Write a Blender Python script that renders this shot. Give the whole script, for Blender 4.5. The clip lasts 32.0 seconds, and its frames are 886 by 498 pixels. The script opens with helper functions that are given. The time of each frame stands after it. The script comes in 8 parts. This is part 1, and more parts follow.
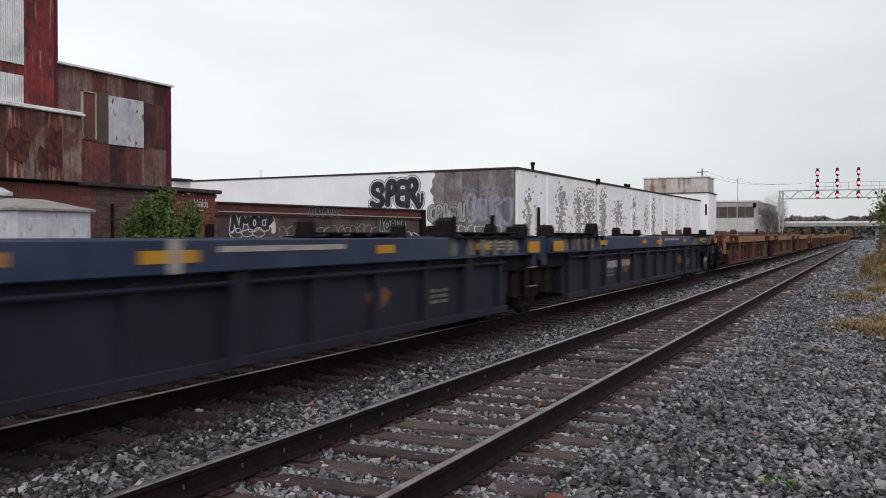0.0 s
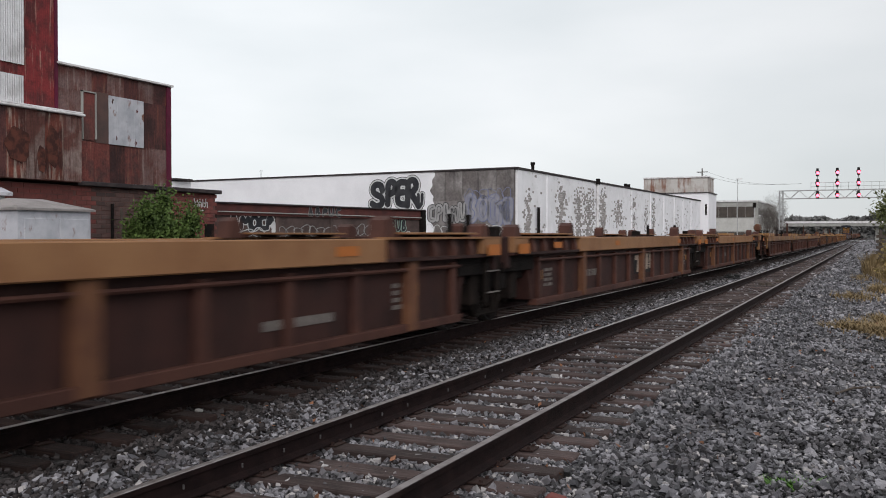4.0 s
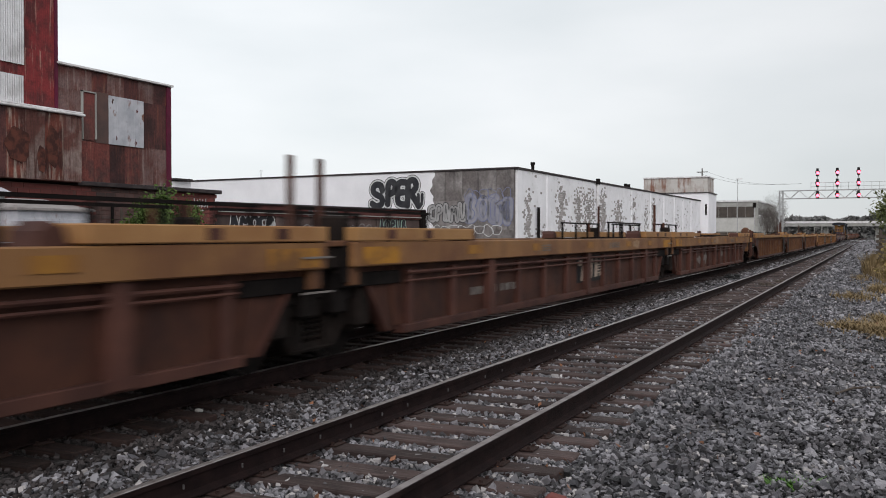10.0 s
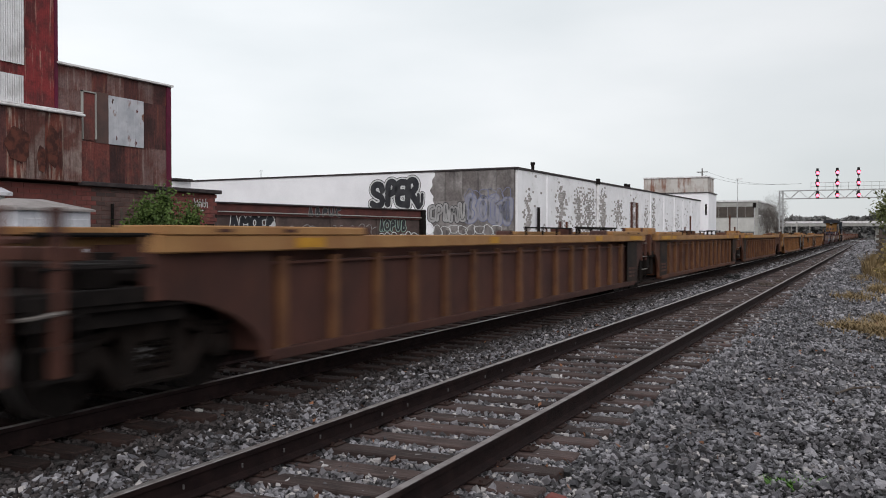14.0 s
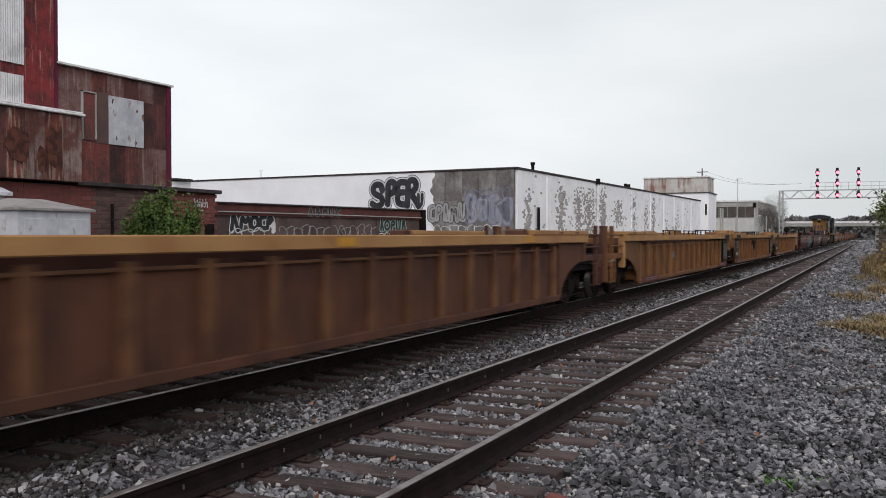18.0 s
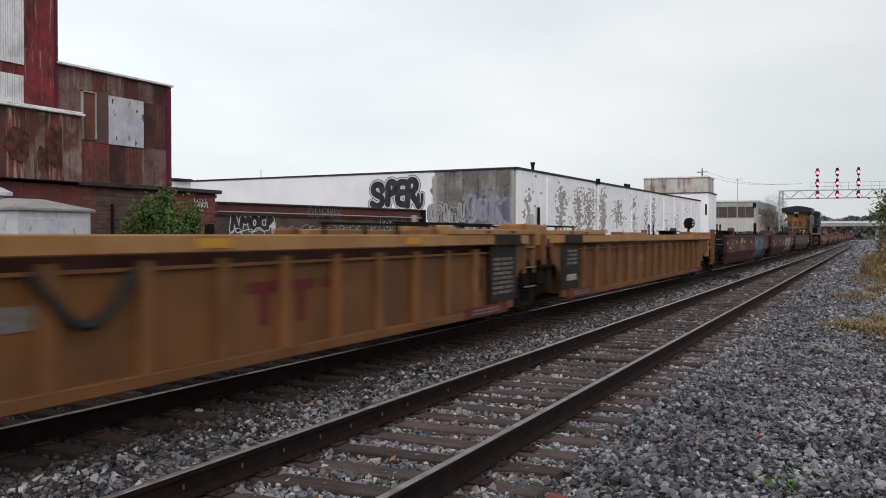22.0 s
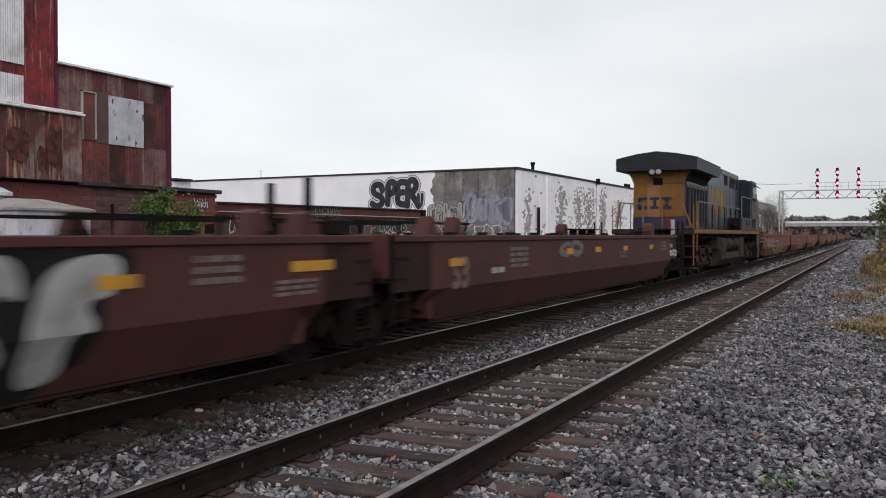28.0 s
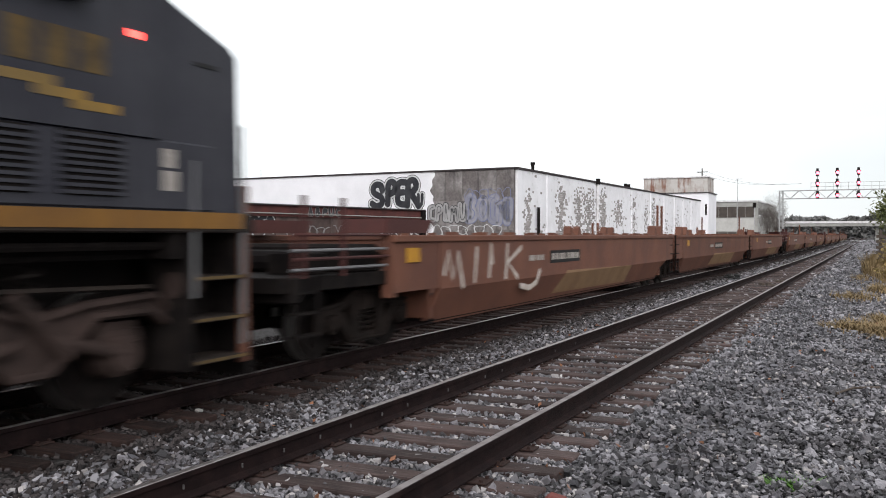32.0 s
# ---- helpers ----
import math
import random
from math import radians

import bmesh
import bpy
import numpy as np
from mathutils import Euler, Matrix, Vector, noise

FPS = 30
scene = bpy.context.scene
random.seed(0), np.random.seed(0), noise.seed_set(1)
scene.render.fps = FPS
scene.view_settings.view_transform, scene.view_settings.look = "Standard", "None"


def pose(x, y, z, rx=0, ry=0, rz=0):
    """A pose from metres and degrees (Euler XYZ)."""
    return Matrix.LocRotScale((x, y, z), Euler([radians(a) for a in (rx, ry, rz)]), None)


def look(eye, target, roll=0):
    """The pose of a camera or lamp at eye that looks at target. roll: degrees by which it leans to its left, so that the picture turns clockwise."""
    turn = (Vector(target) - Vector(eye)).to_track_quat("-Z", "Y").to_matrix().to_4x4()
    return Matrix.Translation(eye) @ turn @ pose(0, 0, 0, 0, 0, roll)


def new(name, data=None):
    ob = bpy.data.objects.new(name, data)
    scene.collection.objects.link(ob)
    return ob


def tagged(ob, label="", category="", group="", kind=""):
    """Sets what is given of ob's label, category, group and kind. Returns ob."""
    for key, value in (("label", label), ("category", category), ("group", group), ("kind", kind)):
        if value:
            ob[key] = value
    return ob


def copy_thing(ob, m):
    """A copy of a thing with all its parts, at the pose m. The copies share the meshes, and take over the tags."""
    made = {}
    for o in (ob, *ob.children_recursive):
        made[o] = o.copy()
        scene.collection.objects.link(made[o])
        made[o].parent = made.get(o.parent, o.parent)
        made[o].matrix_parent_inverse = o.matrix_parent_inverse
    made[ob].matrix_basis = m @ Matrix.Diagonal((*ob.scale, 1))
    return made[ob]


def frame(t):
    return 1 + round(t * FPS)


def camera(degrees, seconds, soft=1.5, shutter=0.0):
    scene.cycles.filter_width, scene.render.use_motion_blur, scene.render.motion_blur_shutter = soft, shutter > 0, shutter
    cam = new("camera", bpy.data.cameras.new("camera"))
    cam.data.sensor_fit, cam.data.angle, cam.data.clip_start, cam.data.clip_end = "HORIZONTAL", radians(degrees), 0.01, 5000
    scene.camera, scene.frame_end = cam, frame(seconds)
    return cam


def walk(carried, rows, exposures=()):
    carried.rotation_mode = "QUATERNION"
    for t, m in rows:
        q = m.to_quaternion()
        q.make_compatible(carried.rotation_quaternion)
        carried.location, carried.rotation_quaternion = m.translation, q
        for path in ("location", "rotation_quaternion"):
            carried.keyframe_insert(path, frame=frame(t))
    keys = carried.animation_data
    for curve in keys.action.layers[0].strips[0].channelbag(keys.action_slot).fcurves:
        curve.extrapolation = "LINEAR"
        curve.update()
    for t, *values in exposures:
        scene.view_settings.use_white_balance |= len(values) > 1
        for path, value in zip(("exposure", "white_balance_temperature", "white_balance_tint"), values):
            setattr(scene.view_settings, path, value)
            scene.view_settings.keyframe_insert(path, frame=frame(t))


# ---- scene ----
# One straight double track runs along +y; z = 0 is the rail top. The train rolls towards -y on the far track.
SPEED = 11.58
NEAR_TRACK, TRAIN_TRACK = -3.445, -7.25
cam = camera(52.49, 32.0, soft=1.0, shutter=0.5)
STAND = pose(0, 0, 1.6, 89.1, 0, 25.49)
walk(cam, [(0.0, STAND), (32.0, STAND)],
     exposures=[(0.0, 0.0), (28.4, 0.0), (29.0, 0.16), (29.5, 0.28), (30.0, 0.85), (30.5, 1.6), (31.0, 1.55), (31.5, 1.0), (32.0, 0.48)])

# ---- light: an overcast sky ----
world = bpy.data.worlds.new("overcast_sky")
scene.world = world
world.use_nodes = True
wn, wl = world.node_tree.nodes, world.node_tree.links
bg = wn["Background"]
sky = wn.new("ShaderNodeTexSky")
sky.sky_type, sky.sun_disc = "NISHITA", False
sky.sun_elevation, sky.sun_rotation = radians(31.4), radians(147.9)
dim = wn.new("ShaderNodeMix")
dim.data_type, dim.blend_type = "RGBA", "MULTIPLY"
dim.inputs[0].default_value = 1.0
dim.inputs[7].default_value = (0.1, 0.1, 0.1, 1)
wl.new(sky.outputs[0], dim.inputs[6])
wco = wn.new("ShaderNodeTexCoord")
wmap = wn.new("ShaderNodeMapping")
wmap.inputs["Scale"].default_value = (1.0, 1.0, 3.2)
wl.new(wco.outputs["Generated"], wmap.inputs[0])
cloud = wn.new("ShaderNodeTexNoise")
cloud.inputs["Scale"].default_value, cloud.inputs["Detail"].default_value = 2.2, 5.0
cloud.inputs["Roughness"].default_value = 0.45
wl.new(wmap.outputs[0], cloud.inputs["Vector"])
cramp = wn.new("ShaderNodeValToRGB")
cramp.color_ramp.elements[0].position, cramp.color_ramp.elements[0].color = 0.36, (0.83, 0.87, 0.895, 1)
cramp.color_ramp.elements[1].position, cramp.color_ramp.elements[1].color = 0.66, (1.0, 1.02, 1.04, 1)
wl.new(cloud.outputs["Fac"], cramp.inputs[0])
veil = wn.new("ShaderNodeMix")
veil.data_type = "RGBA"
veil.inputs[0].default_value = 0.93
wl.new(dim.outputs[2], veil.inputs[6])
lean = wn.new("ShaderNodeVectorMath")
lean.operation = "DOT_PRODUCT"
lean.inputs[1].default_value = (-0.78, 0.42, 0.46)
wl.new(wco.outputs["Generated"], lean.inputs[0])
side_light = wn.new("ShaderNodeMapRange")
side_light.inputs["From Min"].default_value, side_light.inputs["From Max"].default_value = 0.36, 0.97
side_light.inputs["To Min"].default_value, side_light.inputs["To Max"].default_value = 0.76, 1.09
wl.new(lean.outputs["Value"], side_light.inputs["Value"])
glare = wn.new("ShaderNodeVectorMath")
glare.operation = "SCALE"
wl.new(cramp.outputs[0], glare.inputs[0])
wl.new(side_light.outputs["Result"], glare.inputs["Scale"])
wl.new(glare.outputs[0], veil.inputs[7])
wl.new(veil.outputs[2], bg.inputs[0])
bg.inputs[1].default_value = 1.0

sun = new("sun", bpy.data.lights.new("sun", "SUN"))
sun.data.energy, sun.data.angle, sun.data.color = 1.65, radians(50), (1.0, 0.96, 0.95)
sun.matrix_world = look((27, -43, 31), (0, 0, 0))


# ---- materials ----
def ramp_mix(nt, fac, a, b):
    m = nt.nodes.new("ShaderNodeMix")
    m.data_type = "RGBA"
    nt.links.new(fac, m.inputs[0])
    for k, c in ((6, a), (7, b)):
        if isinstance(c, tuple):
            m.inputs[k].default_value = (*c, 1)
        else:
            nt.links.new(c, m.inputs[k])
    return m.outputs[2]


def stretched(nt, co, s):
    m = nt.nodes.new("ShaderNodeMapping")
    m.inputs["Scale"].default_value = s
    nt.links.new(co, m.inputs[0])
    return m.outputs[0]


def noise_fac(nt, vec, scale, lo, hi, detail=4.0, rough=0.6):
    n = nt.nodes.new("ShaderNodeTexNoise")
    n.inputs["Scale"].default_value, n.inputs["Detail"].default_value = scale, detail
    n.inputs["Roughness"].default_value = rough
    nt.links.new(vec, n.inputs["Vector"])
    r = nt.nodes.new("ShaderNodeMapRange")
    r.inputs["From Min"].default_value, r.inputs["From Max"].default_value = lo, hi
    nt.links.new(n.outputs["Fac"], r.inputs["Value"])
    return r.outputs["Result"], n.outputs["Fac"]


def mat(name, base, rough=0.7, metal=0.0, other=None, scale=3.0, spread=(0.4, 0.65), streak=None, streak_lo=0.5,
        streak_hi=0.7, streak_stretch=(6, 6, 0.5), streak_scale=2.0, bump=0.15, bump_scale=60.0, vary=0.0, wave=None,
        island=False, glow=None, grain=0.12, spec=0.2):
    """A procedural paint or surface: a base colour broken by patches of another, streaks, fine grain and relief."""
    m = bpy.data.materials.new(name)
    m.use_nodes = True
    nt = m.node_tree
    p = nt.nodes["Principled BSDF"]
    co = nt.nodes.new("ShaderNodeTexCoord").outputs["Object"]
    if vary and not island:
        # each object takes its own piece of the pattern
        shift = nt.nodes.new("ShaderNodeVectorMath")
        shift.operation = "MULTIPLY_ADD"
        shift.inputs[1].default_value = (31.0, 57.0, 23.0)
        nt.links.new(nt.nodes.new("ShaderNodeObjectInfo").outputs["Random"], shift.inputs[0])
        nt.links.new(co, shift.inputs[2])
        co = shift.outputs[0]
    p.inputs["Roughness"].default_value, p.inputs["Metallic"].default_value = rough, metal
    p.inputs["Specular IOR Level"].default_value = 0.5 if metal or rough < 0.3 else spec
    col = base
    if other:
        f, _ = noise_fac(nt, co, scale, *spread)
        col = ramp_mix(nt, f, col, other)
    if streak:
        f, _ = noise_fac(nt, stretched(nt, co, streak_stretch), streak_scale, streak_lo, streak_hi, 6.0, 0.65)
        col = ramp_mix(nt, f, col, streak)
    if isinstance(col, tuple):
        rgb = nt.nodes.new("ShaderNodeRGB")
        rgb.outputs[0].default_value = (*col, 1)
        col = rgb.outputs[0]
    hsv = nt.nodes.new("ShaderNodeHueSaturation")
    f, fine = noise_fac(nt, co, bump_scale, 0.25, 0.75, 5.0, 0.7)
    v = nt.nodes.new("ShaderNodeMapRange")
    v.inputs["To Min"].default_value, v.inputs["To Max"].default_value = 1 - grain, 1 + grain
    nt.links.new(f, v.inputs["Value"])
    val = v.outputs["Result"]
    if vary:
        src = nt.nodes.new("ShaderNodeNewGeometry").outputs["Random Per Island"] if island else \
            nt.nodes.new("ShaderNodeObjectInfo").outputs["Random"]
        w = nt.nodes.new("ShaderNodeMapRange")
        w.inputs["To Min"].default_value, w.inputs["To Max"].default_value = 1 - vary, 1 + vary
        nt.links.new(src, w.inputs["Value"])
        mul = nt.nodes.new("ShaderNodeMath")
        mul.operation = "MULTIPLY"
        nt.links.new(val, mul.inputs[0])
        nt.links.new(w.outputs["Result"], mul.inputs[1])
        val = mul.outputs[0]
    nt.links.new(val, hsv.inputs["Value"])
    nt.links.new(col, hsv.inputs["Color"])
    nt.links.new(hsv.outputs[0], p.inputs["Base Color"])
    height = fine
    if wave:
        axis, pitch = wave
        wv = nt.nodes.new("ShaderNodeTexWave")
        wv.bands_direction, wv.wave_profile = axis, "SIN"
        wv.inputs["Scale"].default_value = 2 * math.pi / (20 * pitch)
        nt.links.new(co, wv.inputs["Vector"])
        add = nt.nodes.new("ShaderNodeMath")
        add.operation = "MULTIPLY_ADD"
        add.inputs[1].default_value = 0.25
        nt.links.new(fine, add.inputs[0])
        nt.links.new(wv.outputs["Fac"], add.inputs[2])
        height = add.outputs[0]
    if bump:
        b = nt.nodes.new("ShaderNodeBump")
        b.inputs["Strength"].default_value = bump
        b.inputs["Distance"].default_value = 0.02
        nt.links.new(height, b.inputs["Height"])
        nt.links.new(b.outputs[0], p.inputs["Normal"])
    if glow:
        p.inputs["Emission Color"].default_value = (*glow[:3], 1)
        p.inputs["Emission Strength"].default_value = glow[3]
    return m


BALLAST = mat("ballast_stone", (0.178, 0.173, 0.187), 0.65, other=(0.088, 0.082, 0.089), scale=1.1, spread=(0.4, 0.6), vary=0.92, island=True, bump=0.35, bump_scale=90, spec=0.4)
# Near-black so that the gaps between the stones carry painted shade.
GROUND = mat("gap_shade_ground", (0.020, 0.018, 0.018), 0.95, other=(0.075, 0.07, 0.07), scale=22, spread=(0.42, 0.6), bump=1.0, bump_scale=34, grain=0.5)
TIE = mat("tie_wood", (0.066, 0.045, 0.042), 0.85, other=(0.034, 0.025, 0.024), scale=2.5, streak=(0.112, 0.086, 0.081), streak_stretch=(0.6, 9, 9),
          streak_scale=4, streak_lo=0.5, streak_hi=0.75, bump=0.5, bump_scale=25, vary=0.35)
# Dark old ties; part of the darkness is train shade put into the colour.
TIE_DARK = mat("soot_shade_tie_wood", (0.029, 0.0175, 0.0155), 0.9, other=(0.014, 0.0095, 0.009), scale=2.5, streak=(0.05, 0.029, 0.024), streak_stretch=(0.6, 9, 9), streak_scale=4,
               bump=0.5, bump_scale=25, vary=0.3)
RAIL_SIDE = mat("rail_rust", (0.0105, 0.0062, 0.0064), 0.8, other=(0.019, 0.0108, 0.0105), spec=0.08, scale=5, bump=0.3)
RAIL_DULL = mat("rail_top_dull", (0.20, 0.175, 0.175), 0.55, other=(0.10, 0.08, 0.078), scale=5, bump=0.05, spec=0.4)
RAIL_TOP = mat("rail_top", (0.36, 0.33, 0.33), 0.4, metal=0.8, other=(0.20, 0.17, 0.16), scale=6, bump=0.05)
PLATE = mat("tie_plate_rust", (0.040, 0.022, 0.019), 0.9, other=(0.022, 0.014, 0.012), scale=9)
BLUE = mat("blue_paint", (0.021, 0.029, 0.063), 0.5, other=(0.036, 0.048, 0.092), scale=1.5, streak=(0.028, 0.029, 0.042), streak_lo=0.55, streak_hi=0.85)
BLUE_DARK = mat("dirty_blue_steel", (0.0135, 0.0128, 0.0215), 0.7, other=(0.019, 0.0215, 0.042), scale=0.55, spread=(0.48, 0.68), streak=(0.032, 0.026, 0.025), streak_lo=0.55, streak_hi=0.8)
TAN = mat("tan_paint", (0.27, 0.138, 0.066), 0.6, other=(0.21, 0.098, 0.046), scale=1.2, streak=(0.15, 0.08, 0.05), streak_lo=0.56, streak_hi=0.9, vary=0.06)
TAN_WORN = mat("scuffed_tan_paint", (0.30, 0.20, 0.125), 0.7, other=(0.22, 0.115, 0.05), scale=5, spread=(0.42, 0.6))
TAN_PATCH = mat("tan_repaint", (0.24, 0.15, 0.082), 0.7, other=(0.19, 0.11, 0.06), scale=1.5, streak=(0.14, 0.07, 0.045), streak_lo=0.6, streak_hi=0.8)
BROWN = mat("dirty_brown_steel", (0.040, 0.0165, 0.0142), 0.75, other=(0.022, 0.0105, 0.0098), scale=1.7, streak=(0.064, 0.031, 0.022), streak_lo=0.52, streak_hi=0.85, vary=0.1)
YELLOW = mat("yellow_tan_paint", (0.33, 0.178, 0.072), 0.6, other=(0.25, 0.122, 0.05), scale=1.2, streak=(0.17, 0.09, 0.045), streak_lo=0.58, streak_hi=0.9, vary=0.06)
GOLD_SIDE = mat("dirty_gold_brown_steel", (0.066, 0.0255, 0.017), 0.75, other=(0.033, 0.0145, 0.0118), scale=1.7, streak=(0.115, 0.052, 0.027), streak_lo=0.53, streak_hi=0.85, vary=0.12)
GOLD = mat("dirty_gold_paint", (0.225, 0.112, 0.046), 0.6, other=(0.135, 0.060, 0.030), scale=0.9, spread=(0.4, 0.62), streak=(0.085, 0.042, 0.026), streak_lo=0.55, streak_hi=0.85, vary=0.08)
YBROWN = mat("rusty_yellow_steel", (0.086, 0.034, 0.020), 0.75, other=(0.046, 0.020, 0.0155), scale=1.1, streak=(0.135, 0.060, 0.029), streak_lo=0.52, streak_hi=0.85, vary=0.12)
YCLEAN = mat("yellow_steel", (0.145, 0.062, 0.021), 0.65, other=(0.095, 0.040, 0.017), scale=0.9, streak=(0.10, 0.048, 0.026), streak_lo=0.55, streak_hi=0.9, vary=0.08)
BROWN_RIB = mat("sooty_brown_ribbed_steel", (0.066, 0.027, 0.021), 0.75, other=(0.042, 0.019, 0.016), scale=1.0, streak=(0.10, 0.045, 0.028), streak_lo=0.54, streak_hi=0.86, vary=0.12)
MAROON = mat("maroon_paint", (0.072, 0.025, 0.022), 0.65, other=(0.052, 0.021, 0.020), scale=0.8, streak=(0.038, 0.022, 0.021), streak_lo=0.52, streak_hi=0.85, vary=0.08)
MAROON_SOOT = mat("sooty_maroon_paint", (0.034, 0.0145, 0.0135), 0.7, other=(0.018, 0.011, 0.0105), scale=1.6, spec=0.1)
REDBROWN = mat("faded_red_brown_paint", (0.145, 0.062, 0.040), 0.7, other=(0.105, 0.046, 0.033), scale=0.8, streak=(0.10, 0.05, 0.04), streak_lo=0.52, streak_hi=0.85, vary=0.1)
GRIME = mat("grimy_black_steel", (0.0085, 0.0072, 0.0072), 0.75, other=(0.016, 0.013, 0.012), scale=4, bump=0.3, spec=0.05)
TRUCKMAT = mat("truck_cast_steel", (0.0135, 0.0108, 0.0098), 0.85, spec=0.06, other=(0.023, 0.017, 0.015), scale=5, bump=0.3)
WHEELMAT = mat("wheel_steel", (0.012, 0.009, 0.0085), 0.75, spec=0.1, other=(0.008, 0.0065, 0.006), scale=7)
TREAD = mat("wheel_tread", (0.4, 0.39, 0.38), 0.35, metal=0.9, bump=0.03)
DECAL_Y = mat("yellow_reflector", (0.46, 0.235, 0.022), 0.55, other=(0.36, 0.17, 0.025), scale=5)
DECAL_YF = mat("faded_yellow_reflector", (0.29, 0.135, 0.024), 0.6, other=(0.21, 0.095, 0.03), scale=4)
DECAL_GOLD = mat("worn_yellow_paint", (0.36, 0.165, 0.022), 0.6, other=(0.15, 0.07, 0.028), scale=2.2, spread=(0.45, 0.6))
DECAL_O = mat("orange_paint", (0.36, 0.125, 0.03), 0.6, other=(0.42, 0.13, 0.03), scale=4)
DECAL_W = mat("white_lettering", (0.36, 0.33, 0.30), 0.7, other=(0.2, 0.17, 0.155), scale=14, spread=(0.45, 0.7))
DECAL_MARK = mat("chalky_pale_paint", (0.34, 0.27, 0.22), 0.7, other=(0.24, 0.18, 0.145), scale=9, spread=(0.45, 0.7))
DECAL_GREY = mat("faded_grey_lettering", (0.165, 0.145, 0.135), 0.7, other=(0.09, 0.077, 0.07), scale=12)
DECAL_WORN = mat("worn_pinkish_lettering", (0.185, 0.13, 0.11), 0.7, other=(0.09, 0.05, 0.045), scale=7, spread=(0.42, 0.62))
DECAL_BLACK = mat("black_panel", (0.012, 0.012, 0.013), 0.65, other=(0.021, 0.019, 0.018), scale=2, spec=0.12)
DECAL_SOOT = mat("sooty_panel", (0.020, 0.0165, 0.0155), 0.75, other=(0.040, 0.026, 0.020), scale=1.6, spec=0.1)
DECAL_RED = mat("red_panel", (0.115, 0.014, 0.018), 0.6, other=(0.065, 0.013, 0.014), scale=3)
DECAL_PINK = mat("red_spray", (0.22, 0.035, 0.05), 0.65, other=(0.14, 0.03, 0.04), scale=3)
DECAL_SAND = mat("dull_yellow_spray", (0.30, 0.19, 0.06), 0.65, other=(0.2, 0.11, 0.04), scale=3)
DECAL_CYAN = mat("pale_blue_spray", (0.065, 0.17, 0.19), 0.65, other=(0.05, 0.11, 0.13), scale=3)
DECAL_TEAL = mat("blue_spray_block", (0.052, 0.125, 0.25), 0.65, other=(0.06, 0.09, 0.14), scale=1.6)
DECAL_CHALK = mat("chalky_white_spray", (0.50, 0.45, 0.41), 0.7, other=(0.34, 0.27, 0.23), scale=3)
SILVER = mat("silver_spray_paint", (0.33, 0.325, 0.32), 0.6, other=(0.19, 0.185, 0.18), scale=2.2)
GALV = mat("galvanised_steel", (0.42, 0.42, 0.42), 0.45, metal=0.6, other=(0.3, 0.3, 0.3), scale=8)
HANDRAIL = mat("handrail_grey", (0.135, 0.135, 0.14), 0.5)
POST_TAN = mat("worn_tan_post", (0.150, 0.068, 0.036), 0.7, other=(0.085, 0.036, 0.024), scale=1.5, vary=0.1)
POST_BROWN = mat("worn_brown_post", (0.082, 0.034, 0.025), 0.7, other=(0.05, 0.021, 0.017), scale=1.5, vary=0.12)
POST_RIB = mat("worn_yellow_rib", (0.128, 0.058, 0.027), 0.7, other=(0.070, 0.030, 0.018), scale=1.5, vary=0.15)
POST_YEL = mat("yellow_rib", (0.172, 0.076, 0.027), 0.65, other=(0.115, 0.050, 0.021), scale=1.5, vary=0.1)
PENT = mat("rust_streaked_white_sheet", (0.52, 0.50, 0.48), 0.7, other=(0.36, 0.31, 0.28), scale=0.5, streak=(0.20, 0.085, 0.055), streak_lo=0.5, streak_hi=0.66,
           streak_stretch=(1.6, 1.6, 0.3), streak_scale=0.8, bump=0.2)
BALLAST_SLATE = mat("dark_slate_ballast_stone", (0.095, 0.092, 0.103), 0.6, other=(0.045, 0.043, 0.048), scale=1.6, vary=0.75, island=True, bump=0.3, spec=0.4)
# Sooty stone, its base colour also lowered for the shade under the train.
BALLAST_DARK = mat("soot_shade_ballast_stone", (0.054, 0.047, 0.047), 0.85, other=(0.024, 0.020, 0.020), scale=1.6, vary=0.7, island=True, bump=0.3, spec=0.2)
BLACKRUB = mat("black_rubber", (0.015, 0.015, 0.015), 0.6)
REDPAINT = mat("red_paint", (0.15, 0.014, 0.018), 0.55, other=(0.09, 0.012, 0.014), scale=5)
LOCO_BLUE = mat("dark_blue_loco_paint", (0.0145, 0.0165, 0.036), 0.38, other=(0.034, 0.035, 0.055), scale=0.5, spread=(0.44, 0.64), streak=(0.072, 0.069, 0.085),
                streak_lo=0.56, streak_hi=0.82, streak_scale=1.1, streak_stretch=(2, 2, 0.35), bump=0.06, spec=0.3)
LOCO_NAVY = mat("clean_navy_paint", (0.0058, 0.0095, 0.0165), 0.35, other=(0.009, 0.014, 0.022), scale=1.0, bump=0.03, spec=0.35)
LOCO_GREY = mat("grimy_grey_loco_paint", (0.039, 0.039, 0.048), 0.5, other=(0.026, 0.026, 0.035), scale=1.2, streak=(0.016, 0.016, 0.021), streak_lo=0.5, streak_hi=0.8, bump=0.08)
TANK = mat("fuel_tank_grime", (0.047, 0.0365, 0.034), 0.8, other=(0.022, 0.017, 0.0165), scale=2, bump=0.2, spec=0.12)
LOCO_ROOF = mat("dark_roof_paint", (0.016, 0.017, 0.023), 0.5, other=(0.024, 0.025, 0.031), scale=1.5)
LOCO_YEL = mat("loco_yellow_paint", (0.200, 0.097, 0.021), 0.55, other=(0.140, 0.068, 0.021), scale=1.0, streak=(0.075, 0.042, 0.022), streak_lo=0.5, streak_hi=0.82, streak_stretch=(3, 3, 0.5))
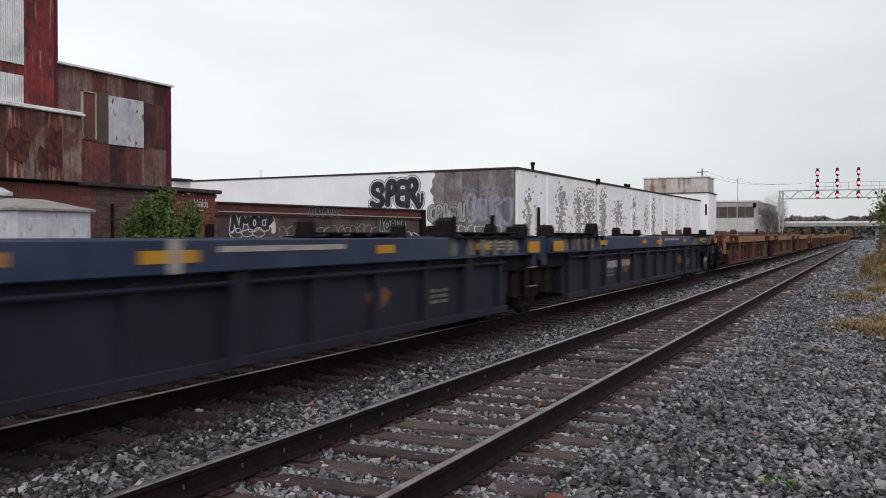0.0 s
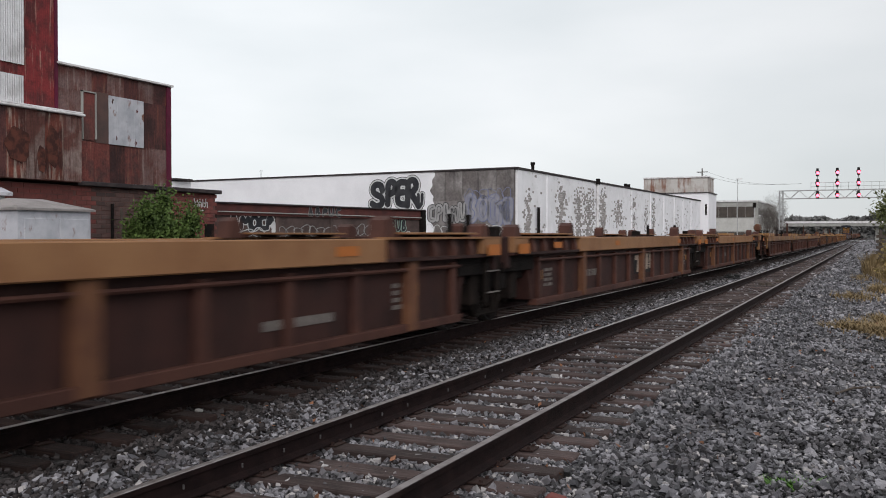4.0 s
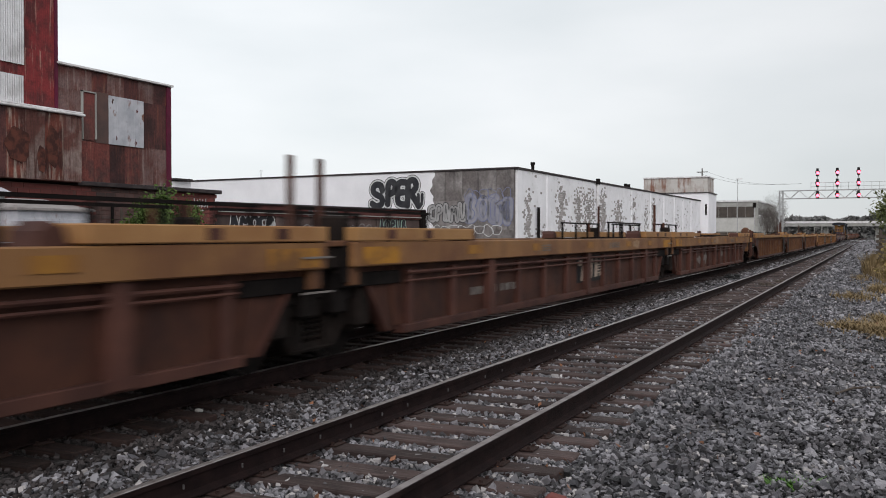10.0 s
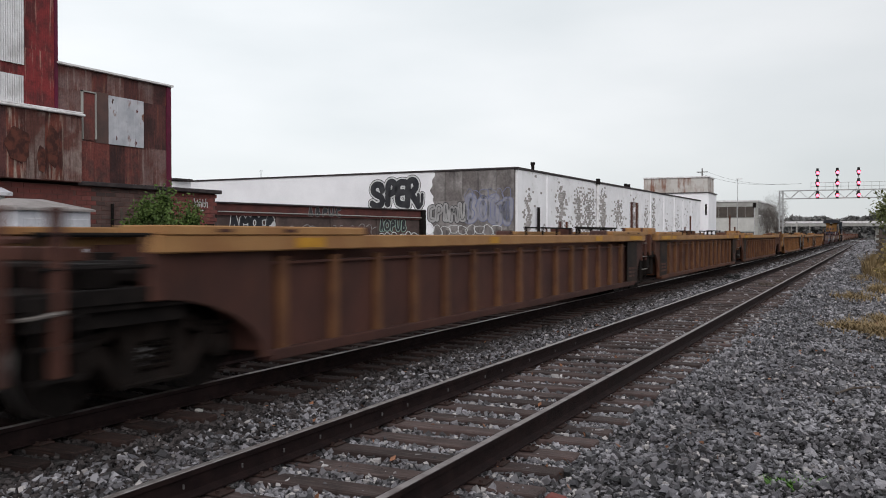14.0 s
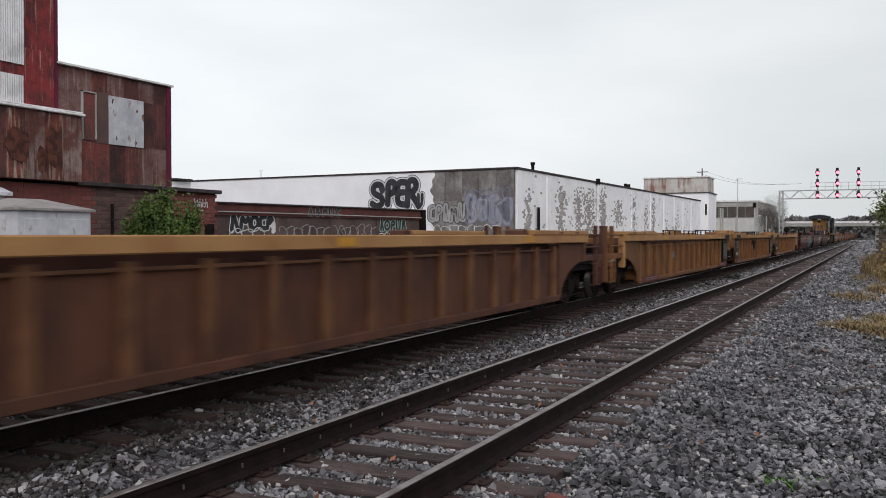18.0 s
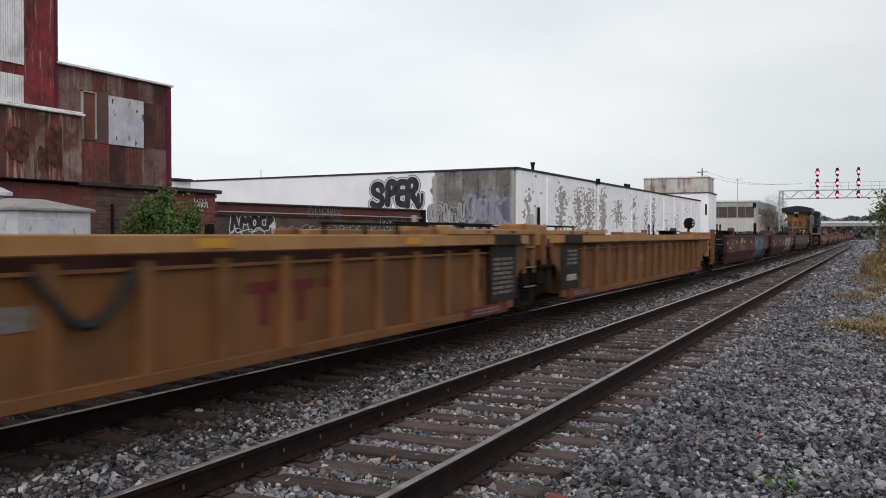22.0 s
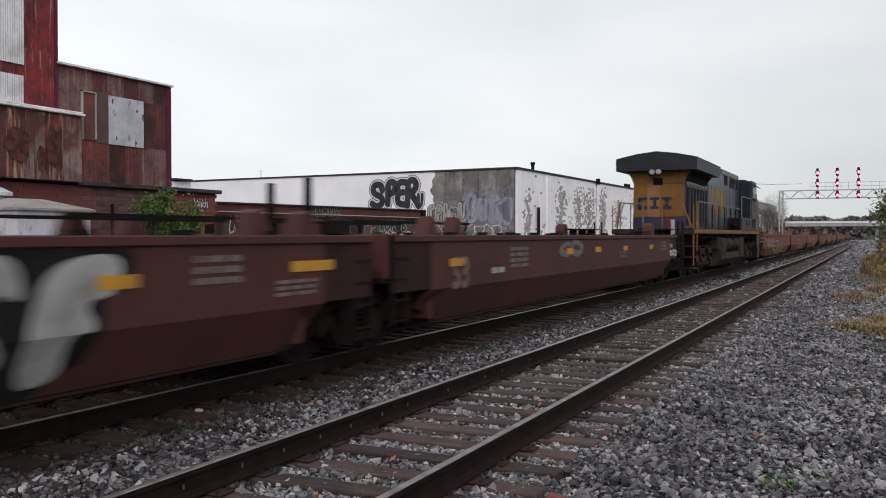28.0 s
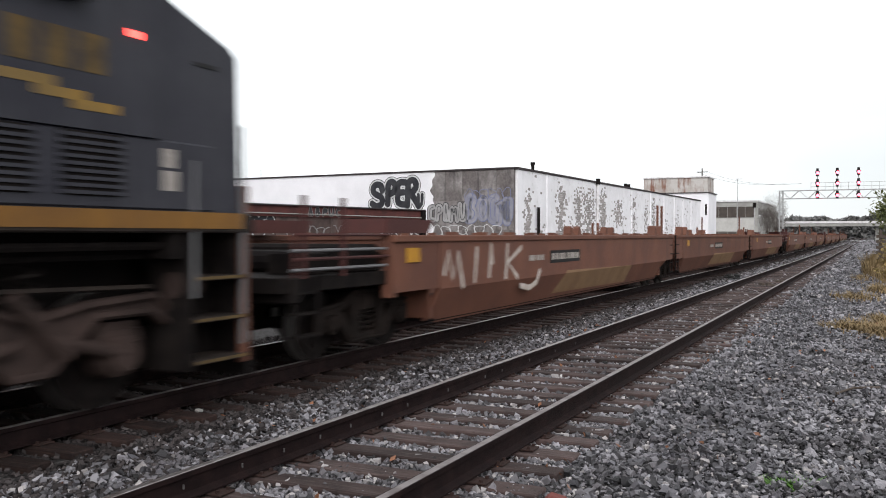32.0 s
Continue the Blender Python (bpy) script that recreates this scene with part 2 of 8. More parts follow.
STEP_TAN = mat("worn_step_paint", (0.115, 0.075, 0.028), 0.7, other=(0.05, 0.036, 0.022), scale=6)
VENT_MESH = mat("dark_vent_mesh", (0.010, 0.0075, 0.007), 0.8, other=(0.016, 0.012, 0.011), scale=14, spec=0.05)
CAST = mat("dusty_cast_steel", (0.052, 0.036, 0.032), 0.85, other=(0.027, 0.0195, 0.018), scale=2.2, streak=(0.024, 0.019, 0.017), streak_lo=0.5, streak_hi=0.8, bump=0.3, spec=0.08)
RUNG = mat("bare_worn_rung", (0.18, 0.165, 0.155), 0.5, other=(0.14, 0.12, 0.11), scale=8, spec=0.4)
CLIP = mat("dull_clip_steel", (0.085, 0.08, 0.08), 0.6)
PALE_STONE = mat("pale_ballast_stone", (0.38, 0.36, 0.36), 0.7, other=(0.28, 0.26, 0.26), scale=1.3, vary=0.3, island=True, bump=0.3, spec=0.3)
LOCO_FADED = mat("faded_yellow_paint", (0.255, 0.150, 0.034), 0.6, other=(0.14, 0.10, 0.045), scale=1.1, spread=(0.4, 0.62))
LOCO_UNDER = mat("loco_underframe", (0.036, 0.028, 0.024), 0.85, other=(0.020, 0.0165, 0.015), scale=3, bump=0.3, spec=0.1)
GLASS = mat("cab_glass", (0.02, 0.025, 0.03), 0.08, bump=0.0)
RED_LAMP = mat("red_lamp", (0.8, 0.05, 0.04), 0.3, glow=(1.0, 0.05, 0.04, 7.0), bump=0)
WHITE_LAMP = mat("white_lamp", (0.9, 0.85, 0.75), 0.3, glow=(1.0, 0.9, 0.7, 3.0), bump=0)
SIGNAL_RED = mat("signal_red", (0.9, 0.05, 0.06), 0.3, glow=(1.0, 0.10, 0.16, 6.0), bump=0)
RUST_WALL = mat("rusty_corrugated_sheet", (0.180, 0.056, 0.050), 0.8, other=(0.105, 0.052, 0.047), scale=0.55, spread=(0.42, 0.56), streak=(0.27, 0.18, 0.15),
                streak_lo=0.55, streak_hi=0.72, streak_stretch=(7, 5, 0.3), streak_scale=1.0, bump=0.22, bump_scale=14, wave=("Y", 0.075), grain=0.3)
RUST_DARK = mat("dark_rust_sheet", (0.140, 0.052, 0.049), 0.85, other=(0.075, 0.041, 0.040), scale=1.0, spread=(0.4, 0.6), streak=(0.12, 0.065, 0.055),
                streak_lo=0.6, streak_hi=0.8, streak_stretch=(6, 5, 0.4), streak_scale=1.2, bump=0.22, bump_scale=14, wave=("Y", 0.075), grain=0.3)
RUST_GREY = mat("grey_rusty_corrugated_sheet", (0.40, 0.31, 0.285), 0.75, other=(0.17, 0.072, 0.062), scale=0.6, spread=(0.28, 0.6), streak=(0.095, 0.034, 0.027),
                streak_lo=0.43, streak_hi=0.66, streak_stretch=(7, 7, 0.35), streak_scale=1.2, bump=0.22, bump_scale=14, wave=("Y", 0.075), grain=0.3)
RUST_RED = mat("red_painted_corrugated_sheet", (0.205, 0.038, 0.042), 0.75, other=(0.13, 0.042, 0.040), scale=0.8, streak=(0.42, 0.28, 0.25), streak_lo=0.53,
               streak_hi=0.68, streak_stretch=(7, 4, 0.25), streak_scale=1.1, bump=0.22, bump_scale=14, wave=("Y", 0.075), grain=0.3)
WHITE_CORR = mat("white_corrugated_sheet", (0.70, 0.70, 0.72), 0.6, other=(0.48, 0.47, 0.48), scale=1.5, streak=(0.40, 0.32, 0.28), streak_lo=0.62, streak_hi=0.9,
                 bump=0.5, bump_scale=20, wave=("Y", 0.075))
WHITE_SHEET = mat("weathered_white_sheet", (0.52, 0.52, 0.56), 0.55, other=(0.36, 0.37, 0.41), scale=1.6, streak=(0.20, 0.09, 0.06), streak_lo=0.585, streak_hi=0.68, streak_scale=1.9, streak_stretch=(2, 2, 0.9))
SHEET_KW = dict(streak_stretch=(6, 6, 0.45), streak_scale=1.3, bump=0.25, bump_scale=16, grain=0.35, vary=0.2)
SHEET_RED = mat("red_rusted_sheet", (0.165, 0.052, 0.045), 0.85, other=(0.085, 0.040, 0.038), scale=1.6, spread=(0.42, 0.58), streak=(0.24, 0.115, 0.085), streak_lo=0.52, streak_hi=0.7, **SHEET_KW)
SHEET_GREY = mat("grey_brown_rusted_sheet", (0.165, 0.105, 0.098), 0.85, other=(0.115, 0.048, 0.042), scale=1.3, spread=(0.42, 0.6), streak=(0.26, 0.20, 0.185), streak_lo=0.54, streak_hi=0.7, **SHEET_KW)
SHEET_DARK = mat("dark_rusted_sheet", (0.088, 0.036, 0.034), 0.85, other=(0.045, 0.024, 0.024), scale=1.4, spread=(0.4, 0.6), streak=(0.15, 0.055, 0.040), streak_lo=0.56, streak_hi=0.72, **SHEET_KW)
SHEET_RUST = mat("orange_rusted_sheet", (0.150, 0.048, 0.036), 0.85, other=(0.060, 0.024, 0.021), scale=1.2, spread=(0.42, 0.56), streak=(0.30, 0.235, 0.20), streak_lo=0.52, streak_hi=0.64, **SHEET_KW)
SHEET_BARE = mat("grey_bare_sheet", (0.225, 0.165, 0.15), 0.75, other=(0.12, 0.05, 0.042), scale=1.1, spread=(0.44, 0.58), streak=(0.085, 0.036, 0.030), streak_lo=0.5, streak_hi=0.62, **SHEET_KW)
SHEET_TOWER = mat("red_painted_streaked_sheet", (0.195, 0.032, 0.034), 0.8, other=(0.095, 0.026, 0.027), scale=1.5, spread=(0.42, 0.6), streak=(0.33, 0.19, 0.16), streak_lo=0.57, streak_hi=0.68, **SHEET_KW)
SHEET_SOOT = mat("burnt_rust", (0.052, 0.022, 0.019), 0.9, other=(0.12, 0.042, 0.03), scale=4.5, spread=(0.42, 0.6), bump=0.2)
CORNER_TRIM = mat("crimson_corner_trim", (0.115, 0.014, 0.040), 0.7, other=(0.075, 0.014, 0.028), scale=2)
BRICK_RED = mat("red_brick_wall", (0.19, 0.060, 0.053), 0.85, other=(0.13, 0.050, 0.045), scale=2.5, vary=0.16, bump=0.4, bump_scale=30)
BRICK_DARK = mat("sooty_block", (0.085, 0.060, 0.056), 0.9, other=(0.125, 0.075, 0.067), scale=1.5, vary=0.18, bump=0.4, bump_scale=30)
MORTAR = mat("old_mortar", (0.145, 0.070, 0.062), 0.95, other=(0.09, 0.05, 0.045), scale=3)
ROOF_DARK = mat("tar_coping", (0.035, 0.028, 0.03), 0.8, other=(0.06, 0.05, 0.05), scale=3)
SHED_ROOF = mat("grey_shed_roof", (0.31, 0.285, 0.28), 0.7, other=(0.22, 0.20, 0.195), scale=2, streak=(0.2, 0.16, 0.15), streak_lo=0.6, streak_hi=0.8)
TRIM_WHITE = mat("white_roof_trim", (0.76, 0.75, 0.76), 0.6, other=(0.56, 0.54, 0.54), scale=2)
WAREHOUSE = mat("white_painted_wall", (0.86, 0.85, 0.88), 0.7, other=(0.78, 0.77, 0.80), scale=0.25, streak=(0.50, 0.48, 0.49), streak_lo=0.68, streak_hi=0.9,
                streak_stretch=(1, 1, 0.25), streak_scale=0.8, bump=0.2, bump_scale=9, grain=0.05)
PEEL = mat("peeling_white_paint", (0.85, 0.84, 0.87), 0.75, other=(0.76, 0.75, 0.77), scale=0.5, streak=(0.42, 0.39, 0.38), streak_lo=0.62, streak_hi=0.66,
           streak_stretch=(1, 1.2, 0.6), streak_scale=1.6, bump=0.25, bump_scale=9, grain=0.06)
CONCRETE = mat("bare_stained_concrete", (0.145, 0.128, 0.125), 0.9, other=(0.27, 0.25, 0.245), scale=0.45, spread=(0.44, 0.66), streak=(0.075, 0.066, 0.066),
               streak_lo=0.5, streak_hi=0.72, streak_stretch=(1.2, 1.2, 0.35), streak_scale=1.1, bump=0.3, bump_scale=5, grain=0.3, vary=0.05)
BLOCK_BARE = mat("bare_grey_block", (0.36, 0.33, 0.32), 0.9, other=(0.27, 0.25, 0.245), scale=1.2, vary=0.18, island=True, bump=0.3, bump_scale=12)
OFFICE_BAND = mat("off_white_panels", (0.52, 0.51, 0.49), 0.8, other=(0.44, 0.43, 0.41), scale=0.6)
BROWNGLASS = mat("dusty_brown_glass", (0.060, 0.048, 0.042), 0.4, other=(0.085, 0.07, 0.06), scale=0.7, spec=0.3)
CONC_LIGHT = mat("pale_concrete", (0.36, 0.36, 0.34), 0.85, other=(0.28, 0.27, 0.26), scale=0.5)
PLANKWALL = mat("dark_weathered_wall", (0.070, 0.050, 0.047), 0.85, other=(0.12, 0.085, 0.078), scale=0.8, streak=(0.16, 0.13, 0.12), streak_lo=0.6, streak_hi=0.8,
                streak_stretch=(1, 1, 3), bump=0.3, bump_scale=12)
FASCIA = mat("rust_red_fascia", (0.11, 0.038, 0.034), 0.8, other=(0.07, 0.03, 0.028), scale=1.2)
SPRAY_BLACK = mat("black_spray_paint", (0.025, 0.025, 0.03), 0.6, other=(0.05, 0.05, 0.055), scale=1.0)
SPRAY_WHITE = mat("white_spray_paint", (0.62, 0.62, 0.63), 0.6, other=(0.5, 0.5, 0.5), scale=1.0)
SPRAY_LILAC = mat("pale_blue_spray_fill", (0.24, 0.24, 0.29), 0.7, other=(0.31, 0.30, 0.33), scale=1.2)
SPRAY_PALE = mat("pale_grey_spray_fill", (0.36, 0.35, 0.35), 0.7, other=(0.27, 0.26, 0.26), scale=1.2)
SPRAY_BLUE = mat("blue_spray_paint", (0.16, 0.18, 0.30), 0.6, other=(0.22, 0.22, 0.28), scale=1.0)
SPRAY_GREEN = mat("green_spray_paint", (0.24, 0.36, 0.30), 0.6, other=(0.35, 0.42, 0.38), scale=1.0)
BARK = mat("bark", (0.07, 0.055, 0.045), 0.9, other=(0.10, 0.08, 0.07), scale=8, bump=0.6)


def leaf_mat(name, a, b):
    m = mat(name, a, 0.6, other=b, scale=1.4, vary=0.35, island=True, bump=0)
    p = m.node_tree.nodes["Principled BSDF"]
    p.inputs["Subsurface Weight"].default_value = 0.0
    return m


LEAF = leaf_mat("green_leaves", (0.088, 0.135, 0.034), (0.048, 0.078, 0.023))
LEAF_DULL = leaf_mat("dull_olive_leaves", (0.13, 0.14, 0.05), (0.08, 0.095, 0.04))
LEAF_AUTUMN = leaf_mat("autumn_leaves", (0.24, 0.17, 0.06), (0.15, 0.12, 0.055))
DRY = mat("dry_grass", (0.225, 0.158, 0.078), 0.7, other=(0.15, 0.108, 0.058), scale=3.0, vary=0.14, island=True, bump=0)
FALLEN = leaf_mat("fallen_leaves", (0.24, 0.11, 0.06), (0.15, 0.075, 0.05))
# Greyed, lightened base colour stands in for haze over the far trees.
HAZE_WOOD = leaf_mat("hazed_distant_wood", (0.17, 0.165, 0.16), (0.13, 0.13, 0.13))
GRASS = leaf_mat("fresh_grass", (0.085, 0.18, 0.035), (0.055, 0.12, 0.027))
FAR_WOOD = leaf_mat("far_wood", (0.125, 0.108, 0.098), (0.085, 0.074, 0.068))


# ---- building blocks ----
class Geo:
    """Gathers the vertices and faces of one part."""

    def __init__(self):
        self.v, self.f = [], []

    def box(self, x0, x1, y0, y1, z0, z1, c=0.0):
        k = len(self.v)
        if not c:
            self.v += [(x, y, z) for x in (x0, x1) for y in (y0, y1) for z in (z0, z1)]
            self.f += [tuple(k + i for i in q) for q in ((0, 1, 3, 2), (4, 6, 7, 5), (0, 4, 5, 1), (2, 3, 7, 6), (0, 2, 6, 4), (1, 5, 7, 3))]
            return self
        bm = bmesh.new()
        bmesh.ops.create_cube(bm, size=1.0, matrix=Matrix.LocRotScale(((x0 + x1) / 2, (y0 + y1) / 2, (z0 + z1) / 2), None, (x1 - x0, y1 - y0, z1 - z0)))
        bmesh.ops.bevel(bm, geom=bm.edges[:], offset=c, segments=1, affect="EDGES")
        bm.verts.index_update()
        self.v += [tuple(w.co) for w in bm.verts]
        self.f += [tuple(k + w.index for w in f.verts) for f in bm.faces]
        bm.free()
        return self

    def cyl(self, a, b, r, n=10, r2=None):
        a, b = Vector(a), Vector(b)
        q = (b - a).to_track_quat("Z", "Y")
        k = len(self.v)
        for p, s in ((a, r), (b, r if r2 is None else r2)):
            self.v += [tuple(p + q @ Vector((s * math.cos(2 * math.pi * i / n), s * math.sin(2 * math.pi * i / n), 0))) for i in range(n)]
        self.f += [(k + i, k + (i + 1) % n, k + n + (i + 1) % n, k + n + i) for i in range(n)]
        self.f += [tuple(k + i for i in range(n))[::-1], tuple(k + n + i for i in range(n))]
        return self

    def path(self, pts, r, n=6):
        """One bent round bar along the points."""
        pts = [Vector(p) for p in pts]
        k, m = len(self.v), len(pts)
        u = None
        for i, p in enumerate(pts):
            t = (pts[min(i + 1, m - 1)] - pts[max(i - 1, 0)]).normalized()
            u = t.orthogonal() if u is None else u - t * u.dot(t)
            u.normalize()
            w = t.cross(u)
            self.v += [tuple(p + r * (math.cos(2 * math.pi * j / n) * u + math.sin(2 * math.pi * j / n) * w)) for j in range(n)]
        for i in range(m - 1):
            a = k + i * n
            self.f += [(a + j, a + (j + 1) % n, a + n + (j + 1) % n, a + n + j) for j in range(n)]
        self.f += [tuple(k + j for j in range(n))[::-1], tuple(k + (m - 1) * n + j for j in range(n))]
        return self

    def prism(self, poly, axis, lo, hi):
        """A polygon in the two other axes, drawn out along axis 0, 1 or 2."""
        k, n = len(self.v), len(poly)
        for s in (lo, hi):
            for p, q in poly:
                self.v.append(((s, p, q), (p, s, q), (p, q, s))[axis])
        self.f += [(k + i, k + (i + 1) % n, k + n + (i + 1) % n, k + n + i) for i in range(n)]
        self.f += [tuple(k + i for i in range(n))[::-1], tuple(k + n + i for i in range(n))]
        return self

    def mesh(self, name, material, smooth=False):
        me = bpy.data.meshes.new(name)
        me.from_pydata(self.v, [], self.f)
        bm = bmesh.new()
        bm.from_mesh(me)
        bmesh.ops.recalc_face_normals(bm, faces=bm.faces[:])
        bm.to_mesh(me)
        bm.free()
        if smooth:
            for p in me.polygons:
                p.use_smooth = len(p.vertices) == 4
        me.materials.append(material)
        return me


def part(name, geo, material, parent, label="", at=None, smooth=False):
    me = geo if isinstance(geo, bpy.types.Mesh) else geo.mesh(name, material, smooth)
    ob = new(name, me)
    ob.parent = parent
    if at is not None:
        ob.matrix_basis = at if isinstance(at, Matrix) else Matrix.Translation(at)
    return tagged(ob, label)


def thing(name, label, category, m=None, group="", kind=""):
    ob = new(name)
    ob.empty_display_size = 0.2
    if m is not None:
        ob.matrix_basis = m
    return tagged(ob, label, category, group, kind)


def cloud_mesh(name, material, verts, faces):
    """A mesh of very many small pieces from arrays."""
    me = bpy.data.meshes.new(name)
    k = faces.shape[1]
    me.vertices.add(len(verts))
    me.vertices.foreach_set("co", verts.astype(np.float32).ravel())
    me.loops.add(faces.size)
    me.loops.foreach_set("vertex_index", faces.astype(np.int32).ravel())
    me.polygons.add(len(faces))
    me.polygons.foreach_set("loop_start", (np.arange(len(faces)) * k).astype(np.int32))
    me.update(calc_edges=True)
    me.shade_flat()
    me.materials.append(material)
    return me


# ---- ground and tracks ----
def ground_height(x, y):
    if -10.2 < x < -0.9:
        return -0.265
    if x >= -0.9:
        return -0.265 - 0.07 * min(1.0, (x + 0.9) / 2.0)
    return -0.265 - 0.25 * min(1.0, (-10.2 - x) / 1.5)


def build_ground():
    xs = [-2500, -900, -300, -120, -60, -30, -20, -14, -11.7, -10.9, -10.2] + [-10.2 + 0.31 * i for i in range(1, 31)] + [-0.9, -0.4, 0.1, 0.6, 1.1, 1.6, 3, 6, 12, 30, 120, 600, 2500]
    ys = [-400, -100, -30, -8, 0] + [1.0 * i for i in range(1, 40)] + [42, 50, 60, 80, 110, 160, 240, 400, 800, 1600, 3500]
    xs = sorted(set(round(x, 3) for x in xs))
    rng = random.Random(4)
    g = Geo()
    for y in ys:
        for x in xs:
            near = -10 < x < 3 and 0 < y < 45
            g.v.append((x, y, ground_height(x, y) + (rng.uniform(-0.012, 0.012) if near else 0)))
    n = len(xs)
    g.f = [(j * n + i, j * n + i + 1, (j + 1) * n + i + 1, (j + 1) * n + i) for j in range(len(ys) - 1) for i in range(n - 1)]
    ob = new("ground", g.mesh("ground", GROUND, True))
    tagged(ob, "gravel ground, near-black to stand for shade between the ballast stones", "ground", kind="structure")


RAIL_PROFILE = [(-0.076, -0.18), (0.076, -0.18), (0.076, -0.168), (0.014, -0.145), (0.011, -0.05), (0.036, -0.038), (0.038, -0.004),
                (-0.038, -0.004), (-0.036, -0.038), (-0.011, -0.05), (-0.014, -0.145), (-0.076, -0.168)]
TIE_PITCH = 0.52


def build_track(name, x, label, tie_parts, shines):
    track = thing(name, label, "railroad track", Matrix.Translation((x, 0, 0)), kind="structure")
    for s, shine in zip((-1, 1), shines):
        rail = part("rail", Geo().prism(RAIL_PROFILE, 1, -60, 900), RAIL_SIDE, track, "rust-brown steel rail", at=(s * 0.755, 0, 0))
        part("rail_head", Geo().prism([(-0.03, -0.004), (0.03, -0.004), (0.026, 0.0), (-0.026, 0.0)], 1, -60, 900), shine, rail, "worn bright running surface")
    rng = random.Random(int(-x * 10))
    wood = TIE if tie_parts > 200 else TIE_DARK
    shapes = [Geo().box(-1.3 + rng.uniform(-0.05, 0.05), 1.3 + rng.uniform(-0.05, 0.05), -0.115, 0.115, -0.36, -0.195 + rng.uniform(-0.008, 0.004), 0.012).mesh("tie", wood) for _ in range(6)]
    plate = Geo().box(-0.15, 0.15, -0.085, 0.085, -0.199, -0.184, 0.004)
    for px in (-0.105, 0.105):
        for py in (-0.06, 0.06):
            plate.box(px - 0.011, px + 0.011, py - 0.011, py + 0.011, -0.186, -0.163)
    plate = plate.mesh("tie_plate", PLATE)
    far = Geo()
    for i in range(1300):
        y = -20 + i * TIE_PITCH + rng.uniform(-0.03, 0.03)
        k = (y - 1.5) / TIE_PITCH
        if 0 <= k < tie_parts:
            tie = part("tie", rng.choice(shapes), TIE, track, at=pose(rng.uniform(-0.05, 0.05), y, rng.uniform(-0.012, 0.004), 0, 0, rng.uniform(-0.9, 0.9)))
            if k < 60:
                for s in (-1, 1):
                    part("tie_plate", plate, PLATE, tie, at=(s * 0.755, 0, 0.004))
        else:
            far.box(-1.3, 1.3, y - 0.115, y + 0.115, -0.36, -0.2)
    tagged(part("far_ties", far, wood, track, "weathered wooden ties"), kind="stuff")


build_ground()
build_track("track_near", NEAR_TRACK, "rusty railroad track with weathered wooden ties in grey ballast", 290, (RAIL_TOP, RAIL_DULL))
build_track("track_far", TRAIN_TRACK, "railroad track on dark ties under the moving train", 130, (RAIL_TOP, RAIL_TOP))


def stone_shapes(rng, count=30):
    """Angular crushed stones: cubes with their corners pushed about."""
    base = np.array([(x, y, z) for x in (-1, 1) for y in (-1, 1) for z in (-1, 1)], float) * 0.68
    tri = np.array([(0, 1, 3), (0, 3, 2), (4, 6, 7), (4, 7, 5), (0, 4, 5), (0, 5, 1), (2, 3, 7), (2, 7, 6), (0, 2, 6), (0, 6, 4), (1, 5, 7), (1, 7, 3)])
    return [base * rng.uniform(0.56, 1.2, (8, 1)) * rng.uniform(0.7, 1.25, (1, 3)) + rng.uniform(-0.16, 0.16, (8, 3)) for _ in range(count)], tri


def scatter_stones(name, label, places, sizes, seed, stone=None):
    stone = stone or BALLAST
    rng = np.random.default_rng(seed)
    shapes, tri = stone_shapes(rng)
    n = len(places)
    pick = np.array(shapes)[rng.integers(0, len(shapes), n)]
    q = rng.normal(size=(n, 4))
    q /= np.linalg.norm(q, axis=1, keepdims=True)
    w, x, y, z = q.T
    rot = np.stack([np.stack([1 - 2 * (y * y + z * z), 2 * (x * y - z * w), 2 * (x * z + y * w)], 1),
                    np.stack([2 * (x * y + z * w), 1 - 2 * (x * x + z * z), 2 * (y * z - x * w)], 1),
                    np.stack([2 * (x * z - y * w), 2 * (y * z + x * w), 1 - 2 * (x * x + y * y)], 1)], 1)
    squash = rng.uniform(0.5, 1.28, (n, 1, 3))
    v = np.einsum("nij,nkj->nki", rot, pick * squash * sizes[:, None, None])
    v[:, :, 2] *= 0.85
    v += places[:, None, :]
    f = tri[None] + 8 * np.arange(n)[:, None, None]
    tagged(new(name, cloud_mesh(name, stone, v.reshape(-1, 3), f.reshape(-1, 3))), label, "ballast", kind="stuff")


def band(rng, x0, x1, y0, y1, per_m2):
    n = int((x1 - x0) * (y1 - y0) * per_m2)
    return np.stack([rng.uniform(x0, x1, n), rng.uniform(y0, y1, n), np.zeros(n)], 1)


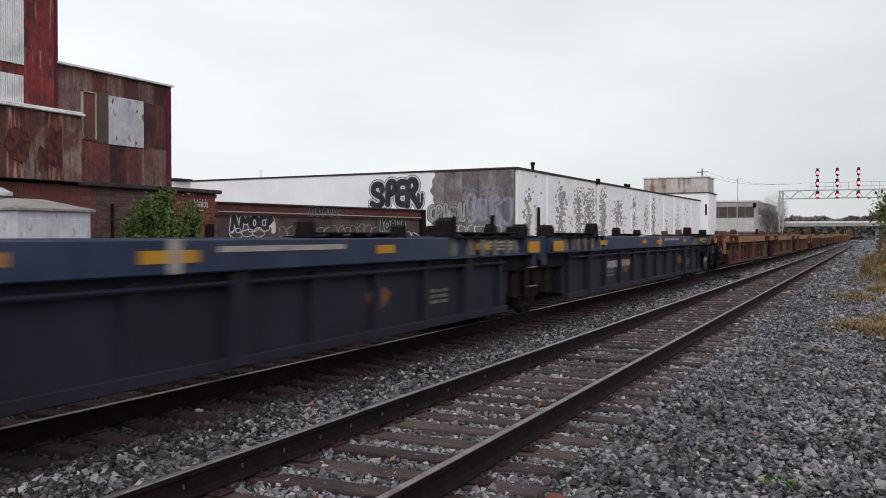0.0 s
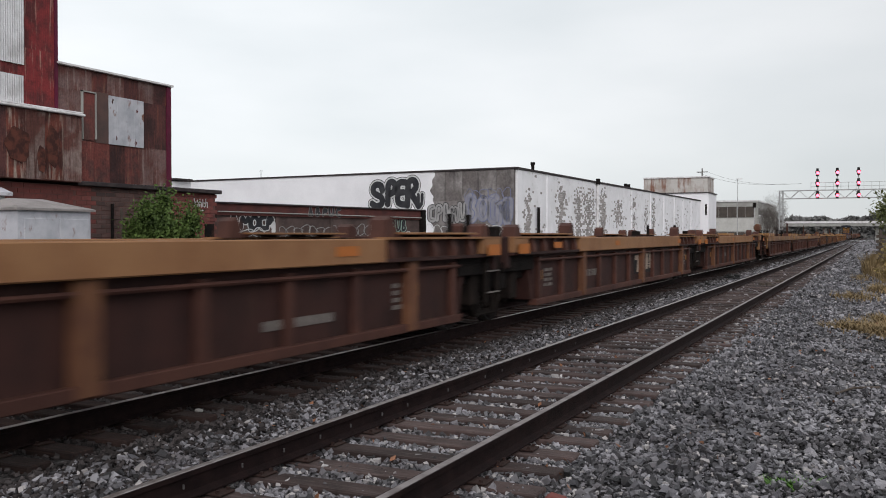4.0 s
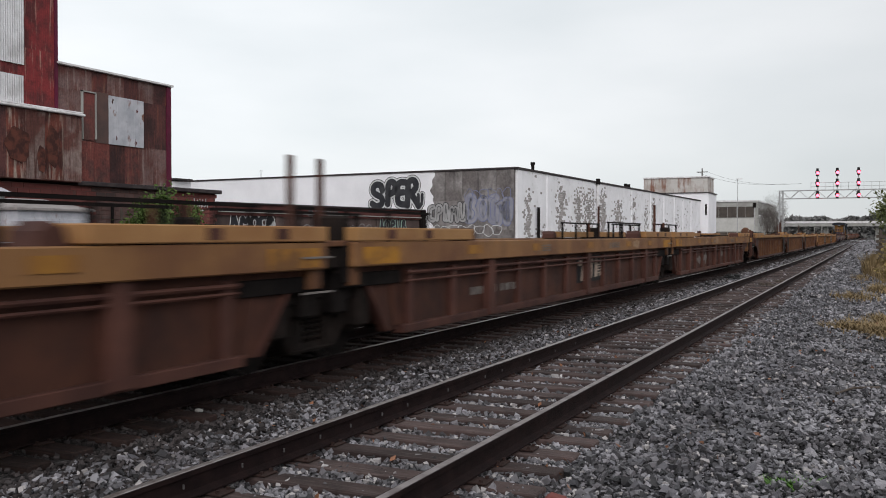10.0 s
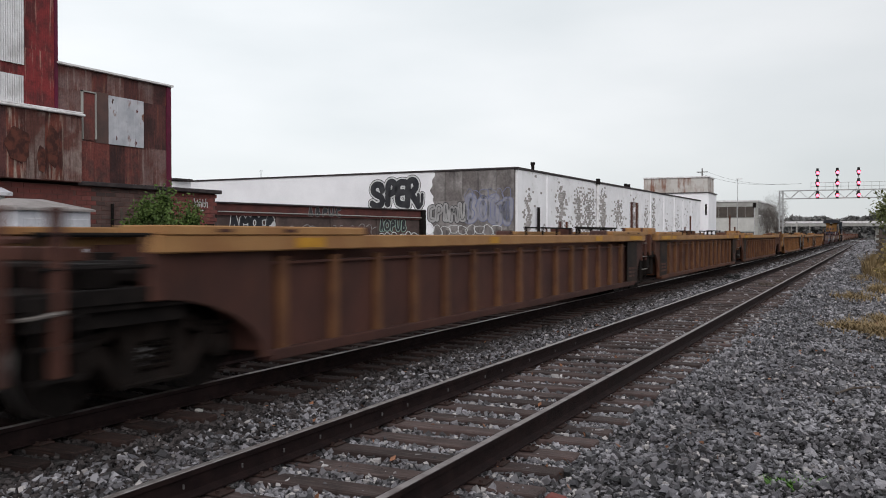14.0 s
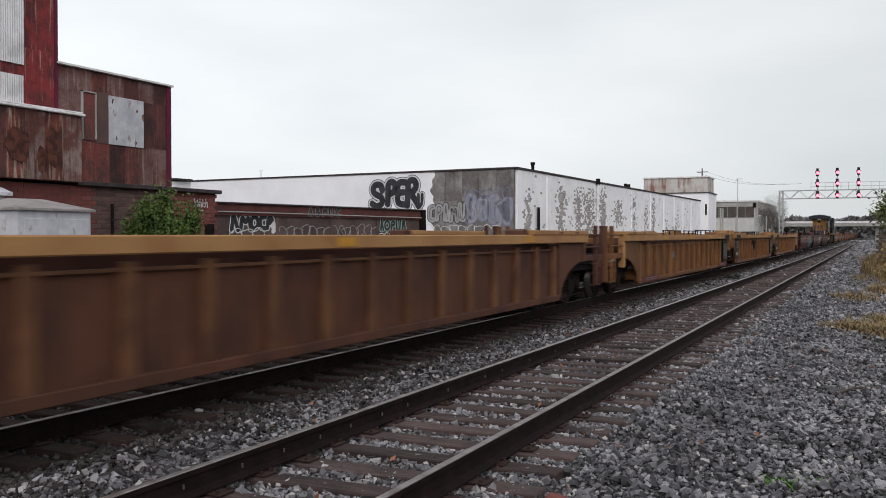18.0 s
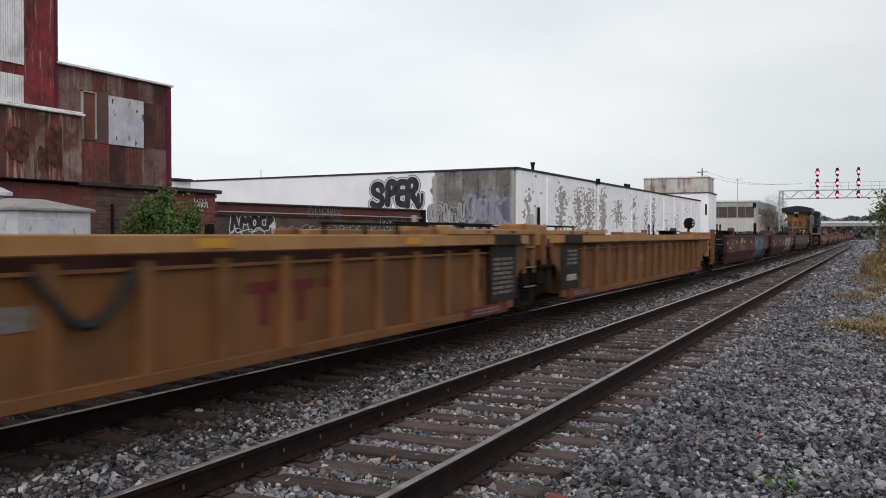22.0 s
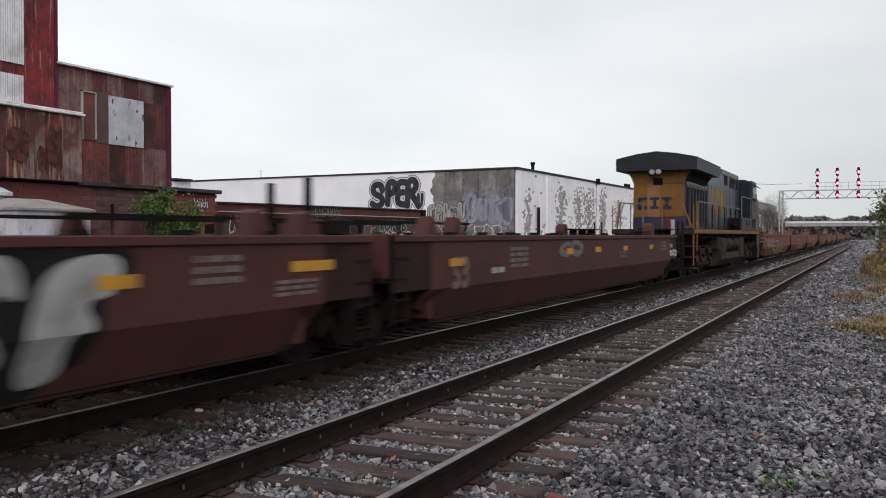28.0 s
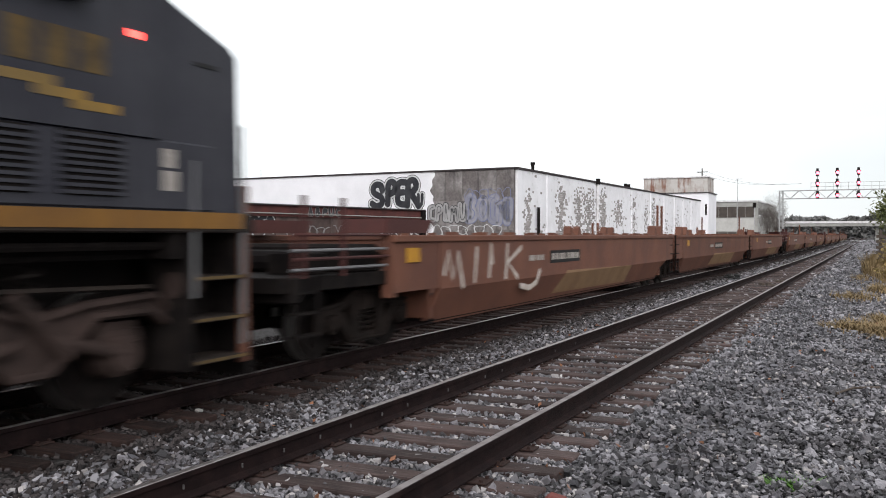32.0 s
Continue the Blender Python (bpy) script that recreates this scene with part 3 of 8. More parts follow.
def build_ballast():
    rng = np.random.default_rng(11)
    spans = [(-8, 0.5, 110, 0.05), (0.5, 3.2, 380, 0.032), (3.2, 9, 820, 0.0262), (9, 16, 660, 0.0278), (16, 28, 420, 0.030), (28, 48, 150, 0.046), (48, 85, 48, 0.075), (85, 160, 15, 0.13), (160, 320, 5, 0.22)]
    for i, (y0, y1, dens, size) in enumerate(spans):
        # the shoulder beside the near track
        p = band(rng, -2.52, 1.7 if y0 < 20 else 0.9, y0, y1, dens)
        thin = np.clip((1.2 - p[:, 0]) / 1.4, 0.2 if y0 < 20 else 0.35, 1.0)
        p = p[rng.random(len(p)) < thin]
        p[:, 2] = -0.25 - 0.07 * np.clip((p[:, 0] + 0.9) / 2.0, 0, 1) + rng.uniform(-0.03, 0.034, len(p))
        p[:, 2] += 0.03 * np.sin(p[:, 0] * 3.1 + p[:, 1] * 1.7) * np.sin(p[:, 1] * 2.3)
        # between the tie ends the stones lie as low as in the cribs
        ends = p[:, 0] < -2.14
        p[ends, 2] = -0.228 - 0.75 * size + rng.uniform(-0.016, 0.02, int(ends.sum()))
        rise = np.clip((p[:, 0] + 2.14) / 0.35, 0, 1)
        p[~ends, 2] += 0.022 * rise[~ends] - 0.012
        # between the tracks
        b = band(rng, TRAIN_TRACK + 1.42, NEAR_TRACK - 1.16, y0, y1, dens)
        b[:, 2] = -0.245 + rng.uniform(-0.012, 0.03, len(b))
        # in the cribs of both tracks
        c = band(rng, NEAR_TRACK - 1.25, NEAR_TRACK + 1.25, y0, y1, dens)
        c[:, 2] = -0.230 - 0.8 * size + rng.uniform(-0.016, 0.022, len(c))
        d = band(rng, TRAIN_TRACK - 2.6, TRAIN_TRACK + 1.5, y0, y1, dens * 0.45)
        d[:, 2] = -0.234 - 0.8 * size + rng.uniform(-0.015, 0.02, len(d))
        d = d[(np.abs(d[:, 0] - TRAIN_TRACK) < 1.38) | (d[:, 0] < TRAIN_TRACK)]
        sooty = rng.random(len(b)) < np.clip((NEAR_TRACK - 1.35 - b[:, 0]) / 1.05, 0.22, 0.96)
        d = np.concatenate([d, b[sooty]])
        allp = np.concatenate([p, b[~sooty], c])
        in_crib = np.abs(allp[:, 0] - NEAR_TRACK) < 1.2
        pale = rng.random(len(allp)) < np.where(in_crib, 0.12, 0.045)
        slate = (rng.random(len(allp)) < 0.11 + 0.42 * np.exp(-((allp[:, 0] + 1.25) / 0.5) ** 2)) & ~pale & ~in_crib
        if y0 < 40:
            dim_ones = allp[slate]
            scatter_stones("slate_ballast_stones", "darker slate-grey ballast stones", dim_ones, 1.08 * size * rng.lognormal(0.0, 0.28, len(dim_ones)), 80 + i, BALLAST_SLATE)
            allp, pale = allp[~slate], pale[~slate]
        if y0 < 80:
            few = allp[pale]
            scatter_stones("pale_ballast_stones", "scattered nearly white ballast stones", few + [0, 0, 0.006], 0.92 * size * rng.lognormal(0.0, 0.28, len(few)), 60 + i, PALE_STONE)
            allp = allp[~pale]
        sizes = size * rng.lognormal(0.0, 0.28, len(allp))
        scatter_stones("ballast_stones", "loose grey crushed-stone ballast", allp, sizes, 20 + i)
        scatter_stones("sooty_ballast_stones", "sooty ballast under and beside the train, coloured darker for its shade", d, size * rng.lognormal(0.0, 0.28, len(d)), 40 + i, BALLAST_DARK)


build_ballast()


# ---- buildings ----
def wall_box(name, material, parent, x0, x1, y0, y1, z0, z1, label="", c=0.0):
    return part(name, Geo().box(x0, x1, y0, y1, z0, z1, c), material, parent, label)


def corrugated(w, h, pitch=0.076, deep=0.0045):
    """A corrugated sheet w wide and h high, its foot at the origin, facing +x."""
    g = Geo()
    n = int(round(w / pitch * 4))
    for i in range(n + 1):
        x = deep * math.sin(math.pi / 2 * i)
        g.v += [(x, w * i / n, 0.0), (x, w * i / n, h)]
    g.f = [(2 * i, 2 * i + 2, 2 * i + 3, 2 * i + 1) for i in range(n)]
    return g


def clad(parent, x, y0, y1, z0, z1, width, choose, rng):
    """Rows of single corrugated sheets on a wall, each overlapping the next a little and hung slightly askew."""
    n = max(1, int(round((y1 - y0) / width)))
    w, made = (y1 - y0) / n, {}
    for i in range(n):
        m = choose(i, n)
        if m.name not in made:
            made[m.name] = corrugated(w + 0.03, z1 - z0).mesh("sheet", m)
        part("sheet", made[m.name], m, parent, at=pose(x + 0.003 * (i % 2) + rng.uniform(0, 0.004), y0 + w * i, z0 + rng.uniform(-0.012, 0.012), rng.uniform(-0.25, 0.25), 0, 0))


def build_mill():
    """The rusty mill: a tower, a tall hall, a lower bay and a brick base, all facing the tracks at x = -22."""
    mill = thing("rusty_mill_building", "old mill building clad in rusty corrugated sheet over a brick base", "building", Matrix.Translation((-22, 0, 0)))
    wall_box("brick_base", MORTAR, mill, -9, -0.096, 4, 26.6, -0.5, 3.12, "sooty red brick base wall")
    part("base_coping", Geo().box(-9, 0.12, 20.0, 26.75, 3.12, 3.26, 0.02), ROOF_DARK, mill, "dark tarred coping")
    wall_box("hall_wall", RUST_WALL, mill, -9, -0.05, 19.2, 24.1, 3.26, 6.72, "rusty dark red corrugated wall")
    rng = random.Random(77)
    clad(mill, -0.03, 20.1, 24.0, 3.27, 4.52, 0.66, lambda i, n: (SHEET_RED, SHEET_RED, SHEET_DARK, SHEET_RED, SHEET_GREY, SHEET_GREY)[i % 6], rng)
    clad(mill, -0.03, 22.9, 24.0, 4.50, 6.05, 0.6, lambda i, n: SHEET_DARK, rng)
    clad(mill, -0.03, 19.3, 20.3, 4.50, 6.05, 0.6, lambda i, n: SHEET_GREY, rng)
    clad(mill, -0.025, 19.3, 24.0, 6.02, 6.72, 0.66, lambda i, n: (SHEET_GREY, SHEET_GREY, SHEET_RED, SHEET_GREY, SHEET_DARK, SHEET_GREY, SHEET_DARK)[i % 7], rng)
    wall_box("hall_corner_trim", CORNER_TRIM, mill, -0.05, 0.03, 23.96, 24.16, 3.27, 6.7, "dark red corner trim")
    part("hall_roof", Geo().box(-9.2, 0.1, 19.3, 24.22, 6.72, 6.79, 0.01), TRIM_WHITE, mill, "pale metal roof edge")
    # boarded openings of the hall
    w = wall_box("sheeted_opening", WHITE_SHEET, mill, -0.05, 0.02, 21.35, 22.86, 4.5, 6.05, "white rust-stained sheets over an opening")
    for k in (21.72, 22.08, 22.45):
        part("sheet_seam", Geo().box(0.02, 0.03, k - 0.015, k + 0.015, 4.5, 6.05), WHITE_SHEET, w)
    for a, b, r in ((21.5, 5.86, 0.07), (21.66, 4.72, 0.05), (22.56, 5.7, 0.06), (22.48, 4.66, 0.08), (22.1, 5.3, 0.04)):
        torn = [(a + r * (0.6 + 0.5 * math.sin(2.7 * i + a * 9)) * math.cos(i * math.pi / 4), b + 1.6 * r * (0.6 + 0.5 * math.cos(1.9 * i + b * 7)) * math.sin(i * math.pi / 4)) for i in range(8)]
        part("torn_hole", Geo().prism(torn, 0, 0.021, 0.027), RUST_DARK, w, "rusted torn hole")
    wall_box("dark_opening", BRICK_DARK, mill, -0.05, -0.005, 20.82, 21.35, 4.5, 6.1, "dark slot in the wall")
    f = wall_box("rusty_shutter", RUST_WALL, mill, -0.05, 0.0, 20.3, 20.78, 4.55, 6.02, "tall rusty shutter in a pale frame")
    for a in ((20.25, 20.29, 4.55, 6.06), (20.79, 20.82, 4.6, 6.06), (20.25, 20.82, 6.02, 6.06)):
        part("shutter_frame", Geo().box(-0.05, 0.05, *a), CONC_LIGHT, f)
    # the lower bay and its roof
    wall_box("bay_wall", RUST_GREY, mill, -8, 0.22, 8, 20.0, 3.2, 5.2, "grey and rust streaked corrugated bay")
    clad(mill, 0.24, 15.4, 20.0, 3.22, 5.19, 0.66, lambda i, n: (SHEET_RUST, SHEET_DARK, SHEET_DARK, SHEET_RUST, SHEET_BARE, SHEET_RUST, SHEET_BARE)[i % 7], rng)
    for y, z, ry, rz in ((17.75, 4.15, 0.40, 0.5), (18.95, 4.2, 0.2, 0.62), (18.55, 3.8, 0.14, 0.4)):
        stain = [(y + ry * math.cos(t) * (1 + 0.14 * math.sin(5 * t + y)), z + rz * math.sin(t) * (1 + 0.12 * math.cos(4 * t + z))) for t in [math.pi * k / 10 for k in range(20)]]
        part("rust_stain", Geo().prism(stain, 0, 0.25, 0.268), SHEET_SOOT, mill, "dark burnt rust stain")
    part("bay_roof", Geo().box(-8.2, 0.36, 7.8, 20.1, 5.2, 5.27, 0.02).box(-8.2, 0.30, 7.8, 20.05, 5.27, 5.33, 0.02), TRIM_WHITE, mill, "pale metal roof edge")
    # the tower
    wall_box("tower_wall", RUST_RED, mill, -6, -0.02, 12.5, 19.28, 5.3, 13.5, "red corrugated tower wall with rust streaks")
    for z in (5.35, 7.0, 8.6, 10.2, 11.8):
        clad(mill, 0.0, 16.6, 19.26, z, z + 1.66, 0.66, lambda i, n: SHEET_TOWER, rng)
    clad(mill, 0.045, 13.0, 18.12, 6.46, 13.4, 0.85, lambda i, n: WHITE_CORR, rng)
    clad(mill, 0.045, 13.0, 18.10, 5.35, 6.15, 0.85, lambda i, n: WHITE_CORR, rng)
    part("tower_corner_trim", Geo().box(-0.02, 0.05, 19.24, 19.34, 5.3, 13.5), CORNER_TRIM, mill, "dark crimson corner trim")
    part("tower_roof", Geo().box(-6.3, 0.3, 12.2, 19.5, 13.5, 13.65, 0.03), TRIM_WHITE, mill)
    # snow-white flashing scraps on the coping
    part("flashing", Geo().box(-0.5, -0.05, 22.3, 23.4, 3.26, 3.36), TRIM_WHITE, mill, "scrap of pale flashing")
    # brick faces: courses of single bricks and blocks
    brick = Geo().box(-0.03, 0.025, -0.19, 0.19, -0.065, 0.065, 0.008)
    red, dark = brick.mesh("brick", BRICK_RED), brick.mesh("block", BRICK_DARK)
    rng = random.Random(9)
    count = 0
    for row in range(12):
        z = 3.03 - row * 0.145
        y = 20.1 + (0.2 if row % 2 else 0)
        while y < 26.5:
            is_red = y > 24.3 + rng.uniform(-0.3, 0.3) or y < 20.9
            part("brick", red if is_red else dark, None, mill, at=(-0.11 + rng.uniform(-0.006, 0.006), y, z))
            y += 0.4
            count += 1
    rest = Geo()
    for row in range(24):
        z = 3.03 - row * 0.145
        y = 6.0 + (0.2 if row % 2 else 0)
        while y < 20.0:
            rest.box(-0.14, -0.085 + rng.uniform(-0.006, 0.006), y - 0.19, y + 0.19, z - 0.065, z + 0.065)
            y += 0.4
    tagged(part("brickwork", rest, BRICK_RED, mill, "red brickwork"), kind="stuff")
    # the dark door hole and downpipe by the brick corner
    wall_box("dark_doorway", GRIME, mill, -0.12, -0.05, 26.0, 26.5, -0.3, 2.0, "dark opening in the brick")
    part("downpipe", Geo().cyl((-0.02, 21.5, -0.3), (-0.02, 21.5, 2.6), 0.05), GRIME, mill)
    bars = Geo()
    for i, (a, h) in enumerate(((0.0, 0.30), (0.16, 0.26), (0.30, 0.30), (0.46, 0.28), (0.62, 0.30))):
        y = 25.42 + a
        bars.box(-0.08, -0.072, y, y + 0.035, 2.62, 2.62 + h).box(-0.08, -0.072, y, y + 0.11, 2.62 + 0.5 * h, 2.65 + 0.5 * h).box(-0.08, -0.072, y + 0.09, y + 0.12, 2.6, 2.62 + 0.6 * h)
    bars.box(-0.08, -0.072, 25.75, 25.95, 2.48, 2.51).box(-0.08, -0.072, 25.84, 25.87, 2.38, 2.5)
    part("scribbled_tag", bars, SPRAY_WHITE, mill, "small white spray-painted tag")


build_mill()


def build_shed():
    shed = thing("equipment_shed", "small pale grey sheet-metal equipment shed with a low hipped roof", "shed", Matrix.Translation((-16, 14, 0)))
    wall_box("wall", WHITE_SHEET, shed, -1.7, 0, -0.95, 0.97, -0.5, 2.12, "pale grey sheet-metal walls")
    g = Geo()
    g.v = [(-1.78, -1.03, 2.12), (0.08, -1.03, 2.12), (0.08, 1.05, 2.12), (-1.78, 1.05, 2.12), (-1.78, -1.03, 2.17), (0.08, -1.03, 2.17), (0.08, 1.05, 2.17), (-1.78, 1.05, 2.17), (-0.85, -0.5, 2.4), (-0.85, 0.4, 2.4)]
    g.f = [(0, 1, 2, 3), (0, 1, 5, 4), (1, 2, 6, 5), (2, 3, 7, 6), (3, 0, 4, 7), (4, 5, 8), (5, 6, 9, 8), (6, 7, 9), (7, 4, 8, 9)]
    part("roof", g, SHED_ROOF, shed, "low hipped metal roof")
    for y in (-0.42, 0.5):
        door = part("door", Geo().box(0, 0.03, y - 0.4, y + 0.4, -0.2, 1.95, 0.008), WHITE_SHEET, shed)
        part("handle", Geo().box(0.03, 0.06, y + 0.25, y + 0.32, 0.85, 1.05), GRIME, door)
    vent = thing("roof_vent", "round mushroom-shaped metal vent cap behind the shed", "vent", Matrix.Translation((-18.6, 14.6, 0)))
    part("pipe", Geo().cyl((0, 0, -0.5), (0, 0, 2.52), 0.16, 14), GALV, vent)
    part("cap", Geo().cyl((0, 0, 2.52), (0, 0, 2.6), 0.34, 16).cyl((0, 0, 2.6), (0, 0, 2.72), 0.34, 16, 0.1), WHITE_SHEET, vent)


build_shed()


def text_mesh(body, size, bold, depth, material):
    cu = bpy.data.curves.new("lettering", "FONT")
    cu.body, cu.size, cu.offset, cu.extrude = body, size, bold, depth
    cu.align_x, cu.align_y = "CENTER", "CENTER"
    cu.resolution_u = 3
    ob = bpy.data.objects.new("lettering", cu)
    scene.collection.objects.link(ob)
    me = bpy.data.meshes.new_from_object(ob.evaluated_get(bpy.context.evaluated_depsgraph_get()))
    bpy.data.objects.remove(ob)
    me.materials.clear()
    me.materials.append(material)
    return me


def loops_of_paint(geo, rng, n, y0, y1, z0, z1, r, x=0.0):
    """Bubble outlines as sprayed lines, flat on a wall in the y-z plane."""
    for i in range(n):
        cy = y0 + (y1 - y0) * (i + 0.5) / n
        cz, a, b = (z0 + z1) / 2 + rng.uniform(-0.1, 0.1) * (z1 - z0), (y1 - y0) / n * 0.55, (z1 - z0) / 2 * rng.uniform(0.75, 1.0)
        ph = rng.uniform(0, 6.28)
        pts = [(x, cy + a * math.cos(t) * (1 + 0.22 * math.sin(3 * t + ph)), cz + b * math.sin(t) * (1 + 0.2 * math.cos(2 * t + ph))) for t in [2 * math.pi * k / 14 for k in range(15)]]
        geo.path(pts, r, 4)


def eased(pts, times=2):
    """An open line with its corners cut."""
    for _ in range(times):
        inner = [(p[0] * u + q[0] * (1 - u), p[1] * u + q[1] * (1 - u)) for p, q in zip(pts, pts[1:]) for u in (0.75, 0.25)]
        pts = [pts[0]] + inner[1:-1] + [pts[-1]]
    return pts


def ribbon(geo, pts, w, x, round_ends=True):
    """A flat sprayed line of width w along points of the y-z plane at x."""
    k, n = len(geo.v), len(pts)
    for i, (a, b) in enumerate(pts):
        p, q = pts[max(i - 1, 0)], pts[min(i + 1, n - 1)]
        d = math.hypot(q[0] - p[0], q[1] - p[1]) or 1.0
        u, v = -(q[1] - p[1]) / d * w / 2, (q[0] - p[0]) / d * w / 2
        geo.v += [(x, a + u, b + v), (x, a - u, b - v)]
    geo.f += [(k + 2 * i, k + 2 * i + 1, k + 2 * i + 3, k + 2 * i + 2) for i in range(n - 1)]
    if round_ends:
        for a, b in (pts[0], pts[-1]):
            k = len(geo.v)
            geo.v += [(x + 0.0006, a + w / 2 * math.cos(2 * math.pi * i / 12), b + w / 2 * math.sin(2 * math.pi * i / 12)) for i in range(12)]
            geo.f.append(tuple(range(k, k + 12)))
    return geo


LETTER_STROKES = {
    "S": [[(0.86, 0.72), (0.78, 0.98), (0.3, 1.0), (0.12, 0.72), (0.4, 0.52), (0.84, 0.42), (0.86, 0.08), (0.4, -0.04), (0.1, 0.12)]],
    "P": [[(0.22, 0.0), (0.25, 0.5), (0.25, 0.95), (0.7, 1.02), (0.92, 0.78), (0.72, 0.5), (0.3, 0.46)]],
    "E": [[(0.9, 0.98), (0.4, 1.0), (0.2, 0.8), (0.3, 0.52), (0.2, 0.2), (0.4, 0.02), (0.95, 0.0)], [(0.3, 0.52), (0.75, 0.54)]],
    "R": [[(0.2, 0.0), (0.25, 0.5), (0.25, 0.95), (0.75, 1.02), (0.95, 0.78), (0.72, 0.55), (0.36, 0.48)], [(0.5, 0.46), (0.85, 0.2), (1.1, -0.02)]],
    "bar": [[(0.3, 0.0), (0.45, 1.0)], [(0.45, 1.0), (0.8, 0.0)]],
    "wave": [[(0.1, 0.0), (0.2, 1.0), (0.5, 0.35), (0.8, 1.0), (0.95, 0.0)]],
    "loop": [[(0.2, 0.0), (0.2, 1.0), (0.75, 0.9), (0.4, 0.52), (0.9, 0.3), (0.6, 0.0), (0.2, 0.02)]],
    "hook": [[(0.85, 1.0), (0.25, 0.95), (0.2, 0.5), (0.25, 0.05), (0.85, 0.0)]],
    "drop": [[(0.15, 0.05), (0.2, 0.95), (0.85, 0.85), (0.8, 0.55), (0.25, 0.45)]],
    "cup": [[(0.1, 1.0), (0.15, 0.15), (0.5, 0.0), (0.85, 0.2), (0.9, 1.0)]],
    "ring": [[(0.5, 1.0), (0.1, 0.75), (0.1, 0.25), (0.5, 0.0), (0.9, 0.25), (0.9, 0.75), (0.5, 1.0)]],
}


def sprayed_letters(parent, at, shapes, layers, name="graffiti_letter", toward=-1, away=-1):
    """Fat letters in layers of paint, the widest first. shapes: kind, start, foot, width and height along the wall;
    toward: the way in which the writing runs along local y; away: the way the wall faces along local x."""
    for kind, y0, z0, w, h in shapes:
        for k, (width, material, label) in enumerate(layers):
            g = Geo()
            for j, stroke in enumerate(LETTER_STROKES[kind]):
                ribbon(g, eased([(y0 + toward * u * w, z0 + v * h) for u, v in stroke]), width, away * (0.004 * k + 0.001 * j))
            part(name, g, material, parent, label, at=at)


def frame_axes(a, b):
    """A pose whose local y runs from a to b on the ground and whose local +x faces the tracks."""
    ang = math.degrees(math.atan2(b[1] - a[1], b[0] - a[0])) - 90
    return pose(a[0], a[1], 0, 0, 0, ang)


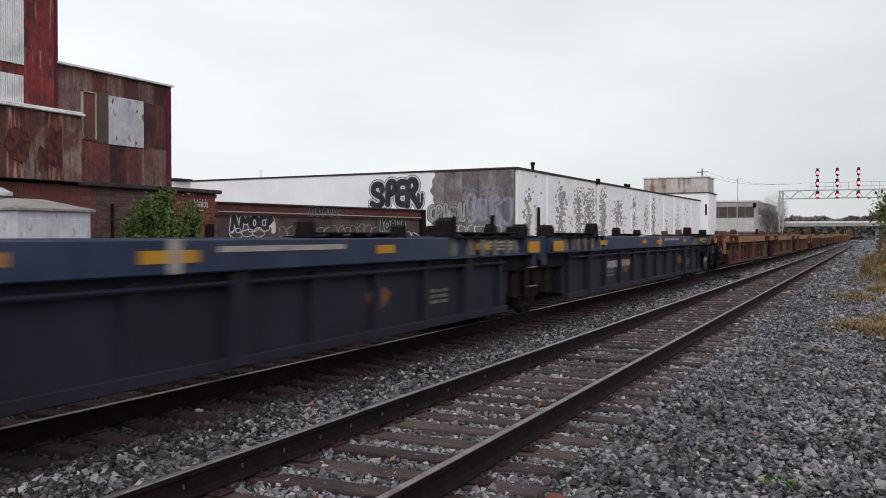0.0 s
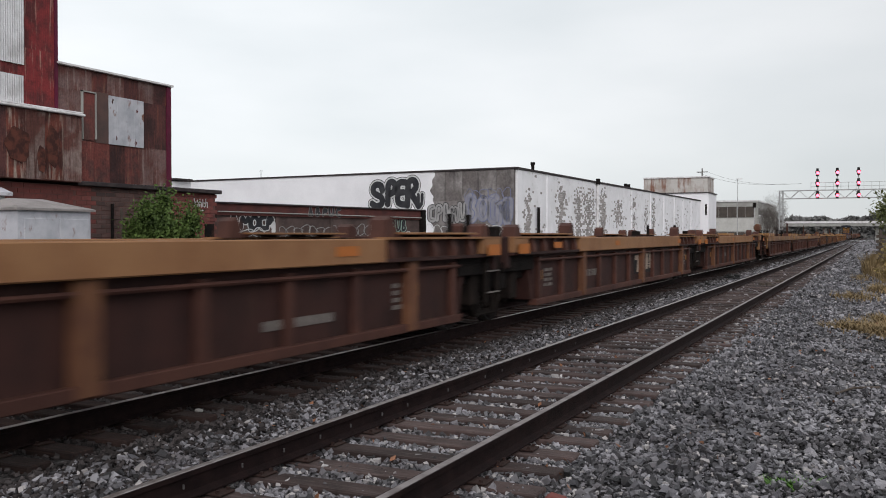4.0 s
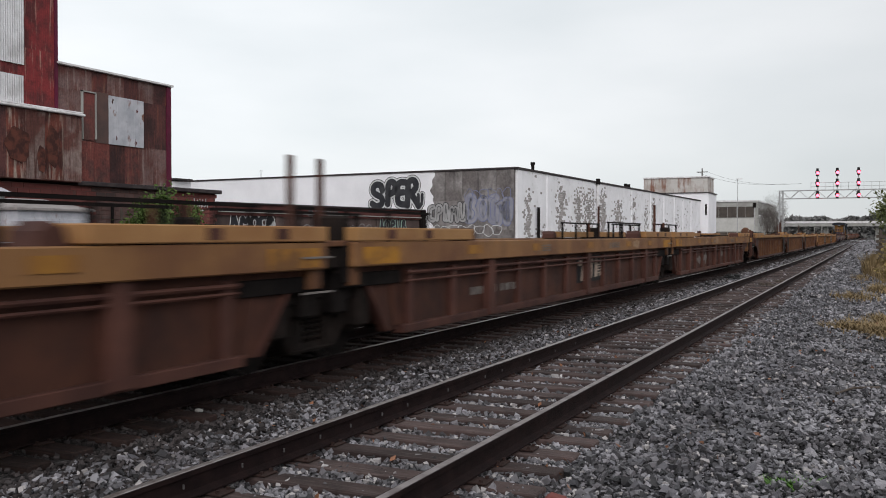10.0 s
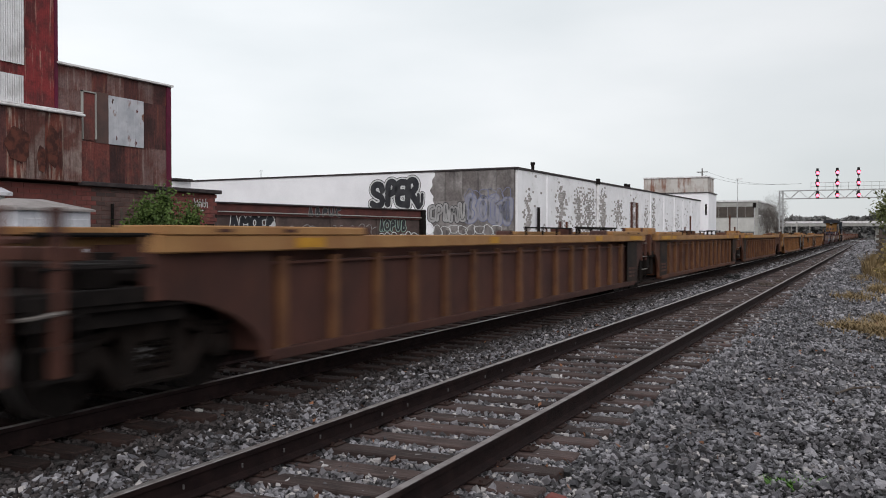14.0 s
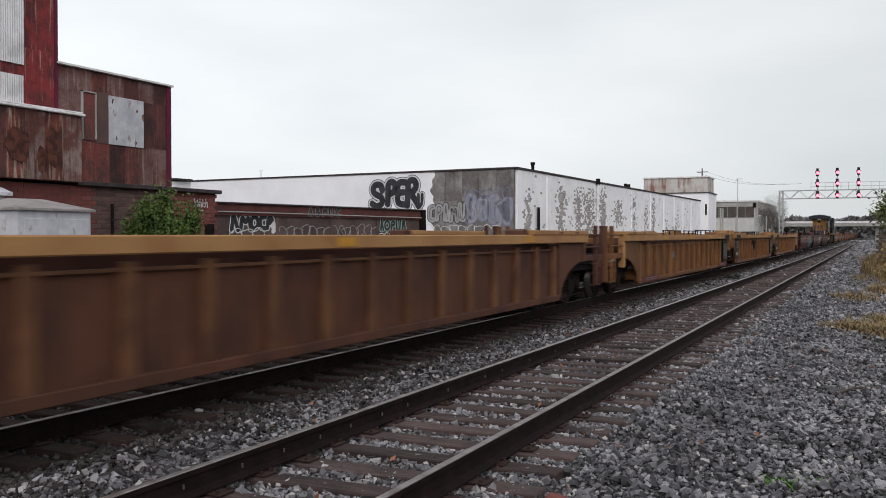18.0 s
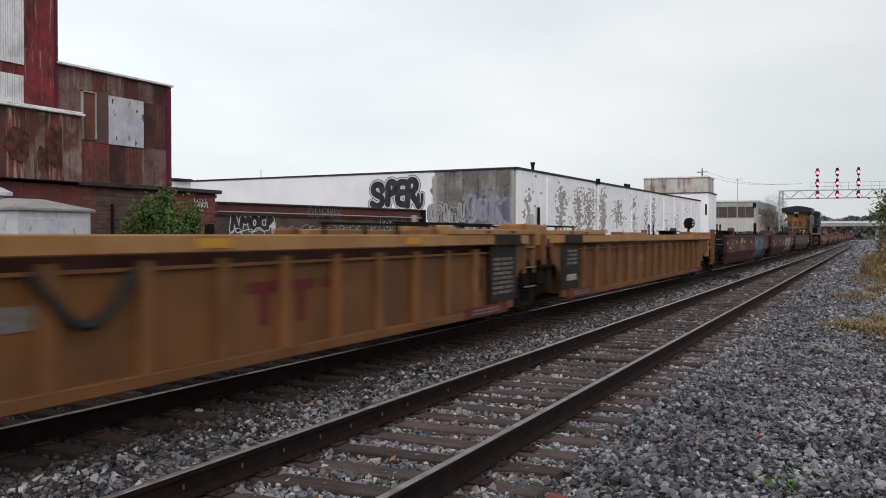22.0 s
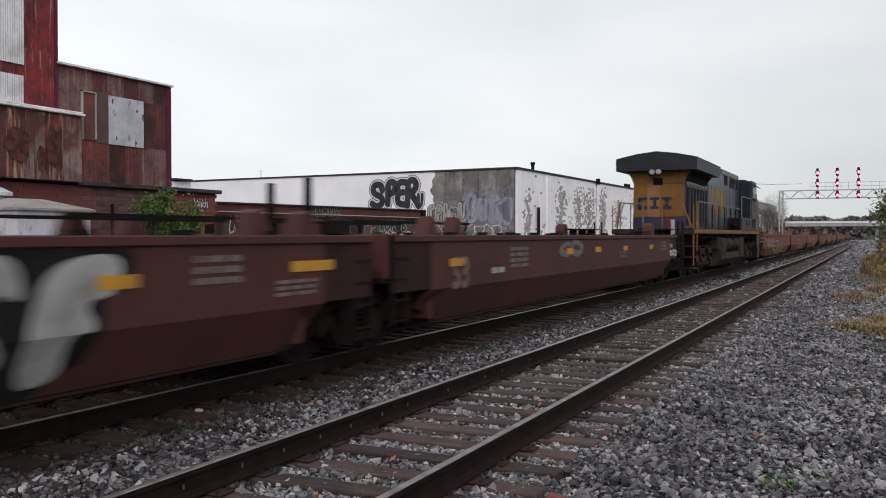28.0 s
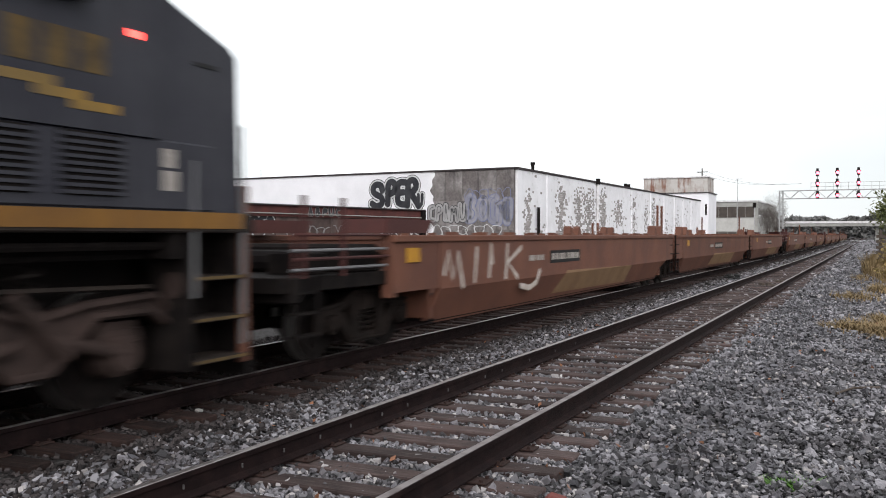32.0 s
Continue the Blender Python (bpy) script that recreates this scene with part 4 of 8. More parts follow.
def build_warehouse():
    """The long white warehouse: an end wall of which the near part is bare concrete, and a peeling wall along the tracks."""
    ware = thing("white_warehouse", "long white painted warehouse with peeling paint and graffiti", "warehouse", Matrix.Translation((-26.75, 70.1, 0)))
    g = Geo()
    corners = [(-0.2, 0.2), (1.25, 79.6), (-60, 82), (-62, 4.9)]
    g.v = [(x, y, z) for z in (-0.5, 7.0) for x, y in corners]
    g.f = [(0, 1, 2, 3), (4, 5, 6, 7), (0, 1, 5, 4), (1, 2, 6, 5), (2, 3, 7, 6), (3, 0, 4, 7)]
    part("core", g, CONCRETE, ware, "concrete body and flat roof")
    # the end wall, drawn in its own line from the corner; its outer side is local -x
    end = pose(0, 0, 0, 0, 0, 90 - 4.4)
    part("end_wall", Geo().box(-0.25, 0.1, 8.2, 62.0, -0.5, 7.08), WAREHOUSE, ware, "white painted end wall", at=end)
    rng = random.Random(3)
    bare = part("bare_end_wall", Geo().box(-0.19, 0.1, 0.0, 8.2, -0.5, 7.08), CONCRETE, ware, "dark recessed joints", at=end)
    panel = Geo().box(-0.05, 0.0, -0.814, 0.814, -1.262, 1.262, 0.004).mesh("panel", CONCRETE)
    for r in range(3):
        for i in range(5):
            part("panel", panel, CONCRETE, bare, at=pose(-0.19 - rng.uniform(0, 0.004), 8.2 * (i + 0.5) / 5, 5.8 - 2.53 * r))
    part("roof_edge", Geo().box(-0.34, 0.3, -0.2, 62, 7.08, 7.24, 0.02), ROOF_DARK, ware, "dark tar roof edge", at=end)
    # the long wall towards the tracks
    side = pose(0, 0, 0, 0, 0, -1.03)
    lw = part("long_wall", Geo().box(-0.1, 0.2, 0.0, 79.5, -0.5, 7.05), PEEL, ware, "white paint peeling off concrete", at=side)
    for y in (7.1, 36.6, 46.0, 53.5, 60.0, 66.0, 72.0):
        part("pilaster", Geo().box(0.2, 0.29, y - 0.10, y + 0.10, -0.5, 7.0), WAREHOUSE, lw)
    part("downpipe", Geo().cyl((0.36, 22.2, -0.5), (0.36, 22.2, 6.9), 0.13), TRIM_WHITE, lw, "white painted downpipe")
    part("rain_hopper", Geo().box(0.25, 0.55, 21.9, 22.5, 6.9, 7.5, 0.03), GRIME, lw, "dark rain hopper")
    for y in (36.8, 38.2):
        part("roof_vent", Geo().cyl((-0.6, y, 7.2), (-0.6, y, 7.75), 0.2, 10), GRIME, lw, "dark roof vent")
    part("standing_pipe", Geo().cyl((0.45, 4.3, -0.5), (0.45, 4.3, 4.0), 0.14, 8), GRIME, lw, "dark standing pipe")
    part("corner_panel", Geo().box(0.2, 0.225, 0.0, 0.9, -0.5, 7.0), WAREHOUSE, lw)
    part("roof_edge", Geo().box(-0.3, 0.3, -0.2, 79.7, 7.05, 7.24, 0.02), ROOF_DARK, ware, "dark tar roof edge", at=side)
    part("chimney", Geo().cyl((-1.5, 8.4, 7.0), (-1.5, 8.4, 8.05), 0.16).cyl((-1.5, 8.4, 8.05), (-1.5, 8.4, 8.3), 0.22), GRIME, ware, "black stovepipe")
    # graffiti on the end wall: fat black letters, then two pale bubble pieces on the bare part
    face = end @ Matrix.Translation((-0.262, 0, 0))
    fat = [("S", 14.35, 4.2, 1.45, 1.95), ("P", 12.8, 4.35, 1.25, 2.0), ("E", 11.75, 4.3, 1.2, 2.0), ("R", 10.7, 4.2, 1.3, 2.25)]
    flourish = [("cup", 9.35, 4.15, 0.5, 1.0)]
    sprayed_letters(ware, face, fat, ((0.98, SPRAY_BLACK, "black outline"), (0.86, SPRAY_WHITE, "white halo of the letter"), (0.60, SPRAY_BLACK, "fat black graffiti letter")))
    sprayed_letters(ware, face, flourish, ((0.62, SPRAY_BLACK, "black outline"), (0.52, SPRAY_WHITE, "white halo of the flourish"), (0.3, SPRAY_BLACK, "black flourish")))
    pale = [("hook", 8.25, 2.9, 0.55, 1.1), ("drop", 7.5, 2.9, 0.6, 1.3), ("bar", 6.75, 2.95, 0.5, 1.2), ("wave", 6.1, 2.85, 0.75, 1.3), ("cup", 5.2, 2.85, 0.7, 1.35)]
    sprayed_letters(ware, face, pale, ((0.58, SPRAY_BLACK, "dark outline"), (0.46, SPRAY_PALE, "pale bubble-letter fill"), (0.05, SPRAY_BLACK, "thin inner line")), "bubble_graffiti")
    blue = [("loop", 4.5, 2.9, 1.0, 2.0), ("ring", 3.3, 3.0, 0.8, 1.6), ("hook", 2.35, 2.8, 0.75, 1.9), ("wave", 1.5, 2.7, 0.9, 1.8), ("cup", 0.75, 2.9, 0.35, 1.5)]
    sprayed_letters(ware, face, blue, ((0.80, SPRAY_BLUE, "blue outline"), (0.66, SPRAY_LILAC, "pale blue bubble-letter fill"), (0.06, SPRAY_BLUE, "blue inner line")), "bubble_graffiti")
    rng = random.Random(17)
    for name, y0, y1, z0, z1, n, r, m, lab in (("bubble_graffiti", 1.2, 8.6, 1.5, 2.5, 9, 0.03, SPRAY_WHITE, "thin pale scribbles"), ("bubble_graffiti", 0.3, 4.6, 4.5, 5.5, 6, 0.035, SPRAY_BLUE, "thin blue scribbles")):
        g = Geo()
        loops_of_paint(g, rng, n, y0, y1, z0, z1, r)
        part(name, g, m, ware, lab, at=end @ Matrix.Translation((-0.25, 0, 0)))
    # ragged edge of the white paint over the bare concrete
    edge = [(8.2, 1.2)] + [(8.2 - 0.3 - 0.16 * math.sin(0.31 * k) - 0.09 * math.sin(0.83 * k + 1) - rng.uniform(0, 0.07), 1.2 + 0.1225 * k) for k in range(49)] + [(8.2, 7.08)]
    part("paint_edge", Geo().prism(edge, 0, -0.2475, -0.19), WAREHOUSE, ware, "ragged edge of the white paint", at=end)
    # paint gone block by block from the long wall, in tall patches and stray flakes
    flakes = Geo()
    spots = ((2.4, 0.75, 1.0, 5.8, 1.0), (5.0, 1.5, 0.8, 3.0, 0.25), (11.0, 1.15, 0.8, 6.5, 0.95), (14.0, 0.8, 0.8, 4.2, 0.4), (16.2, 1.1, 0.8, 6.2, 0.9), (19.6, 1.9, 0.8, 6.4, 0.9), (24.6, 1.1, 0.8, 6.4, 1.15),
             (30.8, 1.7, 2.8, 5.6, 0.85), (33.2, 0.8, 1.0, 4.0, 0.4), (37.6, 0.9, 1.5, 6.4, 0.7), (43.6, 0.9, 2.2, 5.6, 0.6), (47.6, 0.8, 1.2, 6.2, 0.8), (55.0, 1.5, 1.0, 4.0, 0.3), (62.0, 1.5, 1.0, 5.0, 0.25))
    for row in range(33):
        for col in range(190):
            y, z = 0.2 + 0.4 * col + (0.2 if row % 2 else 0.0), 0.3 + 0.2 * row
            bare = 0.012
            for c, half, lo, hi, much in spots:
                if lo - 0.5 < z < hi + 0.3:
                    edge = min(1.0, (z - lo + 0.6) / 0.8, (hi + 0.4 - z) / 1.6)
                    bare = max(bare, much * edge * math.exp(-((y - c) / half) ** 2))
            if rng.random() < bare:
                a, b, x = rng.uniform(0.19, 0.27), rng.uniform(0.09, 0.125), 0.204 + 0.0012 * (row % 2) + 0.0006 * (col % 2)
                k = len(flakes.v)
                flakes.v += [(x, y - a, z - b * rng.uniform(0.6, 1.0)), (x, y + a * rng.uniform(0.7, 1.0), z - b), (x, y + a, z + b * rng.uniform(0.6, 1.0)), (x, y - a * rng.uniform(0.7, 1.0), z + b)]
                flakes.f.append((k, k + 1, k + 2, k + 3))
    tagged(part("peeled_paint", flakes, BLOCK_BARE, lw, "grey block where the paint has peeled"), kind="stuff")


build_warehouse()


def build_low_building():
    a, b = (-29.7, 35.9), (-27.0, 53.3)
    low = thing("low_brick_shed", "long low dark shed covered in graffiti with a rust-red fascia", "shed", frame_axes(a, b))
    n = 17.6
    wall_box("wall", PLANKWALL, low, -6, 0, 0, n, -0.5, 2.6, "dark weathered wall")
    wall_box("fascia", FASCIA, low, -6.1, 0.12, -0.1, n + 0.1, 2.6, 3.18, "rust-red fascia board")
    part("roof_edge", Geo().box(-6.2, 0.25, -0.2, n + 0.2, 3.18, 3.27, 0.02), ROOF_DARK, low, "dark roof edge")
    part("gutter", Geo().cyl((0.2, -0.1, 2.78), (0.2, n, 2.72), 0.03), CONC_LIGHT, low, "pale conduit along the fascia")
    part("end_post", Geo().box(0.02, 0.3, n - 0.25, n + 0.12, -0.5, 3.2), GRIME, low)
    for y in (4.2, 8.6, 12.9):
        part("post", Geo().box(0.0, 0.06, y - 0.12, y + 0.12, -0.5, 2.6), PLANKWALL, low)
    rng = random.Random(21)
    for (y0, y1, z0, z1, n_, r, m, lab) in ((0.9, 3.2, 1.45, 1.95, 3, 0.025, SPRAY_WHITE, "looping white graffiti"), (4.3, 9.8, 1.4, 2.15, 9, 0.02, SPRAY_PALE, "thin pale looping graffiti"),
                                            (9.6, 13.0, 1.5, 2.2, 5, 0.02, SPRAY_PALE, "thin pale looping graffiti"), (12.8, 17.2, 1.2, 1.75, 6, 0.03, SPRAY_WHITE, "looping white graffiti")):
        g = Geo()
        loops_of_paint(g, rng, n_, y0, y1, z0, z1, r, 0.03)
        part("graffiti", g, m, low, lab)
    wall_face, fascia_face = Matrix.Translation((0.012, 0, 0)), Matrix.Translation((0.135, 0, 0))
    dark_tag = [("bar", 0.7, 1.85, 0.85, 0.85), ("wave", 1.5, 1.9, 0.8, 0.72), ("ring", 2.25, 1.9, 0.6, 0.68), ("hook", 2.85, 1.95, 0.55, 0.6), ("drop", 3.4, 1.95, 0.55, 0.6)]
    sprayed_letters(low, wall_face, dark_tag, ((0.36, SPRAY_WHITE, "white edge of the tag"), (0.25, SPRAY_BLACK, "fat black sprayed shape")), "graffiti", 1, 1)
    top_tag = [("bar", 6.5, 2.72, 0.45, 0.38), ("loop", 7.1, 2.72, 0.45, 0.38), ("drop", 7.7, 2.72, 0.45, 0.38), ("cup", 8.25, 2.72, 0.45, 0.38), ("hook", 8.85, 2.72, 0.45, 0.38)]
    sprayed_letters(low, fascia_face, top_tag, ((0.2, SPRAY_PALE, "pale edge of the tag"), (0.15, SPRAY_BLACK, "black sprayed shape")), "graffiti", 1, 1)
    green_tag = [("bar", 13.1, 1.9, 0.5, 0.62), ("ring", 13.6, 1.9, 0.6, 0.6), ("drop", 14.25, 1.9, 0.5, 0.62), ("cup", 14.8, 1.9, 0.5, 0.6), ("loop", 15.4, 1.9, 0.5, 0.62)]
    sprayed_letters(low, wall_face, green_tag, ((0.28, SPRAY_GREEN, "pale green edge of the tag"), (0.17, SPRAY_BLACK, "black sprayed shape")), "graffiti", 1, 1)
    blot = [(4.0 + 0.28 * math.cos(t) * (1 + 0.3 * math.sin(5 * t)), 2.0 + 0.3 * math.sin(t) * (1 + 0.25 * math.cos(3 * t))) for t in [math.pi * k / 10 for k in range(20)]]
    part("graffiti", Geo().prism(blot, 0, 0.0, 0.03), SPRAY_WHITE, low, "white sprayed blot")


build_low_building()


def build_far_buildings():
    ann = thing("white_annex", "white rendered annex with a rusty rooftop penthouse", "building", Matrix.Translation((-25.6, 150, 0)))
    wall_box("wall", WAREHOUSE, ann, -14, 1.75, 0, 8, -0.5, 8.4, "white rendered wall")
    part("roof_edge", Geo().box(-14, 1.9, -0.15, 8.1, 8.4, 8.55), ROOF_DARK, ann)
    wall_box("penthouse", PENT, ann, -9.0, 1.45, 1, 7, 8.55, 11.0, "rust-streaked pale penthouse")
    part("penthouse_roof", Geo().box(-9.15, 1.6, 0.8, 7.2, 11.0, 11.2), TRIM_WHITE, ann)
    wall_box("door", GRIME, ann, 1.2, 1.5, -0.03, 0, 4.8, 6.6, "dark narrow window")
    off = thing("office_block", "pale concrete two-storey block with a dark window band", "building", Matrix.Translation((-22.9, 210, 0)))
    wall_box("wall", CONC_LIGHT, off, -20, 0, 0, 45, -0.5, 9.0, "pale concrete wall")
    part("roof_edge", Geo().box(-20.2, 0.2, -0.2, 45.2, 9.0, 9.35), TRIM_WHITE, off)
    for i in range(10):
        x = -19.6 + i * 1.9
        w = part("window", Geo().box(x, x + 1.84, -0.06, 0.05, 5.5, 7.9), BROWNGLASS, off)
        part("window_frame", Geo().box(x + 1.84, x + 1.9, -0.1, 0.0, 5.5, 7.9), CONC_LIGHT, w)
        w = part("window", Geo().box(x, x + 1.84, -0.06, 0.05, 0.6, 2.2), BROWNGLASS, off, "dim ground-floor pane")
        part("window_frame", Geo().box(x + 1.84, x + 1.9, -0.1, 0.0, 0.6, 2.2), CONC_LIGHT, w)
    for i in range(5):
        y = 3 + i * 8
        w = part("window", Geo().box(-0.05, 0.12, y, y + 5.5, 6.0, 7.6), BROWNGLASS, off)
        part("window_frame", Geo().box(0, 0.16, y - 0.1, y + 5.6, 5.85, 6.0), TRIM_WHITE, w)
    wall_box("band", OFFICE_BAND, off, -20, -0.6, -0.08, 0, 2.4, 5.3, "pale painted band")
    wall_box("corner_pier", CONC_LIGHT, off, -0.5, 0.12, -0.12, 0.6, -0.5, 9.0)
    # the overpass
    ov = thing("overpass", "pale concrete road overpass across the tracks", "bridge", Matrix.Translation((-12, 385, 0)), kind="structure")
    wall_box("deck", CONC_LIGHT, ov, -70, 60, 0, 12, 4.9, 6.2, "pale concrete girder", 0.1)
    wall_box("parapet", TRIM_WHITE, ov, -70, 60, -0.2, 0.2, 6.2, 7.0, "pale parapet")
    for x in (-26, -4.5, 14, 30):
        part("pier", Geo().box(x - 0.6, x + 0.6, 4, 8, -0.5, 4.9), CONC_LIGHT, ov)
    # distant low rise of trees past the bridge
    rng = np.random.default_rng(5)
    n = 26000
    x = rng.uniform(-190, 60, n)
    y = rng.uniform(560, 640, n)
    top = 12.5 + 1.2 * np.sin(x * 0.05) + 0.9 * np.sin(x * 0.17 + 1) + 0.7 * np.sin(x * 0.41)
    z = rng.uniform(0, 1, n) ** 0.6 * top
    leaves("distant_wood", "line of distant autumn trees, greyed to stand for haze", np.stack([x, y, z], 1), 1.5, HAZE_WOOD, rng)


def leaf_cloud(name, pts, size, material, rng):
    n = len(pts)
    a = rng.normal(size=(n, 3))
    a /= np.linalg.norm(a, axis=1, keepdims=True)
    b = np.cross(a, rng.normal(size=(n, 3)))
    b /= np.linalg.norm(b, axis=1, keepdims=True)
    s = (size * rng.uniform(0.6, 1.4, n))[:, None]
    c = np.cross(a, b) * 0.12 * s
    v = np.stack([pts - a * s, pts - b * s * 0.55 + c, pts + a * s, pts + b * s * 0.55 + c], 1).reshape(-1, 3)
    f = (np.array([[0, 1, 2, 3]])[None] + 4 * np.arange(n)[:, None, None]).reshape(-1, 4)
    return cloud_mesh(name, material, v, f)


def leaves(name, label, pts, size, material, rng, category="trees"):
    return tagged(new(name, leaf_cloud(name, pts, size, material, rng)), label, category, kind="stuff")


def tree(name, label, category, at, height, spread, leaf_n, leaf_size, material, seed, trunk=0.12, low=0.25):
    """A shrub or tree: trunk, forking limbs, and leaves in clumps round the limb ends."""
    rng = np.random.default_rng(seed)
    ob = thing(name, label, category, Matrix.Translation(at))
    g = Geo()
    ends = []
    top = height * 0.62
    g.cyl((0, 0, -0.3), (0.05, 0.02, top * 0.5), trunk, 8, trunk * 0.7)
    n_limb = 11
    for i in range(n_limb):
        ang = 2.4 * i + rng.uniform(-0.4, 0.4)
        z0 = height * (low * 0.5 + 0.35 * i / n_limb)
        r = spread * rng.uniform(0.45, 0.95)
        mid = Vector((math.cos(ang) * r * 0.45, math.sin(ang) * r * 0.45, z0 + height * 0.16))
        tip = Vector((math.cos(ang) * r, math.sin(ang) * r, min(height * 0.96, z0 + height * rng.uniform(0.25, 0.5))))
        g.cyl((0.03, 0.01, z0 * 0.8), mid, trunk * 0.5, 6, trunk * 0.32).cyl(mid, tip, trunk * 0.32, 5, trunk * 0.1)
        ends += [mid, tip, (mid + tip) / 2, mid.lerp(tip, 0.75) + Vector(rng.normal(0, spread * 0.12, 3))]
    ends.append(Vector((0, 0, height * 0.9)))
    part("trunk", g, BARK, ob, "dark branching stem")
    ends = np.array([tuple(e) for e in ends])
    pick = rng.integers(0, len(ends), leaf_n)
    pts = ends[pick] + rng.normal(0, 1, (leaf_n, 3)) * np.array([spread * 0.17, spread * 0.17, height * 0.075])
    pts = pts[pts[:, 2] > 0.02]
    crown = new("crown", leaf_cloud("crown", pts, leaf_size, material, rng))
    crown.parent = ob
    return ob


build_far_buildings()
tree("bush", "dense green bush growing against the brick wall", "bush", (-19.6, 21.25, -0.4), 3.3, 1.02, 24000, 0.06, LEAF, 1, 0.06, 0.1)


# ---- things beside and over the tracks ----
def build_signal_bridge():
    sb = thing("signal_bridge", "silver steel truss signal bridge with three masts of red signals", "signal bridge", Matrix.Translation((0, 126.6, 0)))
    for x in (-10.8, 4.6):
        g = Geo()
        for dx, dy in ((-0.22, -0.22), (0.22, -0.22), (-0.22, 0.22), (0.22, 0.22)):
            g.box(x + dx - 0.06, x + dx + 0.06, dy - 0.06, dy + 0.06, -0.5, 7.45)
        for z in [0.5 + 0.7 * i for i in range(10)]:
            g.cyl((x - 0.22, -0.22, z), (x + 0.22, -0.22, z + 0.7), 0.03, 5).cyl((x + 0.22, 0.22, z), (x - 0.22, 0.22, z + 0.7), 0.03, 5)
        part("post", g, GALV, sb, "silver lattice post")
    g = Geo()
    for dy in (-0.4, 0.4):
        for z in (6.35, 7.4):
            g.box(-10.8, 4.6, dy - 0.05, dy + 0.05, z - 0.05, z + 0.05)
        for i in range(14):
            x = -10.8 + 1.1 * i
            g.cyl((x, dy, 6.35 if i % 2 else 7.4), (x + 1.1, dy, 7.4 if i % 2 else 6.35), 0.032, 5)
    part("truss", g, GALV, sb, "silver truss beam")
    g = Geo()
    for x in [-7.2 + 0.9 * i for i in range(11)]:
        g.cyl((x, 0.5, 7.4), (x, 0.5, 8.4), 0.022, 5)
    for z in (7.9, 8.4):
        g.cyl((-7.2, 0.5, z), (1.8, 0.5, z), 0.022, 5)
    part("walkway_rail", g, GALV, sb)
    for x in (-6.35, -4.0, -1.52):
        mast = part("signal_mast", Geo().cyl((x, -0.55, 6.3), (x, -0.55, 10.1), 0.05, 8), GALV, sb)
        for z in (9.7, 8.32, 6.78):
            head = part("signal_head", Geo().cyl((x, -0.62, z), (x, -0.74, z), 0.27, 16).box(x - 0.17, x + 0.17, -0.75, -0.55, z - 0.52, z + 0.5, 0.03)
                        .cyl((x, -0.74, z + 0.02), (x, -0.98, z + 0.02), 0.2, 12), BLACKRUB, mast, "black signal head")
        for z in (9.7, 8.32, 6.78):
            part("red_light", Geo().cyl((x + 0.05, -1.0, z - 0.1), (x + 0.05, -1.02, z - 0.1), 0.19, 14), SIGNAL_RED, mast, "lit red signal lens")


build_signal_bridge()


